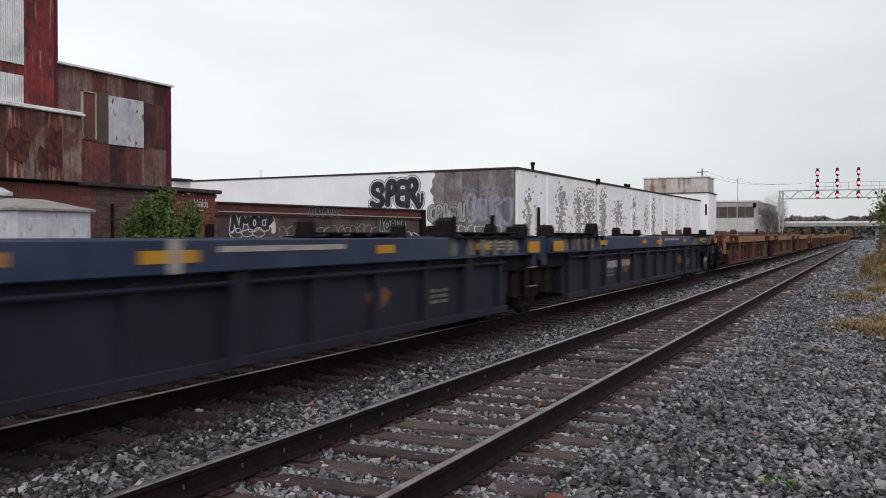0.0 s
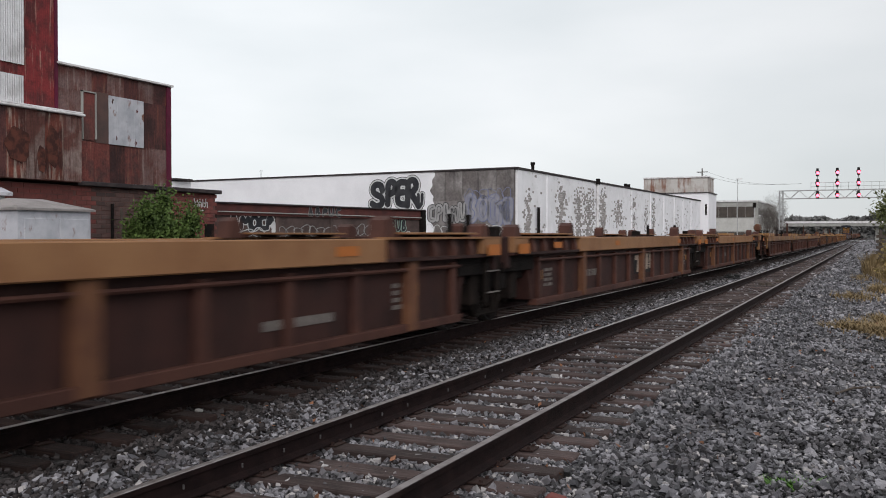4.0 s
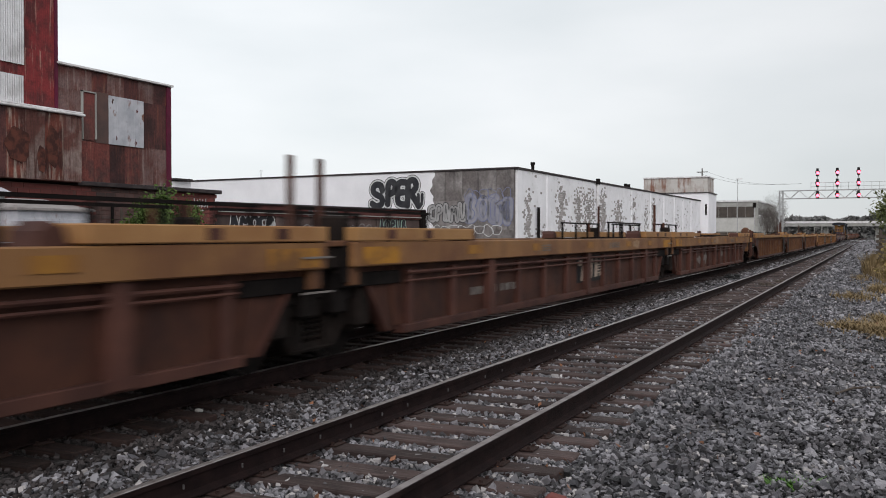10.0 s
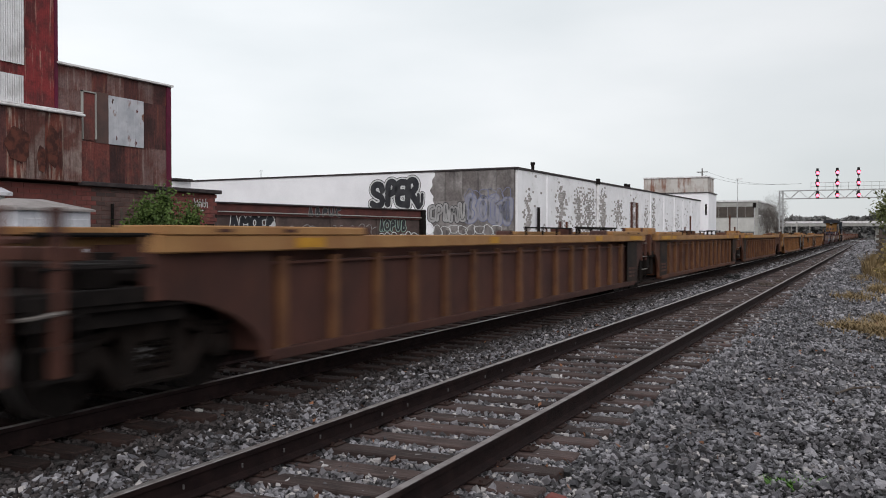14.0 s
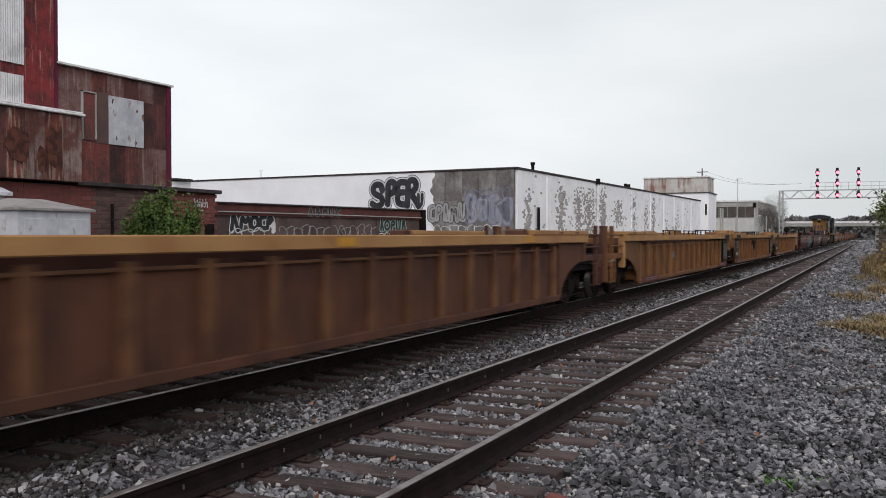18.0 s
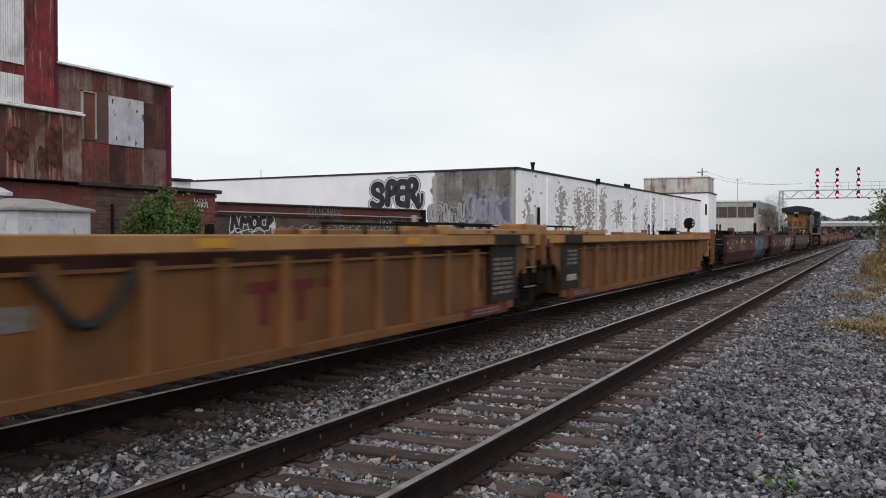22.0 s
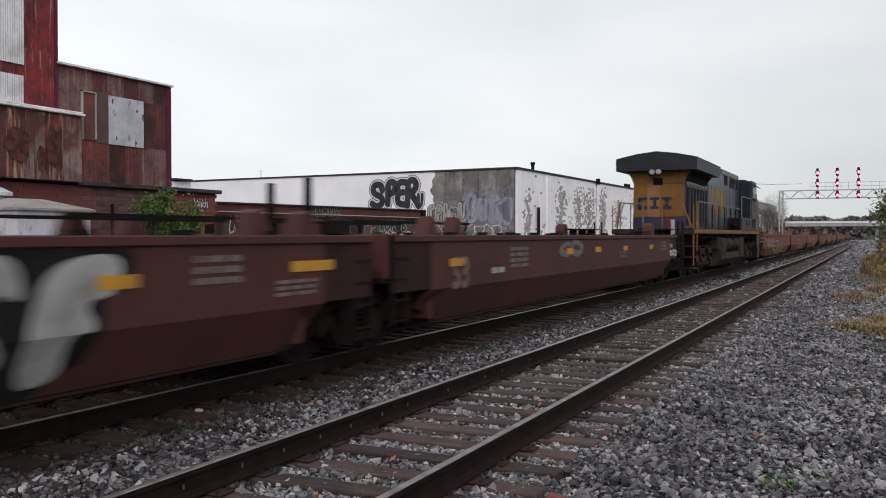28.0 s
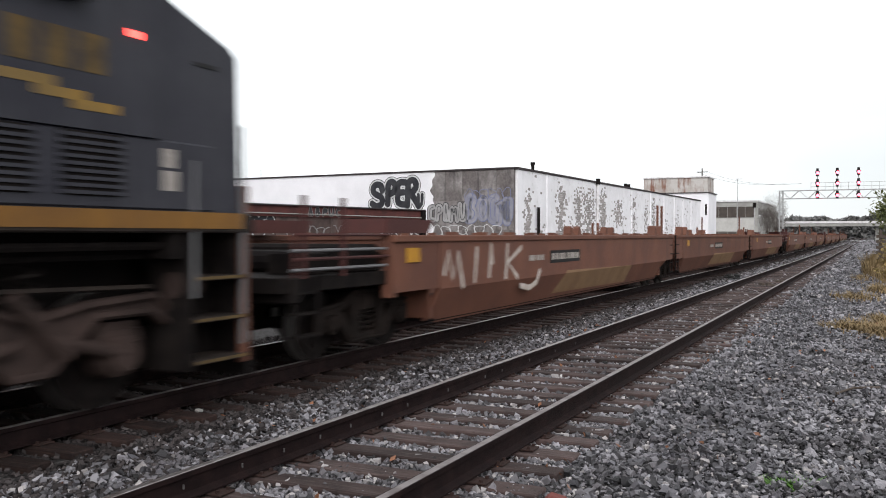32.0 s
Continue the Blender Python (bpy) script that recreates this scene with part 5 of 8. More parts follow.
def build_roadside():
    pole = thing("utility_pole", "dark wooden utility pole with a crossarm", "pole", Matrix.Translation((-29.2, 176, 0)))
    part("pole", Geo().cyl((0, 0, -0.5), (0, 0, 14.3), 0.16, 8, 0.11), BARK, pole)
    part("crossarm", Geo().box(-1.0, 1.0, -0.06, 0.06, 13.5, 13.65), BARK, pole)
    lamp = thing("street_lamp", "tall thin street lamp on a grey pole", "street lamp", Matrix.Translation((-24.5, 190, 0)))
    part("pole", Geo().cyl((0, 0, -0.5), (0, 0, 12.9), 0.09, 8, 0.06), GALV, lamp)
    part("head", Geo().box(-0.3, 0.9, -0.15, 0.15, 12.85, 13.0, 0.03), TRIM_WHITE, lamp)
    ant = thing("antenna_mast", "thin antenna mast beyond the warehouse", "antenna", Matrix.Translation((-71.4, 95, 0)))
    part("mast", Geo().cyl((0, 0, -0.5), (0, 0, 9.95), 0.03, 6).box(-0.3, 0.3, -0.02, 0.02, 9.85, 9.9), GRIME, ant)
    far = thing("far_white_building", "white flat-roofed building behind the low shed", "building", Matrix.Translation((-42.3, 46.8, 0)))
    wall_box("wall", WAREHOUSE, far, -9, 0, 0, 1.6, -0.5, 5.2, "white wall")
    part("roof_edge", Geo().box(-1.6, 0.35, -0.3, 1.4, 5.3, 5.4), ROOF_DARK, far)
    wires = thing("overhead_wires", "thin overhead wires between poles", "cable")
    g = Geo()
    for z, x in ((13.6, -30.1), (13.6, -28.3)):
        pts = [(x + 20 * s, 176 - 50 * s, z - 6 * s * (1 - s) * 0.6 - 5.3 * s) for s in [i / 8 for i in range(9)]]
        g.path(pts, 0.018, 4)
    part("wire", g, GRIME, wires)
    post = thing("signal_case_post", "slim grey post with a small box", "post", Matrix.Translation((-13.2, 118, 0)))
    part("post", Geo().cyl((0, 0, -0.5), (0, 0, 5.6), 0.06, 8), GALV, post)
    part("box", Geo().box(-0.2, 0.2, -0.15, 0.15, 5.0, 5.6, 0.02), GRIME, post)
    # overgrowth on the camera's side of the line
    tree("roadside_tree", "small roadside tree with thinning yellow-green leaves", "tree", (2.75, 60, -0.4), 5.2, 2.3, 11000, 0.10, LEAF_DULL, 31, 0.1)
    tree("roadside_tree", "small roadside tree with thinning yellow-green leaves", "tree", (3.9, 74, -0.4), 5.8, 2.6, 5000, 0.12, LEAF_DULL, 32, 0.1)
    tree("shrub", "straggling shrub with autumn leaves beside the gravel", "bush", (1.55, 46, -0.4), 2.3, 1.3, 3600, 0.07, LEAF_AUTUMN, 33, 0.04, 0.05)
    tree("shrub", "straggling shrub with autumn leaves beside the gravel", "bush", (1.35, 36, -0.4), 1.3, 1.0, 2600, 0.055, LEAF_AUTUMN, 34, 0.03, 0.05)
    tree("shrub", "low olive shrub beside the gravel", "bush", (1.9, 52, -0.4), 2.8, 1.2, 3200, 0.08, LEAF_DULL, 35, 0.04, 0.05)
    tree("bare_tree", "thin leafless tree beyond the signal bridge post", "tree", (-15.0, 165, -0.4), 9.0, 2.1, 5200, 0.065, FAR_WOOD, 36, 0.12)
    tree("bare_tree", "thin leafless tree beyond the signal bridge post", "tree", (-18.0, 182, -0.4), 9.5, 2.4, 5200, 0.07, FAR_WOOD, 37, 0.12)
    rng = np.random.default_rng(8)

    def blades(name, label, cx, cy, sx, sy, n, h, material, lean=0.35, wide=0.008, low=-0.3):
        base = np.stack([rng.normal(cx, sx, n), rng.normal(cy, sy, n), np.full(n, low)], 1)
        hh = h * rng.uniform(0.4, 1.2, n)
        ang = rng.uniform(0, 6.28, n)
        tip = base + np.stack([np.cos(ang) * hh * lean * rng.uniform(0.2, 2, n), np.sin(ang) * hh * lean * rng.uniform(0.2, 2, n), hh], 1)
        side = np.stack([-np.sin(ang), np.cos(ang), np.zeros(n)], 1) * wide
        mid = (base + tip) / 2 + np.array([0, 0, 1]) * (hh * 0.12)[:, None]
        v = np.stack([base - side, base + side, mid + side, tip, mid - side], 1).reshape(-1, 3)
        f = (np.array([[0, 1, 2, 4], [4, 2, 3, 3]])[None] + 5 * np.arange(n)[:, None, None])
        quad = f[:, 0]
        v2 = np.stack([mid - side, mid + side, tip + side * 0.2, tip - side * 0.2], 1).reshape(-1, 3)
        vv = np.concatenate([v, v2])
        ff = np.concatenate([quad, (np.array([[0, 1, 2, 3]]) + 4 * np.arange(n)[:, None]) + len(v)])
        tagged(new(name, cloud_mesh(name, material, vv, ff)), label, "grass", kind="stuff")

    for x, y, sx, sy, n in ((0.05, 18.9, 0.32, 0.4, 1150), (-0.35, 19.6, 0.22, 0.4, 420), (0.35, 21.0, 0.25, 0.7, 800)):
        blades("dry_grass", "patch of flattened dry straw-coloured grass", x, y, sx, sy, n, 0.13, DRY, 1.3, 0.009, -0.25)
    for x, y, sx, sy, n in ((-0.45, 28.3, 0.28, 0.6, 320), (0.3, 33.0, 0.22, 1.0, 480), (-0.35, 41.0, 0.2, 1.4, 220)):
        blades("dry_grass", "thin patch of dry grass in the gravel", x, y, sx, sy, n, 0.2, DRY, 1.0, 0.01, -0.25)
    for x, y, sx, sy, n, h in ((0.0, 47.5, 0.16, 1.6, 600, 0.85), (0.65, 45.0, 0.25, 3.0, 1200, 0.55), (0.6, 58.0, 0.3, 6.0, 1400, 0.8)):
        blades("dry_grass", "tall dry grass along the edge of the gravel", x, y, sx, sy, n, h, DRY, 0.35, 0.012)
    blades("grass_tuft", "small fresh green tuft of grass in the gravel", -0.54, 7.05, 0.065, 0.07, 460, 0.09, GRASS, 1.0)
    n = 260
    pts = np.stack([rng.uniform(-5.9, 0.4, n), rng.uniform(3.5, 22, n), rng.uniform(-0.225, -0.19, n)], 1)
    leaves("fallen_leaves", "scattered fallen brown leaves on the ballast", pts, 0.032, FALLEN, rng, "leaves")
    for i, y in enumerate((4.7, 5.33, 5.85, 6.37, 6.86, 7.43, 7.95, 8.9, 9.95, 10.5, 11.5, 12.6, 13.6)):
        clip = thing("rail_clip", "small pale steel clip on the web of the rail", "rail clip", Matrix.Translation((NEAR_TRACK - 0.755 + 0.012, y, 0)), "clips along the rail")
        part("body", Geo().box(0, 0.012, -0.006, 0.006, -0.118, -0.086, 0.002), CLIP, clip)
    plank = thing("leaning_plank", "dark plank leaning against the brick wall", "plank", Matrix.Translation((-21.6, 21.9, 0)))
    part("board", Geo().prism([(-0.35, -0.4), (-0.27, -0.4), (-0.42, 2.45), (-0.5, 2.45)], 0, 0, 0.04), BARK, plank)
    # debris between the tracks
    for i, (x, y, r) in enumerate(((-5.25, 39.2, 0.24), (-4.95, 38.6, 0.12), (-5.2, 33.5, 0.11), (-3.3, 34.0, 0.16), (-3.1, 36.5, 0.14))):
        g = Geo()
        for k in range(5):
            dx, dy = r * 0.8 * math.cos(2.4 * k + i), r * 1.3 * math.sin(2.4 * k + i)
            h = r * (0.85 - 0.11 * k)
            g.box(dx - r * 0.55, dx + r * 0.5, dy - r * 0.4, dy + r * 0.6, -0.28, -0.24 + h, r * 0.17)
        ob = new("debris", g.mesh("debris", BLACKRUB if i < 3 else BARK))
        ob.matrix_basis = pose(x, y, 0, 3 * i, 4, 40 * i)
        tagged(ob, "dark scrap heaped on the ballast between the tracks" if i < 3 else "dark clod of rotten wood between the rails", "debris")
    fence = thing("timber_fence", "old dark timber fence half hidden in dry grass", "fence", Matrix.Translation((0.42, 51, 0)))
    for k, tall in enumerate((1.85, 1.6, 1.75)):
        part("post", Geo().box(0.7 * k - 0.08, 0.7 * k + 0.08, -0.08, 0.08, -0.5, tall, 0.02), BARK, fence)
    for k in range(6):
        z = 0.05 + 0.28 * k
        part("rail", Geo().prism([(-0.2, z), (1.9, z + 0.04 * (-1) ** k), (1.9, z + 0.16 + 0.04 * (-1) ** k), (-0.2, z + 0.15)], 1, -0.13, -0.081), BARK, fence)
    cross = thing("road_crossing", "pale concrete road crossing over both tracks", "crossing", kind="structure")
    part("panel", Geo().box(-14, 6, 272, 282, -0.3, -0.02), CONC_LIGHT, cross)
    st = thing("stick", "thin dark stick lying on the gravel", "stick")
    part("wood", Geo().path([(-0.35, 11.2, -0.215), (-0.18, 11.6, -0.2), (0.1, 11.8, -0.205)], 0.014), BARK, st)
    for i, (x, y, r, m) in enumerate(((-1.86, 5.72, 0.075, DECAL_O), (-1.78, 5.62, 0.06, PLATE), (-6.15, 7.2, 0.045, SPRAY_WHITE), (-0.1, 6.5, 0.05, DECAL_O))):
        ob = new("coloured_stone", Geo().box(-r, r, -r * 0.7, r * 0.7, -0.24, -0.24 + r * 0.8, r * 0.3).mesh("coloured_stone", BRICK_RED if m is DECAL_O else CONC_LIGHT))
        ob.matrix_basis = pose(x, y, 0.03, 6, 9, 50 * i)
        tagged(ob, "single reddish or pale stone on the ballast", "stone")


build_roadside()

# ---- the train ----
UNIT_END, UNIT_MID = 21.7, 19.9
WHEEL_R = 0.457


def wheelset_mesh(r, name):
    g = Geo()
    g.cyl((-0.95, 0, 0), (0.95, 0, 0), 0.08, 10)
    marks = []
    for s in (-1, 1):
        g.cyl((s * 0.70, 0, 0), (s * 0.86, 0, 0), r * 0.82, 24)
        g.cyl((s * 0.86, 0, 0), (s * 0.90, 0, 0), r * 0.30, 12)
        k = len(g.f)
        g.cyl((s * 0.69, 0, 0), (s * 0.83, 0, 0), r, 28)
        marks += list(range(k, k + 28))
        g.cyl((s * 0.665, 0, 0), (s * 0.69, 0, 0), r + 0.028, 28)
        for i in range(3):
            a = 2 * math.pi * i / 3
            c, d = math.cos(a) * r * 0.55, math.sin(a) * r * 0.55
            g.box(min(s * 0.85, s * 0.875), max(s * 0.85, s * 0.875), c - 0.03, c + 0.03, d - 0.03, d + 0.03)
    me = g.mesh(name, WHEELMAT)
    me.materials.append(TREAD)
    for i in marks:
        me.polygons[i].material_index = 1
    return me


CAR_WHEELS = wheelset_mesh(WHEEL_R, "wheelset")
LOCO_WHEELS = wheelset_mesh(0.533, "loco_wheelset")
ROLLING = []


def side_frame(s):
    """A cast frame: two arms dipping to a bottom chord, with a window for the springs and two slanted openings."""
    g = Geo()
    a, b = sorted((s * 0.97, s * 1.08))
    g.prism([(-1.12, 0.68), (-0.66, 0.72), (-0.34, 0.86), (0.34, 0.86), (0.66, 0.72), (1.12, 0.68), (1.12, 0.57), (0.70, 0.60), (0.32, 0.74), (-0.32, 0.74), (-0.70, 0.60), (-1.12, 0.57)], 0, a, b)
    g.prism([(-0.86, 0.60), (-0.62, 0.60), (-0.34, 0.30), (0.34, 0.30), (0.62, 0.60), (0.86, 0.60), (0.46, 0.19), (-0.46, 0.19)], 0, a, b)
    for k in (-1, 1):
        g.box(a, b, *sorted((k * 0.27, k * 0.39)), 0.28, 0.76)
        g.box(a, b, *sorted((k * 1.06, k * 1.16)), 0.36, 0.6)
        g.box(*sorted((s * 1.08, s * 1.11)), *sorted((k * 0.25, k * 0.41)), 0.24, 0.84)
    g.path([(s * 1.085, y, z) for y, z in ((-1.12, 0.67), (-0.66, 0.71), (-0.34, 0.85), (0.34, 0.85), (0.66, 0.71), (1.12, 0.67))], 0.03, 5)
    g.path([(s * 1.085, y, z) for y, z in ((-0.8, 0.56), (-0.45, 0.21), (0.45, 0.21), (0.8, 0.56))], 0.03, 5)
    return g


def build_truck(parent, y):
    tr = part("truck", Geo().box(-1.12, 1.12, -0.2, 0.2, 0.58, 0.80, 0.03), TRUCKMAT, parent, "grimy cast-steel truck", at=(0, y, 0))
    for s in (-1, 1):
        part("side_frame", side_frame(s), TRUCKMAT, tr, "cast side frame with a spring window")
        for k in (-0.17, 0.0, 0.17):
            part("spring", Geo().path([(s * 1.02 + 0.065 * math.cos(a), k + 0.065 * math.sin(a), 0.29 + 0.011 * a) for a in [math.pi / 3 * i for i in range(25)]], 0.016, 4), TRUCKMAT, tr)
        for k in (-0.91, 0.91):
            part("bearing_cap", Geo().cyl((s * 1.0, k, WHEEL_R), (s * 1.13, k, WHEEL_R), 0.12, 12).cyl((s * 1.13, k, WHEEL_R), (s * 1.16, k, WHEEL_R), 0.07, 8), TRUCKMAT, tr)
    for k in (-0.91, 0.91):
        w = part("wheelset", CAR_WHEELS, None, tr, "worn steel wheels on an axle", at=(0, k, WHEEL_R))
        ROLLING.append((w, WHEEL_R, parent))
    return tr


STYLES = {
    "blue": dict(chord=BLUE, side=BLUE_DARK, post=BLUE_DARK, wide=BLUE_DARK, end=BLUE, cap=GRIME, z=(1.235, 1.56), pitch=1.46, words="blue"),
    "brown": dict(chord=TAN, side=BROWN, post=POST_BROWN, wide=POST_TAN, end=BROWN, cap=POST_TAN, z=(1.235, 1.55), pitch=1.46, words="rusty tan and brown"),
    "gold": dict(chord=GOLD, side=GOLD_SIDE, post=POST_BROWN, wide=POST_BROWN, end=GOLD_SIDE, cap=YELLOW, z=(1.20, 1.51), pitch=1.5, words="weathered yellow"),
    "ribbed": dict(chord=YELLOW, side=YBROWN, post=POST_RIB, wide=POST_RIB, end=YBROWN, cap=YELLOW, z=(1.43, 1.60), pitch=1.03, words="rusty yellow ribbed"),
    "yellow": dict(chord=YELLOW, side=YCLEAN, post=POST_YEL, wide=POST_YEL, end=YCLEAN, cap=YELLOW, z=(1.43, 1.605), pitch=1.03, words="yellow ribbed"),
    "maroon": dict(chord=MAROON, side=MAROON, post=MAROON, wide=MAROON, end=MAROON, cap=GRIME, z=(1.5, 1.595), pitch=0, words="smooth-sided maroon"),
    "faded": dict(chord=REDBROWN, side=REDBROWN, post=REDBROWN, wide=REDBROWN, end=REDBROWN, cap=REDBROWN, z=(1.5, 1.595), pitch=0, words="smooth-sided faded red-brown"),
}


def arc_panel(y_well, y_end, zt, zb, reach=0.66):
    """The outline, in y and z, of the side over a truck: full depth at the well, arched up towards the end."""
    pts = [(y_well, zt), (y_end, zt), (y_end, 1.02)]
    for i in range(7):
        a = math.pi / 2 * i / 6
        pts.append((y_end - (y_end - y_well) * reach * math.sin(a), 1.02 - (1.02 - zb) * (1 - math.cos(a)) ** 0.9))
    pts.append((y_well, zb))
    return pts


def build_unit(style, ends):
    """One well unit. ends: what its -y and +y ends are, c (coupler) or j (shared joint)."""
    st = STYLES[style]
    length = UNIT_MID if ends == "jj" else UNIT_END
    car = thing("well_car_unit", st["words"] + " empty container well car on the far track", "well car", group="well cars of the train")
    half = length / 2
    deep, back = {"faded": (4.2, 2.7), "maroon": (3.55, 2.2)}.get(style, (3.55, 1.75))
    w0 = -half + (deep if ends[0] == "c" else 1.75)
    w1 = half - (deep if ends[1] == "c" else 1.75)
    lap = 0.85 if style in ("ribbed", "yellow") else 0.32
    c0 = -half + (back if ends[0] == "c" else lap)
    c1 = half - (back if ends[1] == "c" else lap)
    zb, zt = st["z"]
    smooth = not st["pitch"]
    for s in (-1, 1):
        def bx(a, b):
            return tuple(sorted((s * a, s * b)))
        if smooth:
            prof = [(s * 1.50, 1.5), (s * 1.50, 0.80), (s * 1.26, 0.27), (s * 1.18, 0.27), (s * 1.42, 0.80), (s * 1.42, 1.5)]
            g = Geo()
            n = len(prof)
            end = 0.45 if style == "maroon" else 0.08
            r0, r1 = (end if ends[0] == "c" else 0.35), (end if ends[1] == "c" else 0.35)
            for y, k in ((w0 - r0, 0.9 if r0 < 0.2 else 0.5), (w0 + 0.25, 1.0), (w1 - 0.25, 1.0), (w1 + r1, 0.9 if r1 < 0.2 else 0.5)):
                g.v += [(x, y, z if z > 0.75 else 0.80 - (0.80 - z) * k) for x, z in prof]
            for j in range(3):
                g.f += [(j * n + i, j * n + (i + 1) % n, (j + 1) * n + (i + 1) % n, (j + 1) * n + i) for i in range(n)]
            g.f += [tuple(range(n)), tuple(3 * n + i for i in range(n))]
            part("side_sheet", g, st["side"], car, "smooth welded side, bent inwards below")
            part("top_chord", Geo().box(*bx(1.38, 1.535), c0, c1, zb, zt, 0.012), st["chord"], car)
            for a, b, e in ((c0, w0 - 0.1, ends[0]), (w1 + 0.1, c1, ends[1])):
                part("end_panel", Geo().box(*bx(1.40, 1.49), a, b, 0.82, 1.5), MAROON_SOOT if style == "maroon" else st["end"], car)
            g = Geo()
            for i in range(13):
                y = w0 + 0.6 + (w1 - w0 - 1.2) * i / 12
                g.box(*bx(1.3, 1.44), y - 0.09, y + 0.09, zt, zt + 0.05)
            tagged(part("chord_lugs", g, st["cap"], car), kind="stuff")
        else:
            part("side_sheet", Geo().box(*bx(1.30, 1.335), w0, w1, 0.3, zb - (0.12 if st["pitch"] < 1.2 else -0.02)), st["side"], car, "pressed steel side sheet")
            if st["pitch"] < 1.2:
                part("upper_web", Geo().box(*bx(1.16, 1.19), w0, w1, zb - 0.16, zb + 0.05), POST_BROWN, car, "recessed web under the chord")
            open_ends = style in ("blue", "brown")
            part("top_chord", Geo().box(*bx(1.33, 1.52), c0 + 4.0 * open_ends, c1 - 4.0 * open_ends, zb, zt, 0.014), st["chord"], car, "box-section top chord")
            part("bottom_chord", Geo().box(*bx(1.25, 1.44), w0, w1, 0.24, 0.36, 0.01), POST_BROWN if style in ("gold", "brown") else st["side"], car)
            n = int(round((w1 - w0 - 0.5) / st["pitch"]))
            slim = Geo().box(*bx(1.335, 1.425), -0.075, 0.075, 0.3, zb - 0.06, 0.008).mesh("post", st["post"])
            wide = Geo().box(*bx(1.335, 1.47), -0.13, 0.13, 0.26, zb + 0.02, 0.01).mesh("post", st["wide"])
            for i in range(n + 1):
                y = w0 + 0.25 + (w1 - w0 - 0.5) * i / n
                big = st["pitch"] > 1.2 and i in (2, n // 2 + 1, n - 1)
                part("post", wide if big else slim, None, car, at=(0, y, 0))
            if style in ("blue", "brown", "gold"):
                g = Geo().cyl((s * 1.43, w0 + 0.1, zb - 0.12), (s * 1.43, w1 - 0.1, zb - 0.12), 0.028, 6)
                if style == "gold":
                    g.cyl((s * 1.42, w0 + 0.1, zb - 0.24), (s * 1.42, w1 - 0.1, zb - 0.20), 0.02, 6)
                part("brake_pipe", g, st["post"], car)
            else:
                part("side_ledge", Geo().box(*bx(1.335, 1.39), w0, w1, zb - 0.15, zb - 0.12), st["post"], car)
            for a, b, e in ((w0, c0, ends[0]), (w1, c1, ends[1])):
                lo, hi = min(a, b), max(a, b)
                if style in ("blue", "brown"):
                    out = 1 if b > a else -1
                    zone = sorted((b, b - out * 4.0))
                    part("end_bracket", Geo().box(*bx(1.33, 1.41), *zone, zb, zt - 0.01), st["end"], car, "recessed end of the top chord")
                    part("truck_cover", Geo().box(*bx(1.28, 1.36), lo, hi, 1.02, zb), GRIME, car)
                    part("bottom_flange", Geo().box(*bx(1.41, 1.515), *zone, zb, zb + 0.05), st["end"], car)
                    part("top_flange", Geo().box(*bx(1.33, 1.53), *zone, zt - 0.012, zt + 0.02), st["chord"] if style == "brown" else GRIME, car)
                    part("end_block", Geo().box(*bx(1.40, 1.525), *sorted((b, b - out * 0.75)), zb + 0.05, zt - 0.012, 0.01), st["chord"], car)
                    for k in range(5):
                        y = b - out * (1.15 + 0.66 * k)
                        part("gusset", Geo().prism([(s * 1.41, zb + 0.05), (s * 1.51, zb + 0.05), (s * 1.51, zb + 0.12), (s * 1.46, zt - 0.012), (s * 1.41, zt - 0.012)], 1, y - 0.07, y + 0.07), POST_BROWN if style == "brown" else DECAL_GREY, car)
                elif style == "gold" and e == "j":
                    # cut off straight and sloping over the shared truck, with a gusset under the end of the chord
                    out = 1 if b > a else -1
                    part("end_panel", Geo().prism([(a, zb + 0.01), (b, zb + 0.01), (b, 0.98), (b - out * 0.56, 0.98), (b - out * 1.1, 0.3), (a, 0.3)], 0, *bx(1.27, 1.32)), st["end"], car, "side cut off sloping over the truck")
                    part("chord_gusset", Geo().box(*bx(1.32, 1.44), *sorted((b, b - out * 0.24)), 0.97, zb, 0.01), POST_RIB, car)
                    part("edge_strip", Geo().prism([(b - out * 0.52, 0.98), (b - out * 0.58, 0.98), (b - out * 1.13, 0.3), (b - out * 1.07, 0.3)], 0, *bx(1.24, 1.37)), POST_BROWN, car, "stiffener along the sloping edge")
                else:
                    part("end_panel", Geo().prism(arc_panel(a, b, zb + 0.01, 0.3, 0.93 if e == "c" else 0.66), 0, *bx(1.35, 1.42)), st["end"], car, "arched side over the truck")
                # raised plates on the ends of the chord
                inner = lo + 3.6 if a > b else hi - 3.6
                pl = sorted((b, inner))
                out = 1 if b > a else -1
                if open_ends:
                    # a thin walk plate on stubs, with a lug standing at each of its ends
                    part("walk_plate", Geo().box(*bx(0.98, 1.50), *sorted((b - out * 0.95, b - out * 3.5)), zt + 0.055, zt + 0.085, 0.006), TAN if style == "brown" else GRIME, car, "thin plate over the end of the chord")
                    for k in (1.1, 1.9, 2.7, 3.4):
                        part("plate_stub", Geo().box(*bx(1.12, 1.44), *sorted((b - out * k, b - out * (k + 0.14))), zt + 0.015, zt + 0.056), st["end"], car)
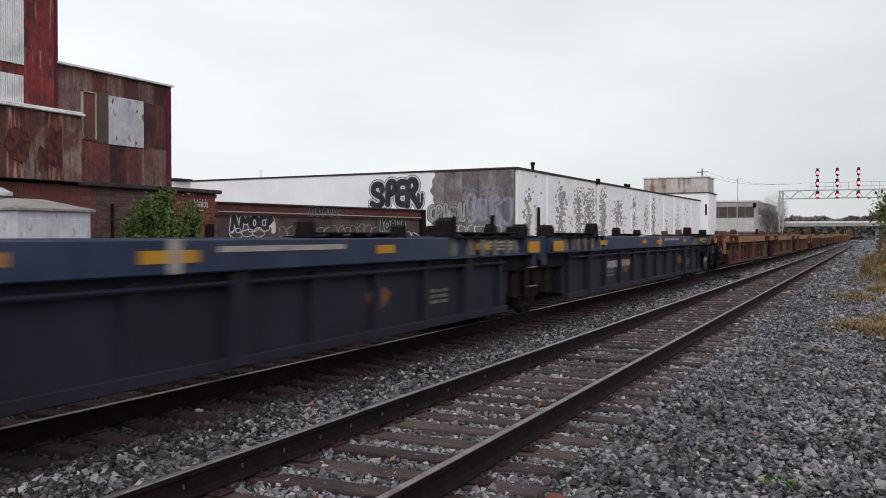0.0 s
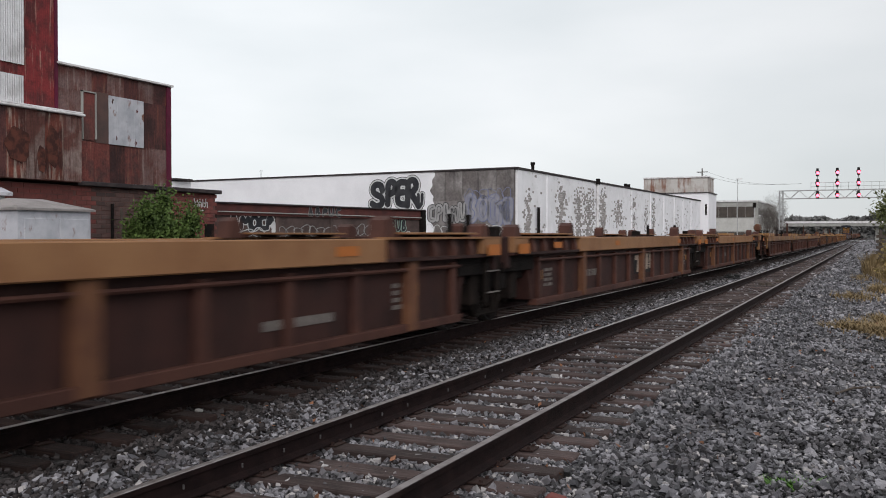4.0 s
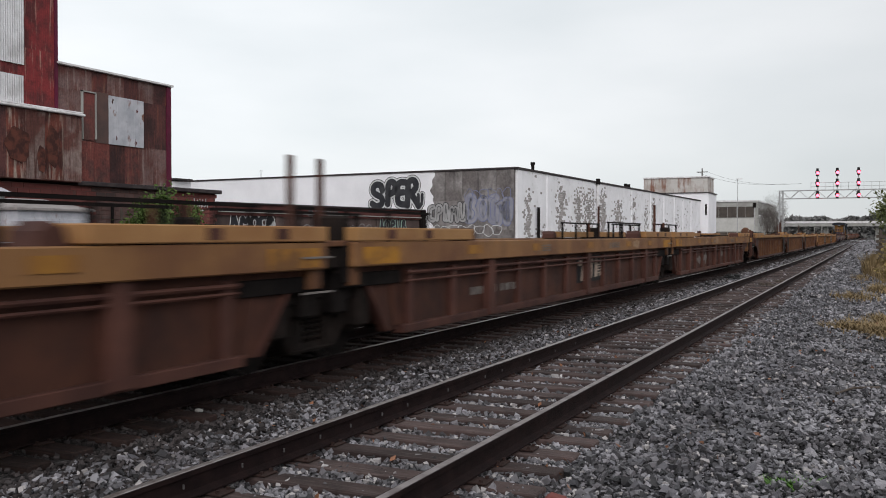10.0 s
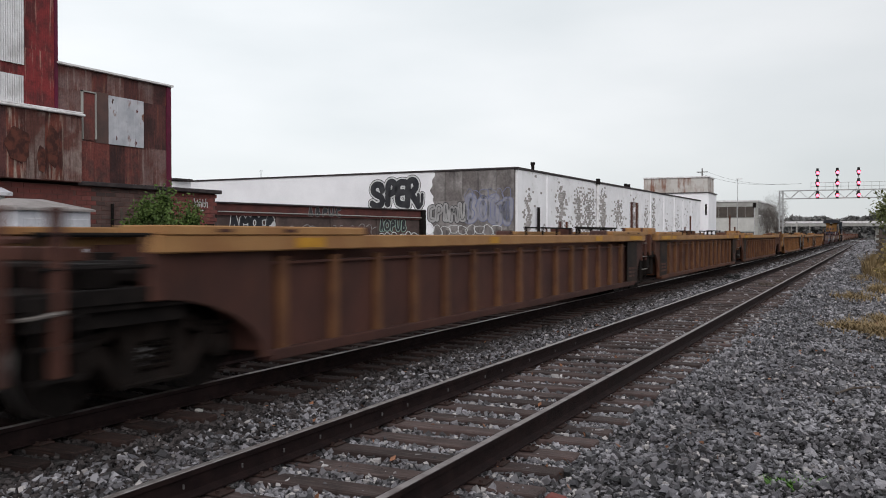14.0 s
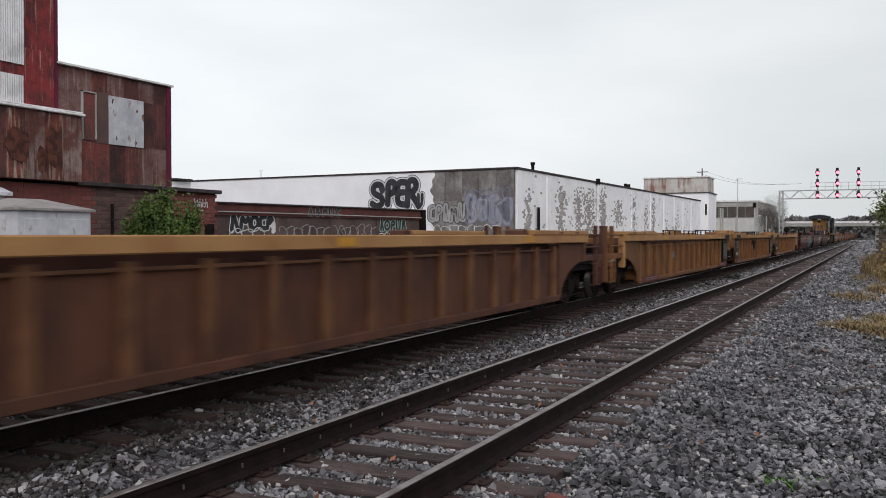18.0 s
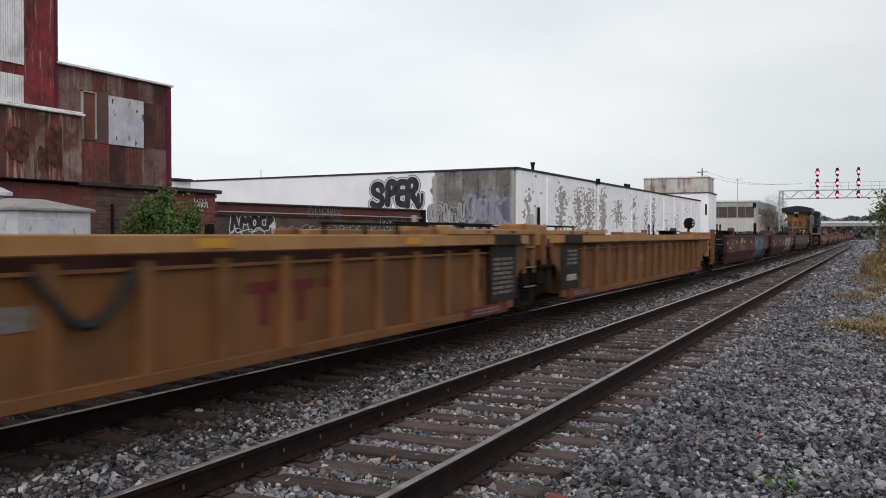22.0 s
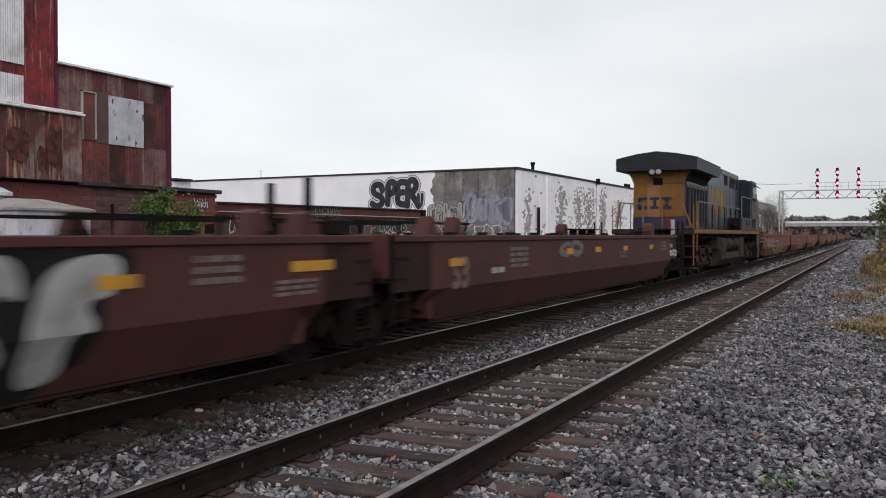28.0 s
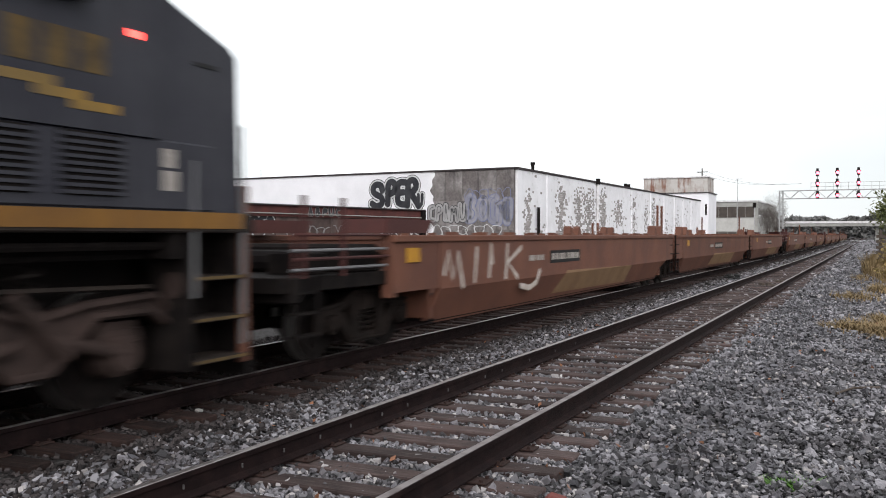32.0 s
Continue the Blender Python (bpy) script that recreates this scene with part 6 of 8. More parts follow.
                    for k, tall in ((0.45, 0.24), (3.72, 0.31)):
                        y = b - out * k
                        part("chord_lug", Geo().prism([(y - 0.17, zt - 0.002), (y + 0.17, zt - 0.002), (y + 0.13, zt + 0.7 * tall), (y + 0.03, zt + tall), (y - 0.11, zt + 0.8 * tall)], 0, *bx(1.16, 1.42)), POST_BROWN if style == "brown" else GRIME, car, "rusty lug standing on the chord")
                else:
                    top = zt + (0.185 if style == "gold" else 0.09)
                    low = zt + 0.012 if style == "gold" else zt - 0.004
                    part("cap_plate", Geo().box(*bx(0.98, 1.535), pl[0] + 0.04, pl[1], low, top, 0.012), st["cap"], car, "raised plate on the chord end")
                    for k in (0.9, 2.0):
                        y = b - out * k
                        part("pad", Geo().box(*bx(1.535, 1.541), y - 0.11, y + 0.11, low + 0.03, top - 0.03), POST_BROWN, car, "dark worn pad")
                    y, tall = inner - out * 0.2, 0.2 if style == "gold" else 0.11
                    part("chord_lug", Geo().prism([(y - 0.15, zt - 0.002), (y + 0.15, zt - 0.002), (y + 0.12, zt + 0.7 * tall), (y - 0.02, zt + tall), (y - 0.12, zt + 0.6 * tall)], 0, *bx(1.05, 1.42)), POST_BROWN if style == "gold" else st["end"], car, "rusty lug standing on the chord")
    for s in (-1, 1):
        part("floor_ledge", Geo().box(*sorted((s * 0.85, s * 1.28)), w0, w1, 0.30, 0.36), GRIME, car, "ledge along the open well floor")
    for i in range(6):
        y = w0 + 0.3 + (w1 - w0 - 0.6) * i / 5
        part("cross_bearer", Geo().box(-0.85, 0.85, y - 0.22, y + 0.22, 0.29, 0.37), GRIME, car, "cross bearer of the open well floor")
    for y, d in ((w0, 1), (w1, -1)):
        part("bulkhead", Geo().prism([(y, 0.36), (y - d * 0.25, 1.35), (y - d * 0.33, 1.35), (y - d * 0.1, 0.36)], 0, -1.35, 1.35), st["side"], car)
    for k, (e, sgn, w, c) in enumerate(((ends[0], -1, w0, c0), (ends[1], 1, w1, c1))):
        edge = sgn * half
        lo, hi = sorted((w, edge - sgn * (0.3 if e == "c" else 0.22)))
        part("end_platform", Geo().box(-1.38, 1.38, lo, hi, 0.94, 1.12, 0.01), GRIME, car, "dark end platform")
        if e == "j":
            part("end_beam", Geo().box(-1.42, 1.42, *sorted((edge - sgn * 0.22, edge - sgn * 0.42)), 1.0, zt + 0.02, 0.02), GRIME if style == "gold" else st["end"], car)
            if style in ("ribbed", "yellow"):
                part("end_block", Geo().box(0.92, 1.46, *sorted((edge - sgn * 0.25, edge - sgn * 0.75)), zt, zt + 0.2, 0.02), st["chord"], car)
            g = Geo().box(-0.3, 0.3, edge - 0.24, edge + 0.24, 0.55, 0.95, 0.03)
            part("joint_casting", g, TRUCKMAT, car)
            if style in ("gold", "ribbed", "yellow", "maroon"):
                high = 1.93 if style == "gold" else 1.77
                for x in (-0.8, 0.55):
                    g = Geo().box(x - 0.03, x + 0.03, *sorted((edge - sgn * 0.35, edge - sgn * 4.3)), high, high + 0.04)
                    for k in (0.5, 1.7, 2.9, 4.2):
                        g.box(x - 0.025, x + 0.025, edge - sgn * k - 0.025, edge - sgn * k + 0.025, 1.1 if k < 1.7 else 1.3, high)
                    part("walkway_rail", g, GRIME, car, "dark rail over the end walkway")
                part("walkway", Geo().box(-0.85, 0.6, *sorted((edge - sgn * 1.6, edge - sgn * 4.3)), 1.30, 1.34), GRIME, car, "dark grating walkway at the end of the well")
            if style in ("gold", "ribbed", "yellow", "faded"):
                for x, z in ((1.0, 2.83 if style == "yellow" else 2.55), (-1.15, 2.0)):
                    part("stanchion", Geo().box(x - 0.035, x + 0.035, edge - sgn * 0.32 - 0.04, edge - sgn * 0.32 + 0.04, 1.4, z, 0.008), CONC_LIGHT if style == "yellow" else st["side"], car, "upright guide post")
            else:
                part("stanchion", Geo().box(0.9, 1.2, edge - sgn * 0.4 - 0.12, edge - sgn * 0.4 + 0.12, zt, zt + 0.2, 0.02), GRIME, car)
                part("stanchion", Geo().box(0.55, 0.63, edge - sgn * 0.4 - 0.04, edge - sgn * 0.4 + 0.04, zt - 0.1, zt + (0.75 if smooth else 0.42)), GRIME, car)
            if not smooth:
                bright = style in ("ribbed", "yellow")
                for s in (-1, 1):
                    y = edge - sgn * (0.3 if bright else 0.2)
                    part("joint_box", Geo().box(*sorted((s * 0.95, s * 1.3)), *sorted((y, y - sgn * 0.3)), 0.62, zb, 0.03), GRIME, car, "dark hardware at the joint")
                    part("joint_skirt", Geo().box(*sorted((s * 0.7, s * 1.22)), *sorted((y - sgn * 0.1, y - sgn * 1.5)), 0.78, 1.06, 0.02), GRIME, car, "near-black underside at the joint")
                    part("hanger", Geo().box(*sorted((s * 1.05, s * 1.3)), *sorted((y - sgn * 0.55, y - sgn * 0.85)), 0.42, 1.0, 0.03), TRUCKMAT, car)
                    if sgn < 0:
                        continue
                    top = 1.8 if bright else zb + 0.02
                    if style == "gold":
                        for z in (0.93, 1.33):
                            part("grab_iron", Geo().box(*sorted((s * 1.52, s * 1.55)), *sorted((edge - sgn * 0.25, edge - sgn * 0.85)), z, z + 0.022), RUNG, car, "bare worn grab iron")
                        if ends == "cj" or sgn > 0:
                            part("joint_block", Geo().box(*sorted((s * 0.9, s * 1.36)), *sorted((edge - sgn * 0.2, edge + sgn * 0.42)), 1.18, 1.46, 0.03), TRUCKMAT, car, "sooty block between the ends of the chords")
                            part("joint_cap", Geo().box(*sorted((s * 1.0, s * 1.42)), *sorted((edge - sgn * 0.22, edge + sgn * 0.3)), 1.46, 1.53, 0.01), POST_TAN, car)
                            part("joint_post", Geo().box(*sorted((s * 1.05, s * 1.34)), *sorted((edge + sgn * 0.2, edge + sgn * 0.46)), 1.1, 1.84, 0.03), TRUCKMAT, car, "dark post between the cap plates")
                    else:
                        top = 1.8 if bright else zb + 0.02
                        for yy in (y, y - sgn * 0.52):
                            lad = part("ladder_rail", Geo().box(*sorted((s * 1.38, s * 1.43)), yy - 0.035, yy + 0.035, 0.88 if bright else 0.45, top), st["post"] if bright else TRUCKMAT, car)
                        for z in (0.62, 0.98, 1.36)[:3 if bright else 2]:
                            part("rung", Geo().box(*sorted((s * 1.40, s * 1.45)), *sorted((y, y - sgn * 0.52)), z, z + 0.02), RUNG, lad, "bare worn rung")
                    if bright:
                        part("joint_hood", Geo().box(*sorted((s * 0.8, s * 1.36)), *sorted((edge - sgn * 0.14, edge - sgn * 0.66)), 1.38, 1.80, 0.03), st["chord"] if style == "yellow" else POST_RIB, car, "boxed hood at the joint")
            if smooth:
                for s in (-1, 1):
                    g = Geo()
                    y = edge - sgn * 0.3
                    for yy in (y, y - sgn * 0.42):
                        g.box(*sorted((s * 1.44, s * 1.48)), yy - 0.02, yy + 0.02, 0.38, zt)
                    for z in (0.42, 0.7, 0.98, 1.26):
                        g.box(*sorted((s * 1.45, s * 1.50)), *sorted((y, y - sgn * 0.42)), z, z + 0.03)
                    part("ladder", g, GRIME, car, "dark side ladder")
                    for k in (1.6, 2.5):
                        part("chord_bracket", Geo().prism([(edge - sgn * (k - 0.2), zt), (edge - sgn * (k + 0.2), zt), (edge - sgn * (k + 0.12), zt + 0.24), (edge - sgn * k, zt + 0.28)], 0, *sorted((s * 1.2, s * 1.42))), st["end"] if style == "faded" else MAROON, car, "lug on the chord")
        else:
            y = edge - sgn * 0.45
            part("end_sill", Geo().box(-1.45, 1.45, *sorted((y, y - sgn * 0.18)), 0.82, 1.12, 0.02), st["end"] if not smooth else GRIME, car)
            part("coupler", Geo().box(-0.13, 0.13, *sorted((y, edge - sgn * 0.05)), 0.72, 0.98, 0.03).box(-0.17, 0.2, *sorted((edge - sgn * 0.2, edge + sgn * 0.02)), 0.68, 1.02, 0.04), TRUCKMAT, car)
            hose = [(0.35, y, 0.8), (0.35, edge - sgn * 0.2, 0.5), (0.3, edge, 0.42)]
            part("air_hose", Geo().path(hose, 0.025), BLACKRUB, car)
            if not smooth:
                paint = {"blue": GRIME, "brown": POST_TAN, "gold": GRIME}.get(style, st["post"])
                part("crossover_rail", Geo().path([(-1.34, y - sgn * 0.1, 1.1), (-1.34, y - sgn * 0.1, 1.56), (1.34, y - sgn * 0.1, 1.56), (1.34, y - sgn * 0.1, 1.1)], 0.03), paint, car, "rail across the end platform")
                part("crossover_beam", Geo().box(-1.3, 1.3, *sorted((y - sgn * 0.55, y - sgn * 0.72)), 1.38, 1.5, 0.01), paint, car, "beam across the end platform")
                part("release_rod", Geo().path([(1.45, y - sgn * 0.3, 0.98), (1.45, y + sgn * 0.06, 0.95), (0.3, y + sgn * 0.12, 0.92)], 0.018), RUNG, car, "bare uncoupling rod")
                part("brake_rigging", Geo().box(-0.9, 1.1, *sorted((y - sgn * 0.9, y - sgn * 1.25)), 1.1, 1.34, 0.03).cyl((-1.0, y - sgn * 1.6, 1.24), (1.1, y - sgn * 1.6, 1.24), 0.12, 10), GRIME, car, "black brake gear on the end platform")
                part("apron", Geo().box(-1.3, 1.3, *sorted((y - sgn * 0.2, y - sgn * 1.9)), 0.80, 0.94), GRIME, car, "near-black underside of the end platform")
            for s in (-1, 1):
                g = Geo()
                x = s * 1.42
                for yy in (y - sgn * 0.05, c - sgn * 0.05):
                    g.cyl((x, yy, 1.0), (x, yy, 1.62), 0.022, 6)
                for z in (1.32, 1.6):
                    g.cyl((x, y - sgn * 0.05, z), (x, c, z), 0.022, 6)
                part("handrail", g, {"faded": MAROON, "maroon": GRIME}.get(style, st["side"]), car)
                g = Geo()
                for z in (0.42, 0.68, 0.92):
                    g.box(*sorted((x, x - s * 0.12)), *sorted((y - sgn * 0.1, y - sgn * 0.55)), z, z + 0.03)
                for yy in (y - sgn * 0.1, y - sgn * 0.55):
                    g.cyl((x, yy, 0.4), (x, yy, 1.1), 0.02, 5)
                part("sill_step", g, GRIME if smooth else st["side"], car, "step ladder below the end sill")
                if style in ("yellow", "ribbed"):
                    for yy in (edge - sgn * 0.75, edge - sgn * 0.2):
                        part("end_upright", Geo().box(*sorted((s * 1.34, s * 1.44)), yy - 0.05, yy + 0.05, 0.45, 1.82, 0.01), POST_BROWN if style == "ribbed" else st["side"], car, "tall flat upright on the end")
                    part("end_step_beam", Geo().box(*sorted((s * 1.36, s * 1.42)), *sorted((c, edge - sgn * 0.15)), 1.0, 1.14, 0.01), st["side"], car)
                if smooth and s > 0:
                    part("brake_gear", Geo().box(-1.2, 1.3, *sorted((c + sgn * 0.05, c + sgn * 0.75)), 1.1, 1.48, 0.04).cyl((-0.8, c + sgn * 1.0, 1.25), (0.9, c + sgn * 1.0, 1.25), 0.16, 12).box(0.6, 1.2, *sorted((c + sgn * 1.15, c + sgn * 1.6)), 1.1, 1.4, 0.03), GRIME, car, "black brake gear on the end platform")
                    part("grab_rail", Geo().path([(1.43, c + sgn * 0.1, 1.42), (1.43, y, 1.42)], 0.02).path([(1.43, c + sgn * 0.1, 1.2), (1.43, y, 1.2)], 0.02), HANDRAIL, car, "grey grab rail")
                if smooth:
                    for yy in (y - sgn * 0.25, y - sgn * 1.1):
                        part("platform_post", Geo().cyl((x, yy, 1.1), (x, yy, 2.05), 0.035, 6), GRIME if style == "maroon" else MAROON, car, "upright on the end platform")
                    if style == "maroon":
                        part("top_rail", Geo().box(*sorted((s * 1.0, s * 1.42)), *sorted((c, c - sgn * 3.3)), zt + 0.16, zt + 0.20), GRIME, car, "thin dark plate carried over the chord")
                        for k in (0.3, 1.3, 2.3):
                            part("plate_stub", Geo().box(*sorted((s * 1.15, s * 1.38)), *sorted((c - sgn * k, c - sgn * (k + 0.1))), zt - 0.01, zt + 0.161), GRIME, car)
                        part("chord_lug", Geo().prism([(c - sgn * 3.3 + 0.24 * math.cos(q), zt + 0.12 + 0.22 * math.sin(q)) for q in [math.pi * n / 6 for n in range(12)]], 0, *sorted((s * 1.2, s * 1.46))), MAROON, car, "rounded lug on the chord")
                    else:
                        part("top_plate", Geo().prism([(c + sgn * 0.1, zt + 0.03), (c - sgn * 1.2, zt + 0.03), (c - sgn * 1.35, zt + 0.22), (c - sgn * -0.05, zt + 0.22)], 0, *sorted((s * 0.7, s * 1.42))), MAROON, car, "raised plate on the chord end")
                part("end_post", Geo().box(*sorted((s * 1.3, s * 1.46)), *sorted((c, c - sgn * 0.16)), 1.0 if style == "ribbed" else 0.75, zt, 0.012), {"blue": BLUE_DARK, "ribbed": POST_RIB, "maroon": GRIME}.get(style, st["chord"]), car)
            part("brake_cylinder", Geo().cyl((-0.4, w - sgn * -0.3, 1.22), (0.5, w - sgn * -0.3, 1.22), 0.14, 10).box(-0.9, -0.5, *sorted((w + sgn * 0.3, w + sgn * 0.7)), 1.12, 1.4), GRIME, car)
    # trucks: one under each coupler end; the shared one belongs to the unit on its -y side
    if ends == "cj":
        build_truck(car, -half + (2.7 if style == "faded" else 2.15))
    if ends == "jj":
        build_truck(car, -half)
        build_truck(car, half)
    return car, length


def ring(r, t, at, n=20):
    g = Geo()
    c = Vector(at)
    pts = [tuple(c + Vector((r * math.cos(2 * math.pi * i / n), 0, r * math.sin(2 * math.pi * i / n)))) for i in range(n + 1)]
    g.path(pts, t, 5)
    for i in range(4):
        a = math.pi * i / 2
        g.cyl(tuple(c), tuple(c + Vector((r * math.cos(a), 0, r * math.sin(a)))), t * 0.7, 5)
    g.cyl(tuple(c - Vector((0, 0.04, 0))), tuple(c + Vector((0, 0.04, 0))), 0.06, 8)
    return g


def hand_brake(car, material, x, dy=0.0, dz=0.0):
    """A brake stand on the coupler end of a turned unit."""
    y = -UNIT_END / 2 + 0.95 + dy
    g = Geo().cyl((x, y, 1.1), (x, y, 2.0 + dz), 0.05, 8).box(x - 0.15, x + 0.15, y - 0.13, y + 0.13, 1.72 + dz, 2.1 + dz, 0.05)
    hb = part("hand_brake", g, material, car, "hand brake stand")
    part("brake_wheel", ring(0.2, 0.03, (x, y - 0.18, 1.92 + dz)), material, hb, "spoked brake wheel")


PLACED = set()
TRAIN = []   # thing, place of its origin along the track at the start, turned about?


def add_set(style, start):
    """Three coupled units; returns them from the leading one back."""
    a, _ = BUILT[style]["cj"]
    m, _ = BUILT[style]["jj"]
    out = []
    for k, (proto, y, turned) in enumerate(((a, start + UNIT_END / 2, False), (m, start + UNIT_END + UNIT_MID / 2, False), (a, start + UNIT_END + UNIT_MID + UNIT_END / 2, True))):
        if proto.name in PLACED:
            ob = copy_thing(proto, Matrix())
            for w in ob.children_recursive:
                if w.name.startswith("wheelset"):
                    ROLLING.append((w, WHEEL_R, ob))
        else:
            ob = proto
            PLACED.add(proto.name)
        if turned:
            # at the rear joint the ladders belong to the unit ahead
            for o in [o for o in ob.children_recursive if o.name.split(".")[0] in ("ladder_rail", "rung", "grab_iron", "joint_block", "joint_cap", "joint_post") and style in ("gold", "ribbed", "yellow", "brown", "blue")]:
                bpy.data.objects.remove(o)
        TRAIN.append((ob, y, turned))
        out.append(ob)
    return out


SET_LENGTH = 2 * UNIT_END + UNIT_MID
BUILT = {s: {e: build_unit(s, e) for e in ("cj", "jj")} for s in STYLES}
# the sets in the order in which they pass; place of each leading coupler
blue_set = add_set("blue", 38.3 - SET_LENGTH)
brown_set = add_set("brown", 39.25)
gold_set = add_set("gold", 103.3)
ribbed_set = add_set("ribbed", 166.5)
# the leading ribbed unit is sootier and browner than the two behind it
for ob in ribbed_set[0].children_recursive:
    if ob.type == "MESH" and ob.data.materials[0] in (YBROWN, POST_RIB):
        ob.data = ob.data.copy()
        if ob.data.materials[0] == YBROWN:
            ob.data.materials[0] = GRIME if ob.name.split(".")[0] in ("handrail", "sill_step", "end_step_beam", "end_sill") else BROWN_RIB
        elif ob.name.split(".")[0] != "post":
            ob.data.materials[0] = POST_BROWN
yellow_set = add_set("yellow", 229.75)
maroon_set = add_set("maroon", 292.9)
LOCO_START = 356.0
hand_brake(brown_set[2], POST_TAN, -1.2, -0.15, 0.1)
hand_brake(gold_set[2], POST_TAN, -1.2, 0.0, -0.15)
hand_brake(yellow_set[2], GRIME, -0.6, 0.45, 0.15)
faded_sets = [add_set("faded", 378.4 + i * (SET_LENGTH + 0.1)) for i in range(4)]


# ---- lettering, reflectors and spray paint on the cars ----
def mark(car, y0, y1, z0, z1, material, name="marking", side=1, x=1.525, label=""):
    part(name, Geo().box(*sorted((side * x, side * (x + 0.006))), min(y0, y1), max(y0, y1), z0, z1), material, car, label)


def text_bars(car, y0, y1, z0, z1, rows, material, side=1, x=1.525, seed=0):
    """Lettering too small to read: rows of short bars."""
    rng = random.Random(seed)
    g = Geo()
    h = (z1 - z0) / rows
    lo, hi = min(y0, y1), max(y0, y1)
    for r in range(rows):
        y = lo
        while y < hi - 0.03:
            w = min(rng.uniform(0.10, 0.34), hi - y)
            g.box(*sorted((side * x, side * (x + 0.005))), y, y + w, z0 + h * r + 0.22 * h, z0 + h * r + 0.82 * h)
            y += w + rng.uniform(0.04, 0.10)
    part("lettering", g, material, car, "small stencilled lettering")


def sprayed(car, y0, y1, z0, z1, n, r, material, side=1, x=1.505, seed=1, label="spray-painted graffiti"):
    g = Geo()
    loops_of_paint(g, random.Random(seed), n, min(y0, y1), max(y0, y1), z0, z1, r, side * x)
    for i, (a, b, c) in enumerate(g.v):
        g.v[i] = (side * (x + 0.004 + 0.03 * (side * a - x)), b, c)
    part("graffiti", g, material, car, label)


for i, car in enumerate(blue_set):
    sd = -1 if i == 2 else 1
    h = (UNIT_MID if i == 1 else UNIT_END) / 2
    for y, w in ((-6.9, 0.6), (-2.6, 0.5), (3.4, 0.45), (6.6, 0.5)):
        mark(car, y * sd, (y + w) * sd, 1.36, 1.47, DECAL_Y, "reflector", sd, label="yellow reflector")
    mark(car, -0.75 * sd, 0.0, 1.34, 1.46, DECAL_Y, "reflector", sd)
    mark(car, -0.25 * sd, -0.4 * sd, 1.24, 1.56, DECAL_W, "stripe", sd, x=1.532)
    mark(car, 0.3 * sd, 2.6 * sd, 1.43, 1.49, DECAL_W, "stripe", sd)
    text_bars(car, 7.1 * sd, 8.2 * sd, 1.33, 1.5, 3, DECAL_W, sd, seed=i)
    for e in (-1, 1):
        mark(car, e * (h - 0.42), e * (h - 1.05), 1.27, 1.48, DECAL_O if e < 0 else DECAL_Y, "end_reflector", sd, 1.565)
        for k in range(3):
            mark(car, e * (h - 2.0 - 0.55 * k), e * (h - 2.18 - 0.55 * k), 1.26, 1.52, DECAL_GREY, "bracket_edge", sd, 1.563)
        text_bars(car, e * 5.0, e * 5.9, 0.55, 0.8, 3, DECAL_GREY, sd, 1.338, i + 4)
        part("stain", Geo().prism([(e * (3.75 + 0.3 * math.cos(t) * (1 + 0.2 * math.sin(3 * t))), 0.76 + 0.15 * math.sin(t)) for t in [math.pi * k / 8 for k in range(16)]], 0, *sorted((sd * 1.336, sd * 1.34))), POST_TAN, car, "rounded tan stain")
    text_bars(car, -5.8 * sd, -3.3 * sd, 0.72, 1.0, 1, DECAL_W, sd, 1.338, 7 + i)
for i, car in enumerate(brown_set):
    sd = -1 if i == 2 else 1
    h = (UNIT_MID if i == 1 else UNIT_END) / 2
    for y, w in ((-7.4, 0.5), (-2.6, 0.4), (5.3, 0.5)):
        mark(car, y * sd, (y + w) * sd, 1.34, 1.46, DECAL_O, "reflector", sd, label="faded orange reflector")
    for e in (-1, 1):
        mark(car, e * (h - 0.45), e * (h - 1.0), 1.26, 1.44, DECAL_O, "end_reflector", sd, 1.565)
        text_bars(car, e * 7.0, e * 7.5, 0.55, 0.95, 4, DECAL_GREY, sd, 1.340, i)
        mark(car, e * 7.6, e * 7.78, 0.72, 0.9, DECAL_YF, "placard", sd, 1.340)
    text_bars(car, -4.6 * sd, -3.4 * sd, 0.6, 0.85, 1, DECAL_GREY, sd, 1.338, 7 + i)
    if i == 0:
        mark(car, 4.1, 5.5, 0.55, 0.66, DECAL_GREY, "panel", sd, 1.340)
for i, car in enumerate(gold_set):
    sd = -1 if i == 2 else 1
    h = (UNIT_MID if i == 1 else UNIT_END) / 2
    for y, w in ((-6.2, 0.55), (-3.2, 0.45), (0.4, 0.45), (3.9, 0.5), (6.4, 0.5)):
        mark(car, y * sd, (y + w) * sd, 1.30, 1.44, DECAL_YF, "reflector", sd, label="faded yellow reflector")
    for e in (-1, 1):
        mark(car, e * (h - 0.5), e * (h - 1.45), 1.23, 1.45, DECAL_GOLD, "end_reflector", sd, label="worn yellow painted patch")
        text_bars(car, e * 2.2, e * 3.2, 1.28, 1.42, 3, DECAL_GREY, sd, seed=i)
    text_bars(car, -5.7 * sd, -4.6 * sd, 0.57, 0.78, 1, DECAL_GREY, sd, 1.340, 3 + i)
    text_bars(car, -4.4 * sd, -3.3 * sd, 0.57, 0.78, 1, DECAL_GREY, sd, 1.340, 13 + i)
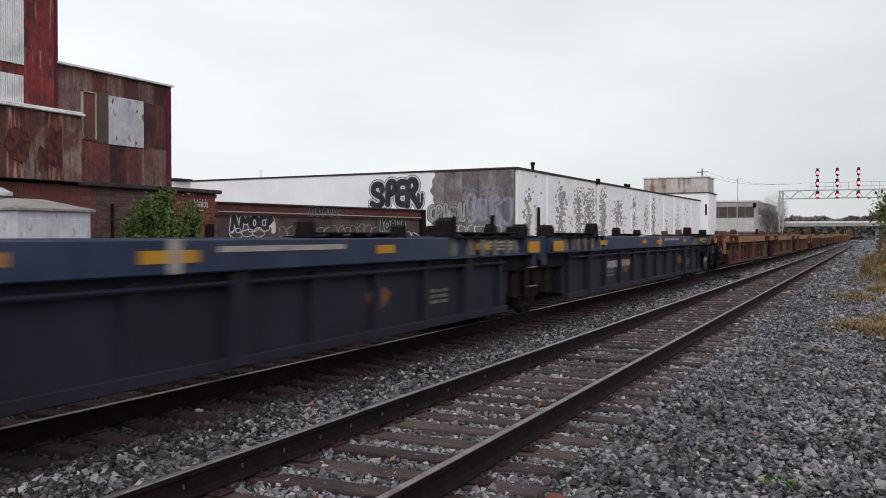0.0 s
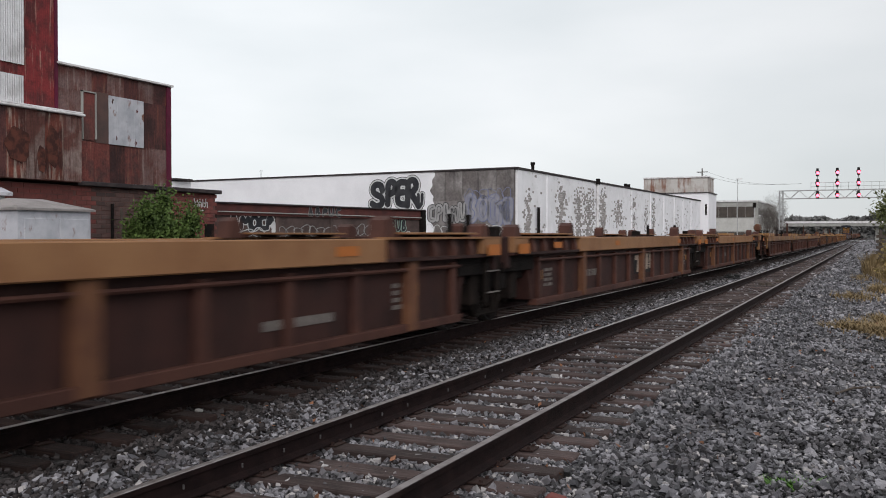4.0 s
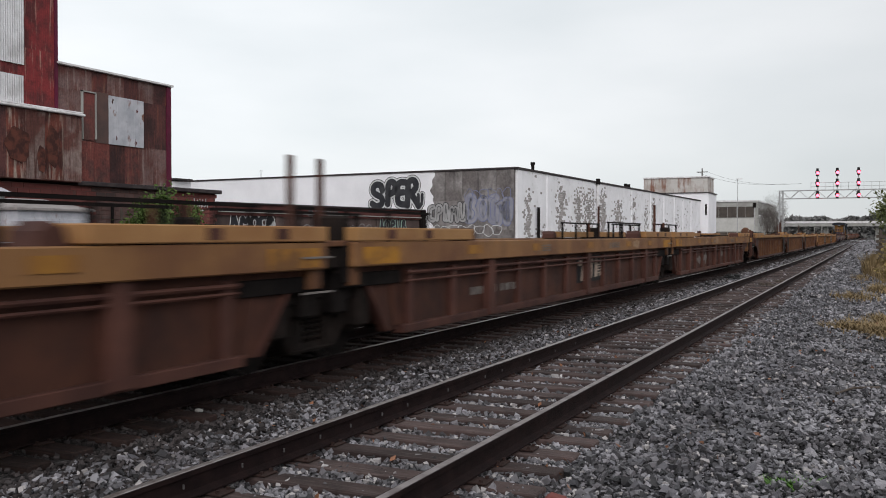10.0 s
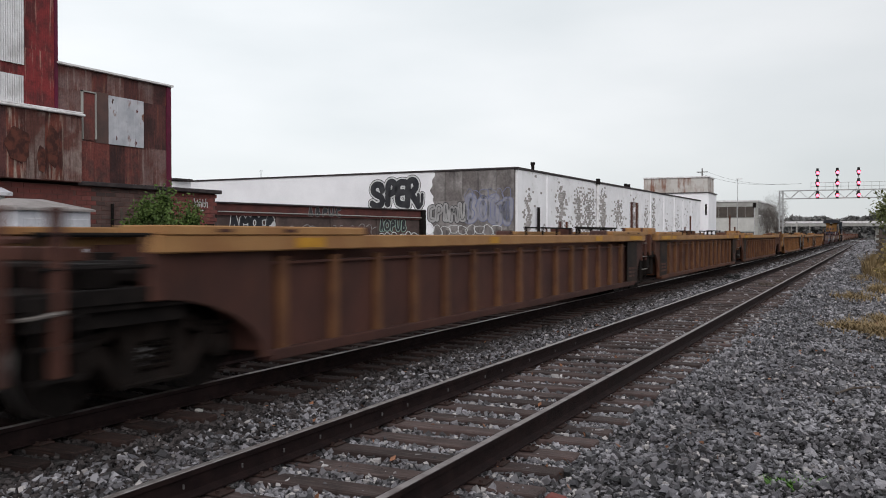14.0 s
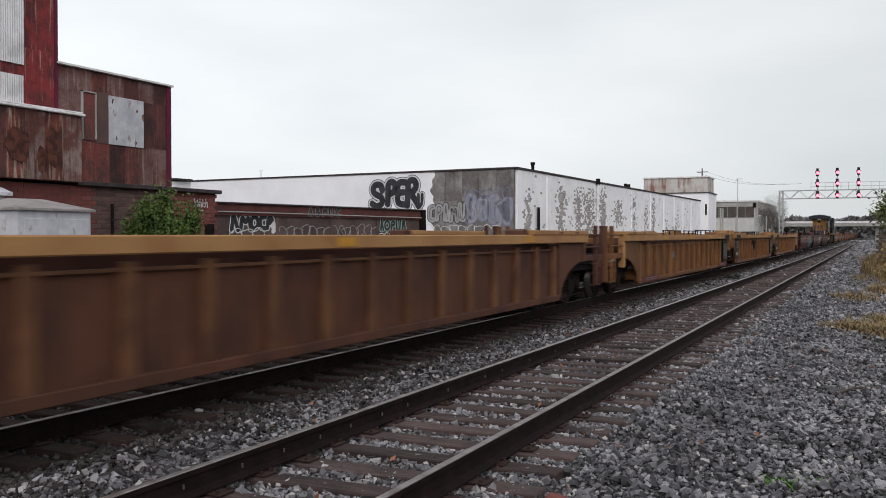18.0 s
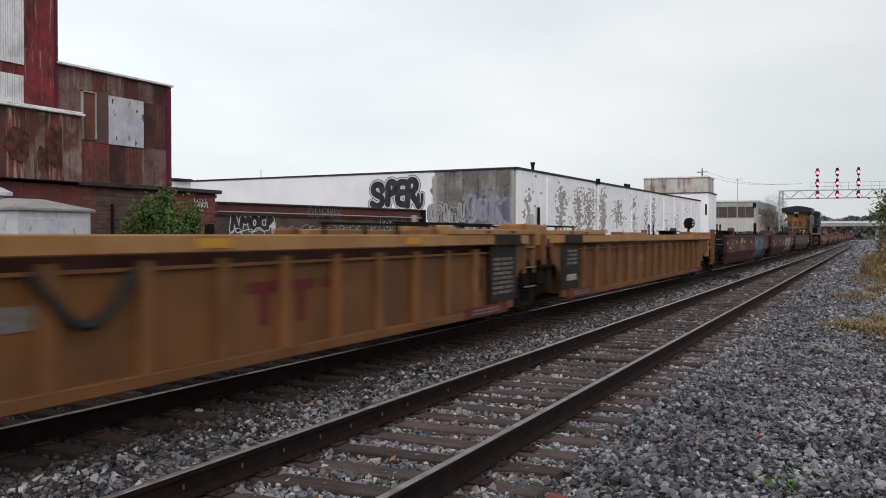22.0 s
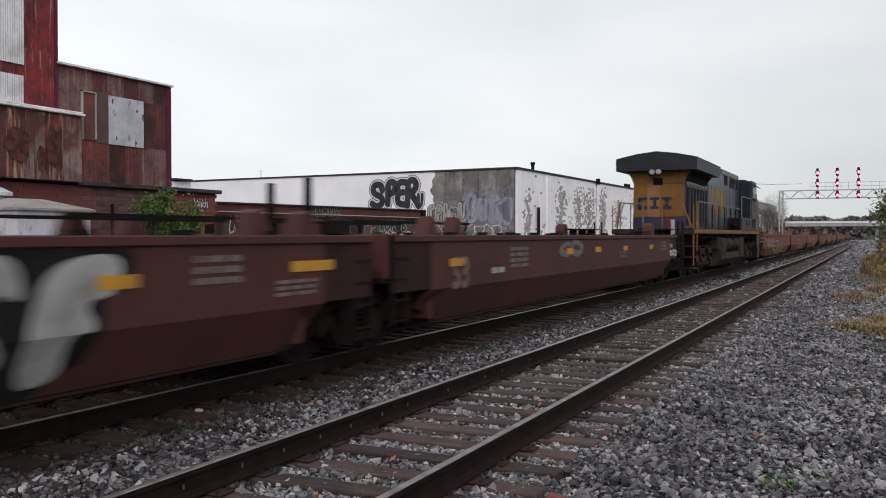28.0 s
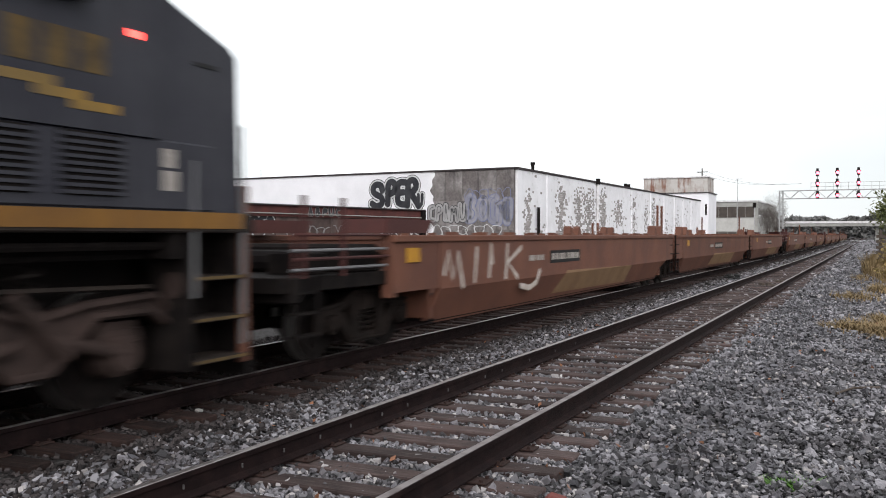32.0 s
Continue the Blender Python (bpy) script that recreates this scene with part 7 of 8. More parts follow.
for car, y, w in ((gold_set[2], 1.6, 1.5), (gold_set[2], 4.3, 0.7), (gold_set[0], -1.8, 0.9), (gold_set[1], 5.0, 0.8)):
    worn = [(y + w / 2 * math.cos(t) * (1 + 0.2 * math.sin(3 * t + y)), 1.36 + 0.10 * math.sin(t) * (1 + 0.2 * math.cos(5 * t))) for t in [math.pi * k / 10 for k in range(20)]]
    sd = -1 if car is gold_set[2] else 1
    part("worn_patch", Geo().prism(worn, 0, *sorted((sd * 1.5215, sd * 1.5235))), TAN_WORN, car, "pale scuffed patch of paint")
# the owner's large mark on the middle gold and brown units: a dark ground with plain pale slanted shapes and thin bars
for car, shift in ((gold_set[1], 0.15), (brown_set[1], 0.05)):
    ground = part("mark_ground", Geo().box(1.338, 1.3405, 0.0, 2.45, 0.52, 1.12), DECAL_BLACK, car, "dark ground of the painted mark", at=(0, shift, 0))
    for shape in ([(0.12, 1.03), (1.3, 1.07), (1.3, 0.93), (0.1, 0.9)], [(0.42, 0.95), (0.68, 0.95), (0.56, 0.56), (0.3, 0.56)], [(1.02, 0.95), (1.25, 0.95), (1.22, 0.6), (1.0, 0.6)],
                  [(1.45, 1.07), (1.72, 1.07), (1.68, 0.62), (1.42, 0.6)], [(1.85, 1.08), (2.1, 1.08), (2.35, 0.64), (2.05, 0.62)], [(2.15, 1.09), (2.4, 1.09), (2.1, 0.64), (1.82, 0.62)]):
        part("mark_shape", Geo().prism(shape, 0, 1.341, 1.344), DECAL_MARK, ground, "plain pale shape")
    for z in (0.68, 0.75, 0.82, 0.88):
        part("mark_bar", Geo().box(1.341, 1.3435, 0.55, 1.0, z, z + 0.025).box(1.341, 1.3435, 1.6, 1.95, z, z + 0.025), DECAL_MARK, ground)
for k, (c, z, ry, rz) in enumerate(((3.5, 0.7, 0.28, 0.2), (4.2, 0.85, 0.22, 0.12), (4.9, 0.66, 0.26, 0.16), (-1.6, 0.72, 0.3, 0.2), (-0.8, 0.8, 0.2, 0.14))):
    blot = [(c + ry * math.cos(t) * (1 + 0.3 * math.sin(3 * t + k)), z + rz * math.sin(t) * (1 + 0.25 * math.cos(4 * t + k))) for t in [2 * math.pi * i / 20 for i in range(20)]]
    part("graffiti", Geo().prism(blot, 0, -1.343, -1.336), DECAL_GREY, gold_set[2], "pale sprayed blot")
for i, car in enumerate(ribbed_set):
    sd = -1 if i == 2 else 1
    for y, w in ((-7.0, 0.6), (-1.4, 0.4), (5.0, 0.5)):
        mark(car, y * sd, (y + w) * sd, 1.46, 1.57, DECAL_Y, "reflector", sd, label="yellow reflector")
    for e in ((1,) if i != 1 else (-1, 1)):
        h = (UNIT_MID if i == 1 else UNIT_END) / 2
        mark(car, e * (h - 2.55), e * (h - 1.5), 0.34, 1.40, DECAL_SOOT, "black_panel", sd, 1.43, "sooty black data panel")
        text_bars(car, e * (h - 2.4), e * (h - 1.7), 0.45, 0.75, 3, POST_BROWN, sd, 1.437, i)
        mark(car, e * (h - 2.6), e * (h - 1.3), 1.46, 1.57, DECAL_Y, "end_reflector", sd, 1.526, "yellow reflector")
for i, car in enumerate(yellow_set):
    sd = -1 if i == 2 else 1
    for e in (-1, 1):
        if i == 1 or e > 0:
            h = (UNIT_MID if i == 1 else UNIT_END) / 2
            mark(car, e * (h - 2.55), e * (h - 1.3), 0.45, 1.42, DECAL_BLACK, "black_panel", sd, 1.43, "black data panel")
            mark(car, e * (h - 2.55), e * (h - 1.3), 1.44, 1.60, DECAL_BLACK, "black_panel", sd, 1.526)
            if e * sd > 0:
                text_bars(car, e * (h - 2.4), e * (h - 1.5), 0.56, 1.22, 8, DECAL_GREY, sd, 1.437, i)
            else:
                text_bars(car, e * (h - 2.4), e * (h - 1.7), 0.95, 1.3, 4, DECAL_GREY, sd, 1.437, i)
                text_bars(car, e * (h - 2.35), e * (h - 1.7), 0.58, 0.8, 1, DECAL_W, sd, 1.437, i + 5)
            r0, r1 = h - 3.6, h - 1.75
        else:
            r0, r1 = 4.8, 6.9
        mark(car, e * r0, e * r1, 0.26, 0.42, DECAL_RED, "red_panel", sd, 1.442, "red jacking-point panel")
        text_bars(car, e * (r0 + 0.3), e * (r1 - 0.4), 0.28, 0.39, 2, DECAL_GREY, sd, 1.449, i + 9)
        ob = new("lettering", text_mesh("53", 0.5, 0.018, 0.002, DECAL_BLACK))
        ob.parent = car
        ob.matrix_basis = Matrix.Translation((sd * 1.339, e * ((UNIT_MID if i == 1 else UNIT_END) / 2 - 2.9), 0.84)) @ Matrix(((0, 0, sd, 0), (sd, 0, 0, 0), (0, 1, 0, 0), (0, 0, 0, 1)))
        tagged(ob, "black painted number")
    for y, w in ((-4.4, 0.4), (0.0, 0.5), (4.2, 0.45)):
        mark(car, y * sd, (y + w) * sd, 1.47, 1.57, DECAL_Y, "reflector", sd)
    mark(car, -2.6 * sd, -1.7 * sd, 0.85, 1.05, DECAL_GREY, "panel", sd, 1.339)
# red block mark on the middle yellow unit
for y in (1.0, 1.7, 2.4):
    mark(yellow_set[1], y, y + 0.52, 0.98, 1.1, DECAL_RED, "block_mark", x=1.339)
    mark(yellow_set[1], y + 0.2, y + 0.34, 0.62, 1.0, DECAL_RED, "block_mark", x=1.341)
g = Geo()
g.path([(1.46, -1.8 + 0.12 * k, 1.3 - 0.45 * math.sin(math.pi * k / 9)) for k in range(10)], 0.05, 6)
part("hanging_hose", g, BLACKRUB, yellow_set[1], "sagging black hose")
for i, car in enumerate(maroon_set):
    sd = -1 if i == 2 else 1
    h = (UNIT_MID if i == 1 else UNIT_END) / 2
    for y, w, z in (((-7.9, 0.45, 1.18), (-5.0, 0.5, 1.2), (-1.96, 0.5, 1.2), (0.84, 0.42, 1.17), (3.45, 0.45, 1.16), (6.1, 0.45, 1.16)),
                    ((-8.3, 0.5, 1.15), (-3.4, 0.5, 1.15), (-0.38, 0.52, 1.08), (2.9, 0.42, 1.15), (5.13, 0.45, 1.14), (7.87, 0.85, 1.19)),
                    ((-8.82, 0.5, 1.12), (-3.05, 0.4, 1.2), (-0.9, 0.45, 1.2), (1.7, 0.42, 1.2), (4.7, 0.45, 1.2), (7.6, 0.35, 1.2)))[i]:
        mark(car, y * sd, (y + w) * sd, z, z + 0.12, DECAL_Y, "reflector", sd, 1.509, "yellow reflector")
    text_bars(car, -6.3 * sd, -5.4 * sd, 1.0, 1.4, 4, DECAL_GREY, sd, 1.503, i)
    for k in range(2 if i < 2 else 0):
        for j in range(5 if k == 0 else 4):
            y = (-3.62 if i == 0 else -1.9) + 1.24 * k + 0.215 * j
            mark(car, y, y + 0.17, 0.88 - 0.01 * k, 1.13 - 0.02 * k, DECAL_WORN, "number_bar", 1, 1.503, "worn pale painted bar")
    text_bars(car, 7.6 * sd, 8.4 * sd, 0.92, 1.12, 3, DECAL_GREY, sd, 1.503, i + 5)
    text_bars(car, 6.3 * sd, 7.0 * sd, 1.1, 1.42, 3, DECAL_GREY, sd, 1.503, i + 6)
    text_bars(car, 1.3 * sd, 2.0 * sd, 1.02, 1.2, 2, DECAL_GREY, sd, 1.503, i + 3)
    text_bars(car, -7.2 * sd, -6.6 * sd, 0.92, 1.08, 1, DECAL_W, sd, 1.503, i + 8)


def clipped(poly, z, above):
    """The part of a y-z polygon above or below a level."""
    out = []
    for (a, b), (c, d) in zip(poly, poly[1:] + poly[:1]):
        inside, nxt = (b >= z) == above, (d >= z) == above
        if inside:
            out.append((a, b))
        if inside != nxt:
            k = (z - b) / (d - b)
            out.append((a + k * (c - a), z))
    return out


def on_folded_side(poly, lift, side=1):
    """A flat shape that follows the smooth side of a car over its fold."""
    g = Geo()
    for above in (True, False):
        pts = clipped(poly, 0.80, above)
        if len(pts) < 3:
            continue
        k, n = len(g.v), len(pts)
        for s in (0.0, 0.003):
            g.v += [(side * (1.50 + lift + s - (0 if b >= 0.8 else (0.8 - b) * 0.24 / 0.53)), a, b) for a, b in pts]
        g.f += [(k + i, k + (i + 1) % n, k + n + (i + 1) % n, k + n + i) for i in range(n)]
        g.f += [tuple(k + i for i in range(n))[::-1], tuple(k + n + i for i in range(n))]
    return g


def rounded(pts, times=2):
    for _ in range(times):
        pts = [(p[0] * u + q[0] * (1 - u), p[1] * u + q[1] * (1 - u)) for p, q in zip(pts, pts[1:] + pts[:1]) for u in (0.75, 0.25)]
    return pts


SPRAY_DARK = mat("matt_black_spray", (0.010, 0.010, 0.011), 0.75, other=(0.016, 0.015, 0.015), scale=3, spec=0.08)
# fat silver shapes with black shadows across the middle maroon unit: a leaning fork, a ring with a bite, two hooks
part("graffiti", on_folded_side(rounded([(0.9, 1.1), (1.2, 1.48), (3.2, 1.49), (5.2, 1.49), (5.25, 0.9), (5.0, 0.42), (3.2, 0.36), (2.4, 0.4), (1.6, 0.32), (1.3, 0.8)], 1), 0.0005), SPRAY_DARK, maroon_set[1], "black ground behind the silver letters")
for shape in ([(0.7, 1.2), (1.15, 1.46), (1.3, 1.1), (1.5, 1.46), (2.05, 1.46), (1.8, 0.7), (1.75, 0.36), (1.2, 0.33), (0.95, 0.6)],
              [(2.1, 1.1), (2.3, 1.46), (2.9, 1.46), (3.05, 1.1), (2.9, 0.9), (2.7, 1.15), (2.5, 1.1), (2.55, 0.8), (2.75, 0.5), (2.2, 0.4)],
              [(3.05, 1.3), (3.3, 1.4), (3.35, 0.9), (3.5, 0.55), (3.1, 0.5)],
              [(3.45, 1.1), (3.75, 1.46), (4.15, 1.44), (4.2, 1.05), (3.95, 1.2), (3.85, 0.9), (4.1, 0.62), (3.7, 0.48), (3.45, 0.7)],
              [(4.3, 1.2), (4.6, 1.42), (5.2, 1.46), (5.15, 1.1), (4.75, 1.05), (4.95, 0.8), (4.6, 0.8), (4.65, 0.42), (4.15, 0.38)]):
    shape = rounded([(a + 0.22, b) for a, b in shape])
    cy = sum(a for a, b in shape) / len(shape)
    cz = sum(b for a, b in shape) / len(shape)
    shadow = [(cy + (a - cy) * 1.42 - 0.04, min(1.488, cz + (b - cz) * 1.2)) for a, b in shape]
    tag = part("graffiti", on_folded_side(shadow, 0.002), SPRAY_DARK, maroon_set[1], "black edge of a fat graffiti letter")
    part("fill", on_folded_side(shape, 0.007), SILVER, tag, "silver spray-painted fill")
patch = part("graffiti", on_folded_side([(3.35, 1.49), (6.72, 1.49), (6.75, 0.95), (6.6, 0.5), (5.6, 0.42), (4.2, 0.45), (3.4, 0.4)], 0.0015), DECAL_TEAL, maroon_set[0], "blue spray-painted block")
for shape, m, lab in (([(2.75, 1.0), (2.68, 1.48), (3.05, 1.49), (3.3, 1.3), (3.32, 0.8), (3.05, 0.92)], DECAL_SAND, "dull yellow sprayed figure"), ([(2.4, 0.36), (2.62, 0.9), (3.2, 0.86), (3.3, 0.5), (2.95, 0.34)], DECAL_PINK, "red sprayed figure"),
                      ([(3.45, 0.42), (3.55, 0.95), (4.3, 0.98), (4.1, 0.7), (3.7, 0.45)], DECAL_CYAN, "pale blue sprayed wedge"), ([(4.5, 0.5), (4.55, 0.95), (5.1, 0.9), (5.0, 0.55)], DECAL_CYAN, "pale blue sprayed wedge"),
                      ([(5.3, 0.55), (5.4, 0.95), (6.4, 0.98), (6.3, 0.6)], DECAL_CYAN, "pale blue sprayed wedge"), ([(4.85, 1.0), (4.9, 1.3), (5.15, 1.2), (5.1, 0.95)], DECAL_BLACK, "black stroke"),
                      ([(5.7, 1.05), (5.85, 1.45), (6.0, 1.4), (5.9, 1.0)], DECAL_PINK, "red stroke")):
    part("stroke", on_folded_side(rounded(shape, 1), 0.0055), m, patch, lab)
blot = part("graffiti", on_folded_side(rounded([(-3.3, 1.25), (-3.0, 1.47), (-2.5, 1.4), (-2.25, 1.46), (-2.35, 1.2), (-2.8, 1.28)], 2), 0.0025), SILVER, maroon_set[0], "silver sprayed blot")
for z in (1.16, 1.22):
    part("stroke", on_folded_side([(-3.35, z), (-2.3, z + 0.05), (-2.3, z + 0.075), (-3.35, z + 0.03)], 0.0035), SILVER, blot)
# the container length painted on the smooth maroon cars
for car, y, turn in ((maroon_set[0], -UNIT_END / 2 + 4.35, 1), (maroon_set[2], UNIT_END / 2 - 2.2, -1), (maroon_set[1], -UNIT_MID / 2 + 2.2, 1)):
    ob = new("lettering", text_mesh("53", 0.66, 0.02, 0.002, DECAL_WORN))
    ob.parent = car
    ob.matrix_basis = Matrix.Translation((turn * 1.504, y + 0.25 * turn, 0.99)) @ Matrix(((0, 0, turn, 0), (turn, 0, 0, 0), (0, 1, 0, 0), (0, 0, 0, 1)))
    tagged(ob, "faded painted number")
sprayed(maroon_set[2], 3.4, 2.0, 1.2, 1.45, 2, 0.07, DECAL_GREY, -1, 1.503, 12)
sprayed(maroon_set[2], -7.6, -8.6, 0.95, 1.1, 4, 0.04, SPRAY_WHITE, -1, 1.503, 14)
for k, cars in enumerate(faded_sets):
    for i, car in enumerate(cars):
        sd = -1 if i == 2 else 1
        mark(car, -7.8 * sd, -7.4 * sd, 1.22, 1.42, DECAL_Y, "reflector", sd, 1.503, "yellow reflector")
        a, b = ((-1.1, 5.05), (-2.4, 4.15), (-1.8, 4.4))[i]
        part("repaint_patch", on_folded_side([(sd * a, 0.40), (sd * (a + 0.5), 0.86), (sd * b, 0.80), (sd * (b - 0.1), 0.36)], 0.003, sd), TAN_PATCH, car, "lighter tan repainted patch")
        text_bars(car, -2.9 * sd, -2.1 * sd, 1.08, 1.25, 1, DECAL_W, sd, 1.508, i)
        mark(car, -1.7 * sd, 0.3 * sd, 1.04, 1.29, DECAL_BLACK, "number_panel", sd, 1.503)
        text_bars(car, -1.6 * sd, 0.2 * sd, 1.06, 1.27, 1, DECAL_W, sd, 1.508, i + 3)
# the chalk-white tag on the car behind the locomotive
for pts in ([(-6.6, 1.0), (-6.45, 1.32), (-6.3, 0.95), (-6.1, 1.3), (-5.9, 0.8)], [(-5.45, 0.85), (-5.35, 1.38)], [(-4.85, 0.9), (-4.75, 1.42), (-4.7, 1.1)],
            [(-4.1, 0.85), (-4.0, 1.42)], [(-3.3, 1.35), (-4.0, 1.12), (-3.5, 0.85)], [(-3.4, 0.72), (-2.9, 0.66), (-2.5, 0.74), (-2.3, 0.95)]):
    milk = Geo().path([(1.503, a, 0.62 + (b - 0.66) * 1.1) for a, b in pts], 0.055, 5)
    for i, (a, b, c) in enumerate(milk.v):
        milk.v[i] = (1.506 + 0.05 * (a - 1.503), b, c)
    part("graffiti", milk, DECAL_CHALK, faded_sets[0][0], "large chalky white handwriting")


# ---- the locomotive ----
def louvres(loco, u0, u1, z0, z1, n, x, material=LOCO_GREY):
    fr = part("grille", Geo().box(x, x + 0.012, u0, u1, z0, z1), GRIME, loco, "dark louvred grille")
    for i in range(n):
        z = z0 + (z1 - z0) * (i + 0.5) / n
        part("louvre", Geo().box(x + 0.012, x + 0.03, u0, u1, z - 0.3 * (z1 - z0) / n, z + 0.2 * (z1 - z0) / n), material, fr)


def build_loco():
    lo = thing("diesel_locomotive", "dark blue and yellow six-axle diesel freight locomotive, grimy", "locomotive")
    part("walkway_deck", Geo().box(-1.5, 1.5, 1.2, 22.1, 1.62, 1.82, 0.015), LOCO_UNDER, lo, "deck and side sill")
    part("yellow_stripe", Geo().box(1.5, 1.508, 1.3, 21.9, 1.66, 1.815).box(-1.508, -1.5, 1.3, 21.9, 1.66, 1.815), LOCO_YEL, lo, "yellow sill stripe")
    part("centre_sill", Geo().box(-0.6, 0.6, 0.9, 22.2, 0.9, 1.62), GRIME, lo)
    for s in (-1, 1):
        for u in (2.3, 7.0, 9.6, 12.1, 14.4, 16.0, 21.0):
            part("sill_bracket", Geo().box(*sorted((s * 1.2, s * 1.45)), u - 0.06, u + 0.06, 1.38, 1.62), GRIME, lo)
        part("pipe", Geo().cyl((s * 1.3, 2, 1.5), (s * 1.3, 21, 1.5), 0.04, 6), GRIME, lo)
        part("pipe", Geo().cyl((s * 1.1, 2, 1.42), (s * 1.1, 21, 1.42), 0.05, 6), GRIME, lo)
    # hood
    part("long_hood", Geo().box(-0.95, 0.95, 2.42, 17.55, 1.82, 4.46, 0.05), LOCO_BLUE, lo, "dark blue long hood")
    part("raised_hood", Geo().prism([(11.65, 4.45), (11.85, 4.68), (17.5, 4.68), (17.55, 4.45)], 0, -0.93, 0.93), LOCO_BLUE, lo, "raised part of the hood")
    rear = part("rear_face", Geo().box(-0.955, 0.955, 2.34, 2.43, 2.26, 3.62, 0.03).prism([(-0.955, 3.55), (0.955, 3.55), (1.04, 3.8), (1.22, 4.02), (-1.22, 4.02), (-1.04, 3.8)], 1, 2.30, 2.42), LOCO_YEL, lo, "yellow rear end")
    part("rear_skirt", Geo().box(-0.96, 0.96, 2.3, 2.43, 1.82, 2.26, 0.02), LOCO_BLUE, rear)
    part("rear_strip", Geo().box(-0.42, 0.05, 2.315, 2.34, 2.27, 3.6), TAN, rear, "paler centre strip")
    for x0, x1, z0, z1 in ((-0.78, -0.42, 2.58, 2.70), (-0.78, -0.68, 2.58, 3.02), (-0.78, -0.42, 2.92, 3.02), (-0.32, 0.02, 2.58, 2.68), (-0.32, 0.02, 2.92, 3.02), (-0.2, -0.08, 2.66, 2.94), (0.12, 0.5, 2.58, 2.68), (0.12, 0.5, 2.92, 3.02), (0.24, 0.38, 2.66, 2.94)):
        part("block_mark", Geo().box(x0, x1, 2.305, 2.316, z0, z1), LOCO_BLUE, rear)
    box = part("headlight_box", Geo().box(-0.22, 0.22, 1.74, 1.9, 3.80, 4.08, 0.03), BLACKRUB, rear, "black headlight housing")
    part("bell_recess", Geo().box(-0.2, 0.16, 2.29, 2.31, 3.48, 3.74), GRIME, rear)
    for x in (-0.12, 0.12):
        part("headlight", Geo().cyl((x, 1.70, 3.94), (x, 1.75, 3.94), 0.095, 14), GALV, box, "unlit round headlight")
    part("marker_light", Geo().cyl((0.35, 2.28, 2.08), (0.35, 2.32, 2.08), 0.022, 10), WHITE_LAMP, rear, "small lit lamp")
    # radiator wing
    prof = [(-1.5, 4.0), (-1.5, 4.46), (-0.75, 4.62), (0, 4.71), (0.75, 4.62), (1.5, 4.46), (1.5, 4.0)]
    part("radiator_wing", Geo().prism(prof, 1, 1.82, 7.2).prism([(-1.5, 4.15), (-1.5, 4.46), (1.5, 4.46), (1.5, 4.15), (0.95, 4.1), (-0.95, 4.1)], 1, 7.2, 7.5), LOCO_ROOF, lo, "wide overhanging radiator roof")
    part("wing_flare", Geo().prism([(-0.95, 3.55), (0.95, 3.55), (1.04, 3.8), (1.22, 4.0), (-1.22, 4.0), (-1.04, 3.8)], 1, 2.42, 7.1), GRIME, lo, "dark grilles under the radiator roof")
    # radiator doors
    for k in range(7):
        u = 2.62 + 0.66 * k
        d = part("radiator_door", Geo().box(0.95, 0.985, u, u + 0.58, 1.95, 3.62, 0.01), LOCO_BLUE, lo)
        part("mesh_panel", Geo().box(0.985, 0.99, u + 0.04, u + 0.30, 2.02, 3.42), VENT_MESH, d, "black mesh slot")
        part("door_rib", Geo().box(0.985, 1.04, u + 0.32, u + 0.40, 1.98, 3.5), LOCO_GREY, d)
        part("door_rib", Geo().box(0.985, 1.03, u + 0.50, u + 0.56, 1.98, 3.5), LOCO_BLUE, d)
        part("door_latch", Geo().box(0.985, 1.03, u + 0.06, u + 0.28, 3.42, 3.53), HANDRAIL, d)
        part("door_sill", Geo().box(0.985, 1.02, u + 0.05, u + 0.3, 1.96, 2.04), LOCO_GREY, d)
    # engine-room doors
    for k in range(9):
        u = 7.6 + 0.9 * k
        d = part("hood_door", Geo().box(0.95, 0.977, u + 0.03, u + 0.84, 1.95, 3.78, 0.01), LOCO_BLUE, lo)
        part("door_seam", Geo().box(0.95, 0.958, u - 0.025, u + 0.015, 1.9, 3.8), VENT_MESH, lo)
        part("door_latch", Geo().box(0.975, 1.0, u + 0.74, u + 0.8, 2.6, 2.75), LOCO_GREY, d)
    # the large faded mark on the hood side, as plain shapes: a rounded block, two stacked bars, an hourglass
    arc = [math.radians(360 * i / 24) for i in range(25)]
    rim = [(8.86 + 0.56 * math.cos(a), 3.1 + 0.62 * math.sin(a)) for a in arc] + [(8.86 + 0.24 * math.cos(a), 3.1 + 0.34 * math.sin(a)) for a in reversed(arc)]
    for pts in (rim, [(9.55, 3.18), (10.65, 3.18), (10.65, 3.66), (9.55, 3.66)], [(9.65, 2.52), (10.75, 2.52), (10.75, 3.02), (9.65, 3.02)], [(10.9, 2.5), (12.0, 2.5), (11.9, 3.1), (12.0, 3.7), (10.85, 3.7), (10.95, 3.1)]):
        part("large_mark", Geo().prism(pts, 0, 0.978, 0.99), LOCO_FADED, lo, "plain faded yellow shape painted on the hood")
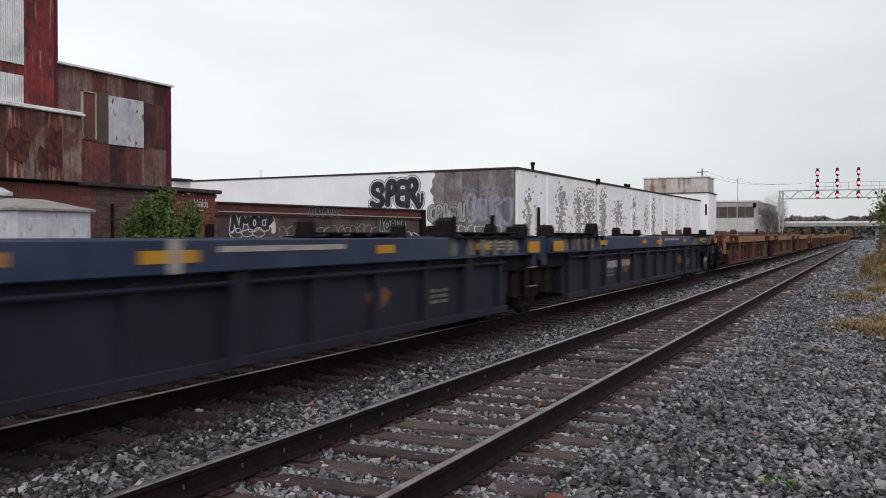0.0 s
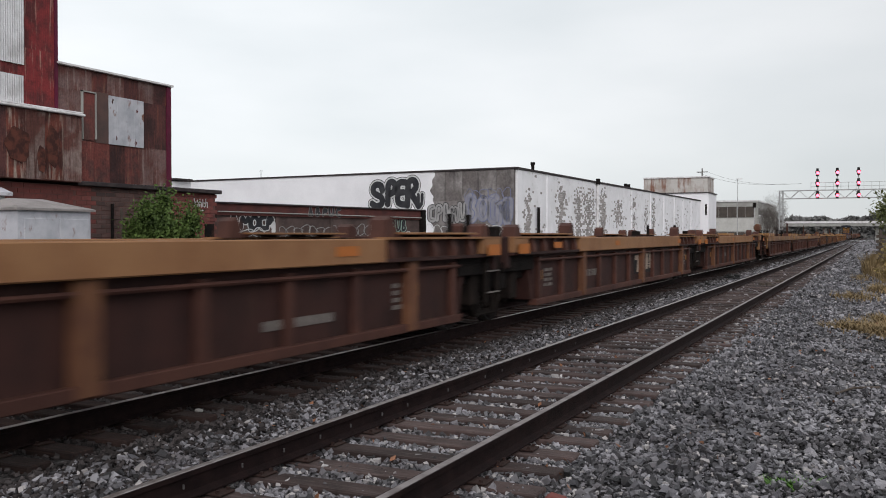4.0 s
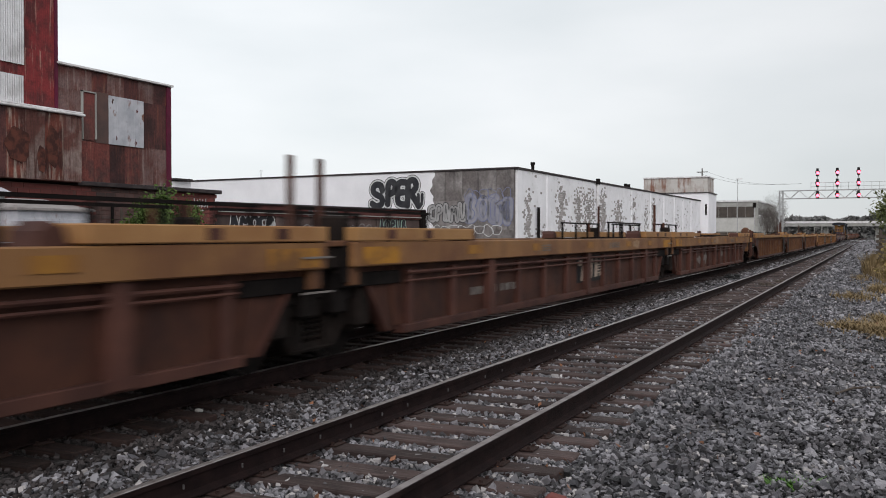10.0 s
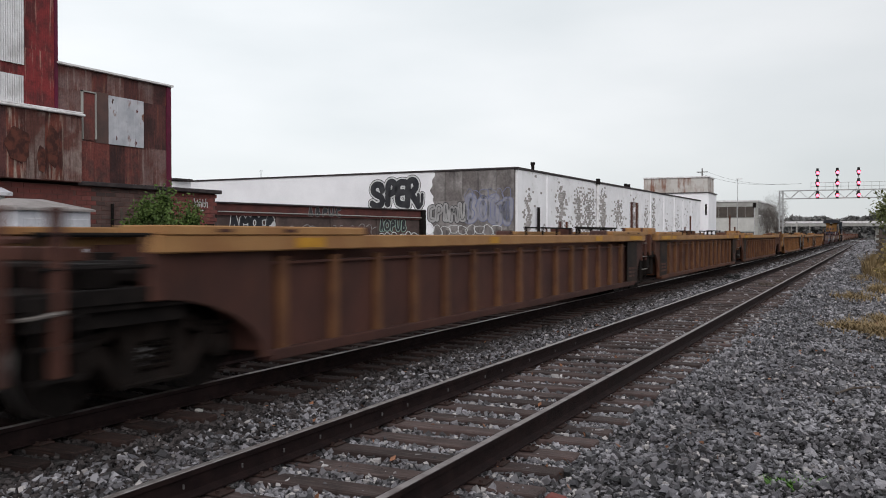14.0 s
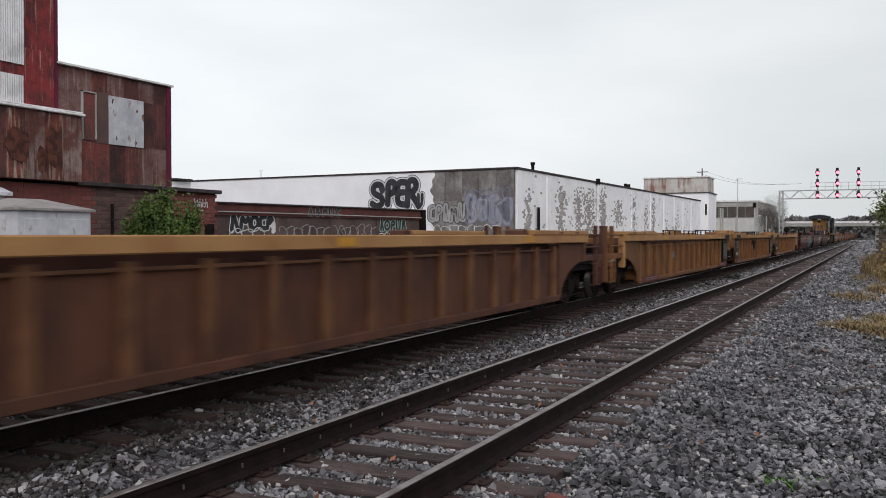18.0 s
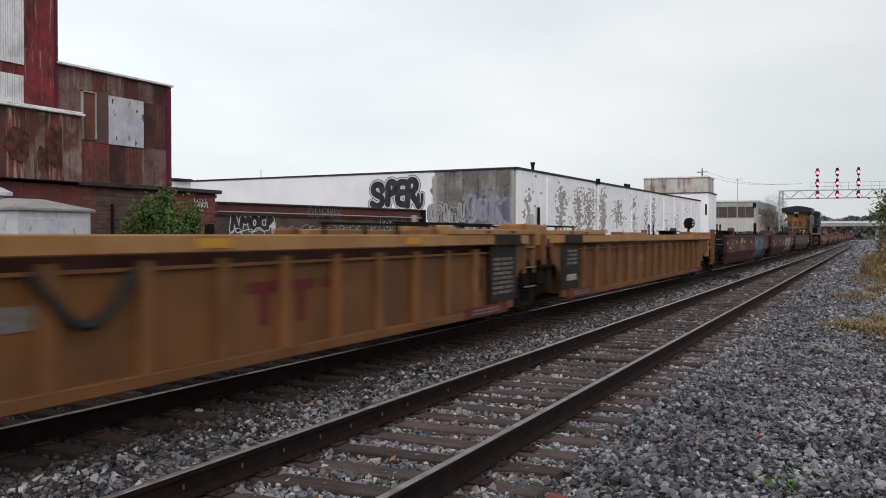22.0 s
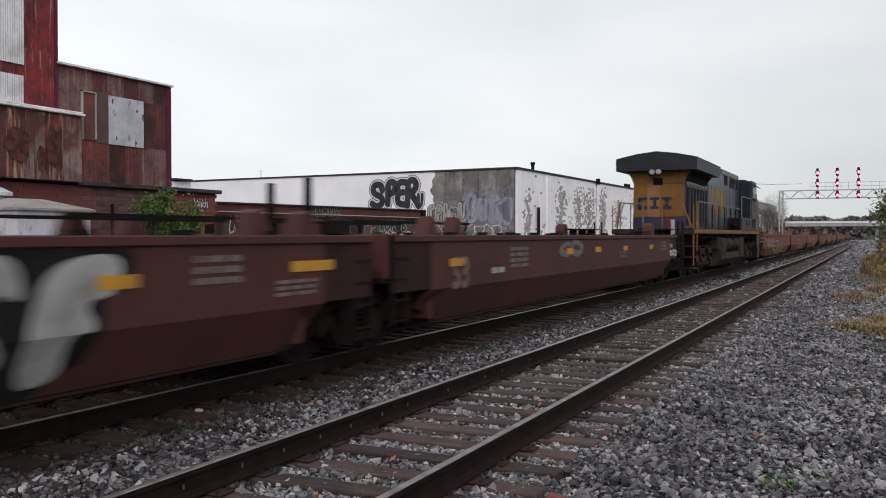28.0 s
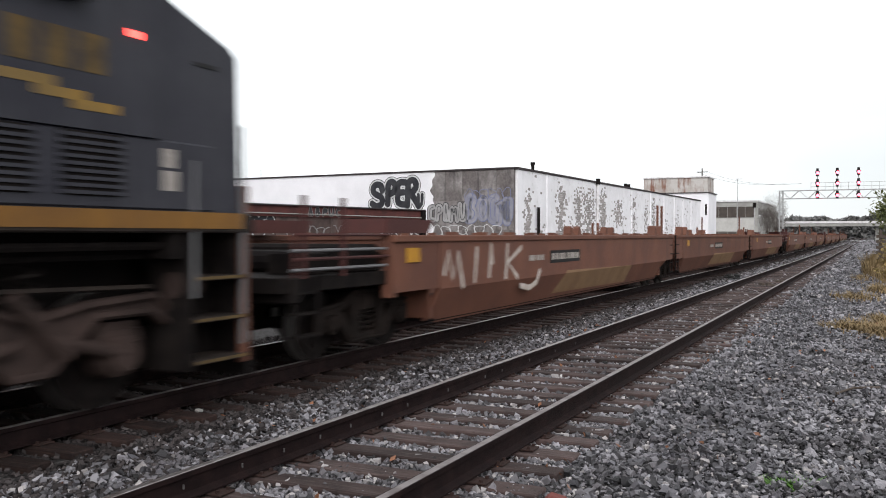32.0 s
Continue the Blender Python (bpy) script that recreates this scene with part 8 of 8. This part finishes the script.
    # upper hood grilles and roof gear
    for a, b, z in ((12.26, 13.28, 3.98), (14.12, 14.73, 3.92), (14.93, 15.55, 3.92), (15.68, 15.98, 4.2), (16.27, 16.95, 3.92)):
        v = part("hood_vent", Geo().box(0.93, 0.957, a, b, z, 4.42), VENT_MESH, lo, "dark mesh vent in the upper hood")
        for p, q, r, t in ((a - 0.04, a, z - 0.04, 4.46), (b, b + 0.04, z - 0.04, 4.46), (a, b, z - 0.04, z), (a, b, 4.42, 4.46)):
            part("vent_frame", Geo().box(0.95, 0.972, p, q, r, t), LOCO_GREY, v)
    for a, z in ((10.1, 2.25), (12.9, 3.2), (13.6, 3.1), (8.1, 2.5), (7.3, 2.9)):
        part("stencil_plate", Geo().box(0.977, 0.982, a, a + 0.2, z, z + 0.07), DECAL_GREY, lo)
    part("roof_stack", Geo().box(-0.5, 0.5, 9.6, 11.0, 4.44, 4.62, 0.03).box(-0.45, 0.45, 12.0, 13.6, 4.62, 4.74, 0.03), LOCO_ROOF, lo, "roof hatches and exhaust")
    part("roof_walk_edge", Geo().box(0.9, 0.97, 7.5, 11.6, 4.40, 4.48).box(-0.97, -0.9, 7.5, 11.6, 4.40, 4.48), LOCO_GREY, lo)
    sb = part("side_box", Geo().box(0.96, 1.0, 13.5, 14.6, 1.82, 2.42).box(0.97, 1.4, 14.56, 14.6, 1.82, 2.42).box(0.97, 1.25, 13.5, 14.56, 2.08, 2.12), GRIME, lo, "open step box beside the cab base")
    for z in (2.1, 2.4):
        part("step_edge", Geo().box(1.25, 1.27, 13.55, 14.5, z, z + 0.025), STEP_TAN, sb)
    # block behind the cab and the cab
    part("equipment_block", Geo().box(-0.72, 0.72, 17.5, 18.3, 2.44, 4.66, 0.03), LOCO_NAVY, lo, "dark teal block behind the cab")
    rw = part("cab_rear_wall", Geo().box(-1.47, 1.47, 18.1, 18.3, 2.46, 4.40, 0.02), LOCO_NAVY, lo, "dark teal rear wall of the cab")
    for s in (-1, 1):
        part("rear_window", Geo().box(*sorted((s * 0.9, s * 1.35)), 18.09, 18.1, 3.55, 4.1), GLASS, rw, "cab rear window")
    part("cab_base", Geo().box(-1.48, 1.48, 14.6, 21.5, 1.82, 2.46, 0.02), LOCO_GREY, lo, "grey louvred cab base")
    louvres(lo, 16.45, 17.0, 2.08, 2.36, 5, 1.48)
    louvres(lo, 17.6, 18.05, 2.05, 2.30, 4, 1.48)
    louvres(lo, 18.75, 19.4, 1.92, 2.44, 9, 1.48)
    louvres(lo, 19.65, 20.3, 1.92, 2.44, 9, 1.48)
    part("cab", Geo().prism([(18.35, 2.46), (20.75, 2.46), (20.75, 3.72), (20.4, 4.36), (20.2, 4.46), (18.35, 4.46)], 0, -1.5, 1.5), LOCO_GREY, lo, "grey cab")
    part("cab_roof", Geo().prism([(-1.52, 4.3), (-1.2, 4.52), (1.2, 4.52), (1.52, 4.3)], 1, 18.2, 20.35), LOCO_ROOF, lo)
    part("nose", Geo().prism([(20.55, 1.82), (21.9, 1.82), (21.86, 3.36), (21.75, 3.44), (20.85, 3.75), (20.55, 3.78)], 0, -1.46, 1.46), LOCO_GREY, lo, "low sloping nose")
    for s in (-1, 1):
        w = part("cab_window", Geo().box(*sorted((s * 1.5, s * 1.51)), 18.75, 19.85, 3.6, 4.24), GLASS, lo, "dark cab side window")
        g = Geo()
        for a in ((18.68, 18.75, 3.54, 4.3), (19.85, 19.92, 3.54, 4.3), (19.27, 19.33, 3.6, 4.24), (18.68, 19.92, 4.24, 4.3), (18.68, 19.92, 3.54, 3.6)):
            g.box(*sorted((s * 1.5, s * 1.53)), *a)
        part("window_frame", g, HANDRAIL, w)
        part("sunshade", Geo().prism([(s * 1.5, 4.32), (s * 1.78, 4.1), (s * 1.78, 4.13), (s * 1.5, 4.36)], 1, 18.7, 19.9), LOCO_GREY, lo, "tilted window shade")
        part("quarter_window", Geo().box(*sorted((s * 1.5, s * 1.508)), 20.02, 20.28, 3.62, 4.2), GLASS, lo)
        part("mirror", Geo().box(*sorted((s * 1.53, s * 1.72)), 18.55, 18.6, 3.75, 4.1, 0.01), GALV, lo)
        part("armrest", Geo().box(*sorted((s * 1.5, s * 1.62)), 18.7, 19.85, 3.47, 3.53), BLACKRUB, lo)
        part("class_light", Geo().box(*sorted((s * 1.5, s * 1.512)), 20.38, 20.50, 3.30, 3.36), RED_LAMP, lo, "lit red marker lamp")
        part("nose_vent", Geo().box(*sorted((s * 1.46, s * 1.47)), 21.25, 21.55, 3.2, 3.24), BLACKRUB, lo)
        part("data_plate", Geo().box(*sorted((s * 1.48, s * 1.486)), 20.8, 20.95, 2.21, 2.38), DECAL_W, lo, "pale data plate")
        part("data_plate", Geo().box(*sorted((s * 1.48, s * 1.486)), 20.8, 20.98, 2.0, 2.18), DECAL_W, lo, "pale data plate")
        for u in (19.15, 19.5, 19.85):
            part("number_bar", Geo().box(*sorted((s * 1.5, s * 1.505)), u, u + 0.25, 2.92, 3.24), STEP_TAN, lo)
        for a, b, z in ((18.9, 19.6, 2.76), (19.4, 19.9, 2.68), (19.75, 20.25, 2.61)):
            part("number_stripe", Geo().box(*sorted((s * 1.5, s * 1.506)), a, b, z, z + 0.08), LOCO_FADED, lo)
        # handrails
        for k in range(8):
            u = 2.3 + 1.68 * k
            part("stanchion", Geo().cyl((s * 1.46, u, 1.82), (s * 1.46, u, 2.84), 0.02, 6), VENT_MESH if k else LOCO_YEL, lo)
        part("handrail", Geo().cyl((s * 1.46, 2.3, 2.84), (s * 1.46, 14.2, 2.84), 0.024, 6), HANDRAIL, lo, "grey side handrail")
        part("handrail", Geo().path([(s * 1.46, 14.64, 2.46), (s * 1.46, 14.64, 3.5), (s * 1.46, 18.3, 3.5)], 0.024), HANDRAIL, lo, "grey cab handrail")
        part("slanted_rail", Geo().cyl((s * 1.46, 2.2, 2.84), (s * 1.46, 1.95, 1.9), 0.026, 6), LOCO_YEL, lo)
        # steps at both ends
        for u, d in ((1.25, 1), (21.95, -1)):
            st = part("stepwell", Geo().box(*sorted((s * 0.95, s * 1.05)), *sorted((u, u + d * 0.75)), 0.32, 1.62).box(*sorted((s * 0.95, s * 1.45)), *sorted((u + d * 0.72, u + d * 0.78)), 0.3, 1.62), GRIME, lo, "step well")
            for z in (0.36, 0.76, 1.16):
                part("step", Geo().box(*sorted((s * 1.05, s * 1.5)), *sorted((u, u + d * 0.72)), z, z + 0.04), LOCO_UNDER, st)
                part("step_edge", Geo().box(*sorted((s * 1.5, s * 1.51)), *sorted((u, u + d * 0.72)), z + 0.01, z + 0.038), STEP_TAN, st)
            part("grab_iron", Geo().cyl((s * 1.48, u + d * 0.02, 0.5), (s * 1.48, u + d * 0.02, 2.7), 0.022, 6).cyl((s * 1.48, u + d * 0.74, 1.0), (s * 1.48, u + d * 0.74, 2.3), 0.022, 6), LOCO_YEL if u < 5 else HANDRAIL, lo)
        # rear platform rails
        part("rear_rail", Geo().path([(s * 0.35, 1.3, 1.82), (s * 0.35, 1.3, 2.75), (s * 1.05, 1.3, 2.78), (s * 1.4, 1.3, 1.9)], 0.028), LOCO_YEL if s > 0 else HANDRAIL, lo, "end railing")
        part("front_post", Geo().box(*sorted((s * 1.38, s * 1.46)), 21.96, 22.06, 0.3, 2.1, 0.01), REDBROWN, lo, "rusty front step post")
        part("front_rail", Geo().path([(s * 0.35, 21.9, 1.82), (s * 0.35, 21.9, 2.7), (s * 1.05, 21.9, 2.72), (s * 1.4, 21.9, 1.9)], 0.026), HANDRAIL, lo)
    part("red_post", Geo().box(0.60, 0.70, 0.84, 0.94, 0.75, 2.2, 0.01), REDPAINT, lo, "red upright on the rear end")
    part("pale_box", Geo().box(0.73, 0.85, 0.95, 1.08, 1.45, 2.15, 0.01), CONC_LIGHT, lo, "pale upright box on the rear end")
    part("dark_box", Geo().box(-0.7, 0.3, 0.75, 1.1, 1.1, 1.75, 0.03), GRIME, lo)
    part("rear_pilot", Geo().box(-1.0, 1.0, 1.0, 1.2, 0.3, 1.62, 0.03), GRIME, lo, "black rear pilot")
    part("front_pilot", Geo().prism([(21.95, 1.62), (22.1, 1.3), (22.2, 0.15), (22.1, 0.15), (21.85, 1.62)], 0, -1.4, 1.4), GRIME, lo)
    for u, d in ((1.0, -1), (22.05, 1)):
        part("coupler", Geo().box(-0.14, 0.14, *sorted((u, u + d * 0.62)), 0.74, 1.0, 0.03).box(-0.2, 0.22, *sorted((u + d * 0.5, u + d * 0.8)), 0.68, 1.05, 0.05), TRUCKMAT, lo)
        for x in (-0.5, 0.4, 0.55):
            part("air_hose", Geo().path([(x, u, 1.05), (x, u + d * 0.22, 0.7), (x + 0.05, u + d * 0.3, 0.42)], 0.028), BLACKRUB, lo)
    # fuel tank and reservoirs
    part("fuel_tank", Geo().prism([(-1.4, 0.82), (1.4, 0.82), (1.44, 0.55), (1.15, 0.25), (-1.15, 0.25), (-1.44, 0.55)], 1, 8.2, 15.4), TANK, lo, "grimy fuel tank")
    part("tank_back", Geo().box(-0.85, 0.85, 8.2, 15.4, 0.82, 1.6), GRIME, lo)
    for s in (-1, 1):
        for a, b in ((9.75, 11.85), (12.2, 13.9)):
            part("air_reservoir", Geo().cyl((s * 1.18, a, 1.2), (s * 1.18, b, 1.2), 0.29, 18).cyl((s * 1.18, a - 0.09, 1.2), (s * 1.18, a, 1.2), 0.17, 18, 0.29).cyl((s * 1.18, b, 1.2), (s * 1.18, b + 0.09, 1.2), 0.29, 18, 0.17), TANK, lo, "grey air reservoir", smooth=True)
        for u in (10.2, 11.5, 12.5, 13.6):
            part("reservoir_saddle", Geo().box(*sorted((s * 0.9, s * 1.42)), u - 0.06, u + 0.06, 0.82, 0.98, 0.01), GRIME, lo)
        part("tank_box", Geo().box(*sorted((s * 0.7, s * 1.46)), 8.3, 9.5, 0.75, 1.45, 0.03), TANK, lo)
        part("tank_box", Geo().box(*sorted((s * 0.7, s * 1.46)), 14.2, 15.5, 0.62, 1.48, 0.03), TANK, lo)
        part("battery_box", Geo().box(*sorted((s * 0.7, s * 1.42)), 7.4, 8.1, 1.0, 1.5, 0.03), LOCO_UNDER, lo)
    # trucks
    for u0 in (5.0, 18.7):
        tr = part("truck", Geo().box(-0.9, 0.9, u0 - 2.4, u0 + 2.4, 0.65, 0.95, 0.03), GRIME, lo, "three-axle locomotive truck", at=None)
        for s in (-1, 1):
            top = [(-2.6, 0.86), (-2.3, 1.06), (-1.5, 1.02), (-0.9, 0.92), (-0.45, 1.05), (0.45, 1.05), (0.9, 0.92), (1.5, 1.02), (2.3, 1.06), (2.6, 0.86)]
            under = [(2.55, 0.7), (2.25, 0.86), (1.6, 0.86), (1.32, 0.62), (1.1, 0.42), (0.75, 0.42), (0.5, 0.62), (0.32, 0.86), (-0.32, 0.86), (-0.5, 0.62), (-0.75, 0.42), (-1.1, 0.42), (-1.32, 0.62), (-1.6, 0.86), (-2.25, 0.86), (-2.55, 0.7)]
            part("side_frame", Geo().prism([(u0 + a, b) for a, b in top + under], 0, *sorted((s * 1.04, s * 1.16)))
                 .path([(s * 1.17, u0 + a, b - 0.03) for a, b in top], 0.045, 6).path([(s * 1.17, u0 + a, b + 0.03) for a, b in under], 0.04, 6), CAST, tr, "dusty cast side frame")
            for k in (-1.9, 0.0, 1.9):
                part("axle_box", Geo().cyl((s * 0.95, u0 + k, 0.533), (s * 1.16, u0 + k, 0.533), 0.24, 14, 0.21).cyl((s * 1.16, u0 + k, 0.533), (s * 1.24, u0 + k, 0.533), 0.16, 12)
                     .prism([(u0 + k - 0.3, 0.62), (u0 + k + 0.3, 0.62), (u0 + k + 0.2, 0.82), (u0 + k - 0.2, 0.82)], 0, *sorted((s * 1.0, s * 1.12))), CAST, tr)
                part("brake_shoe", Geo().box(*sorted((s * 0.72, s * 0.84)), u0 + k + 0.56, u0 + k + 0.68, 0.3, 0.7), GRIME, tr)
                part("traction_arm", Geo().cyl((s * 1.19, u0 + k, 0.53), (s * 1.19, u0 + k + (0.75 if k < 1 else -0.75), 0.72), 0.06, 8), CAST, tr)
            for k in (-0.95, 0.95):
                part("damper", Geo().cyl((s * 1.22, u0 + k - 0.25, 1.12), (s * 1.24, u0 + k + 0.3, 0.58), 0.05, 8).cyl((s * 1.22, u0 + k - 0.25, 1.12), (s * 1.23, u0 + k + 0.02, 0.86), 0.075, 8), CAST, tr)
                part("spring", Geo().path([(s * 1.08 + 0.11 * math.cos(a), u0 + k + 0.11 * math.sin(a), 0.9 + 0.02 * a) for a in [math.pi / 3 * i for i in range(26)]], 0.022, 5), GRIME, tr)
            part("brake_rod", Geo().path([(s * 1.2, u0 - 2.2, 1.12), (s * 1.2, u0 - 0.6, 1.16), (s * 1.2, u0 + 0.4, 1.16), (s * 1.2, u0 + 2.2, 1.12)], 0.025, 5), LOCO_UNDER, tr)
            for k in (-2.7, 2.45):
                part("brake_cylinder", Geo().cyl((s * 1.25, u0 + k, 1.12), (s * 1.25, u0 + k + 0.3, 1.12), 0.13, 12), CAST, tr)
        for k in (-1.9, 0.0, 1.9):
            w = part("wheelset", LOCO_WHEELS, None, tr, "large steel drive wheels", at=(0, u0 + k, 0.533))
            ROLLING.append((w, 0.533, lo))
    TRAIN.append((lo, LOCO_START, False))
    return lo


build_loco()


# ---- everything that moves ----
def motions():
    turned = {}
    for car, y0, about in TRAIN:
        walk(car, [(float(t), pose(TRAIN_TRACK, y0 - SPEED * t, 0, 0, 0, 180 if about else 0)) for t in range(33)])
        turned[car.name] = about
    for wheels, r, car in ROLLING:
        rest = wheels.matrix_basis.translation.copy()
        sense = -1 if turned[car.name] else 1
        step = math.degrees(SPEED / FPS / r) * sense
        walk(wheels, [(i / FPS, pose(*rest, (i * step) % 360)) for i in range(32 * FPS + 1)])


motions()
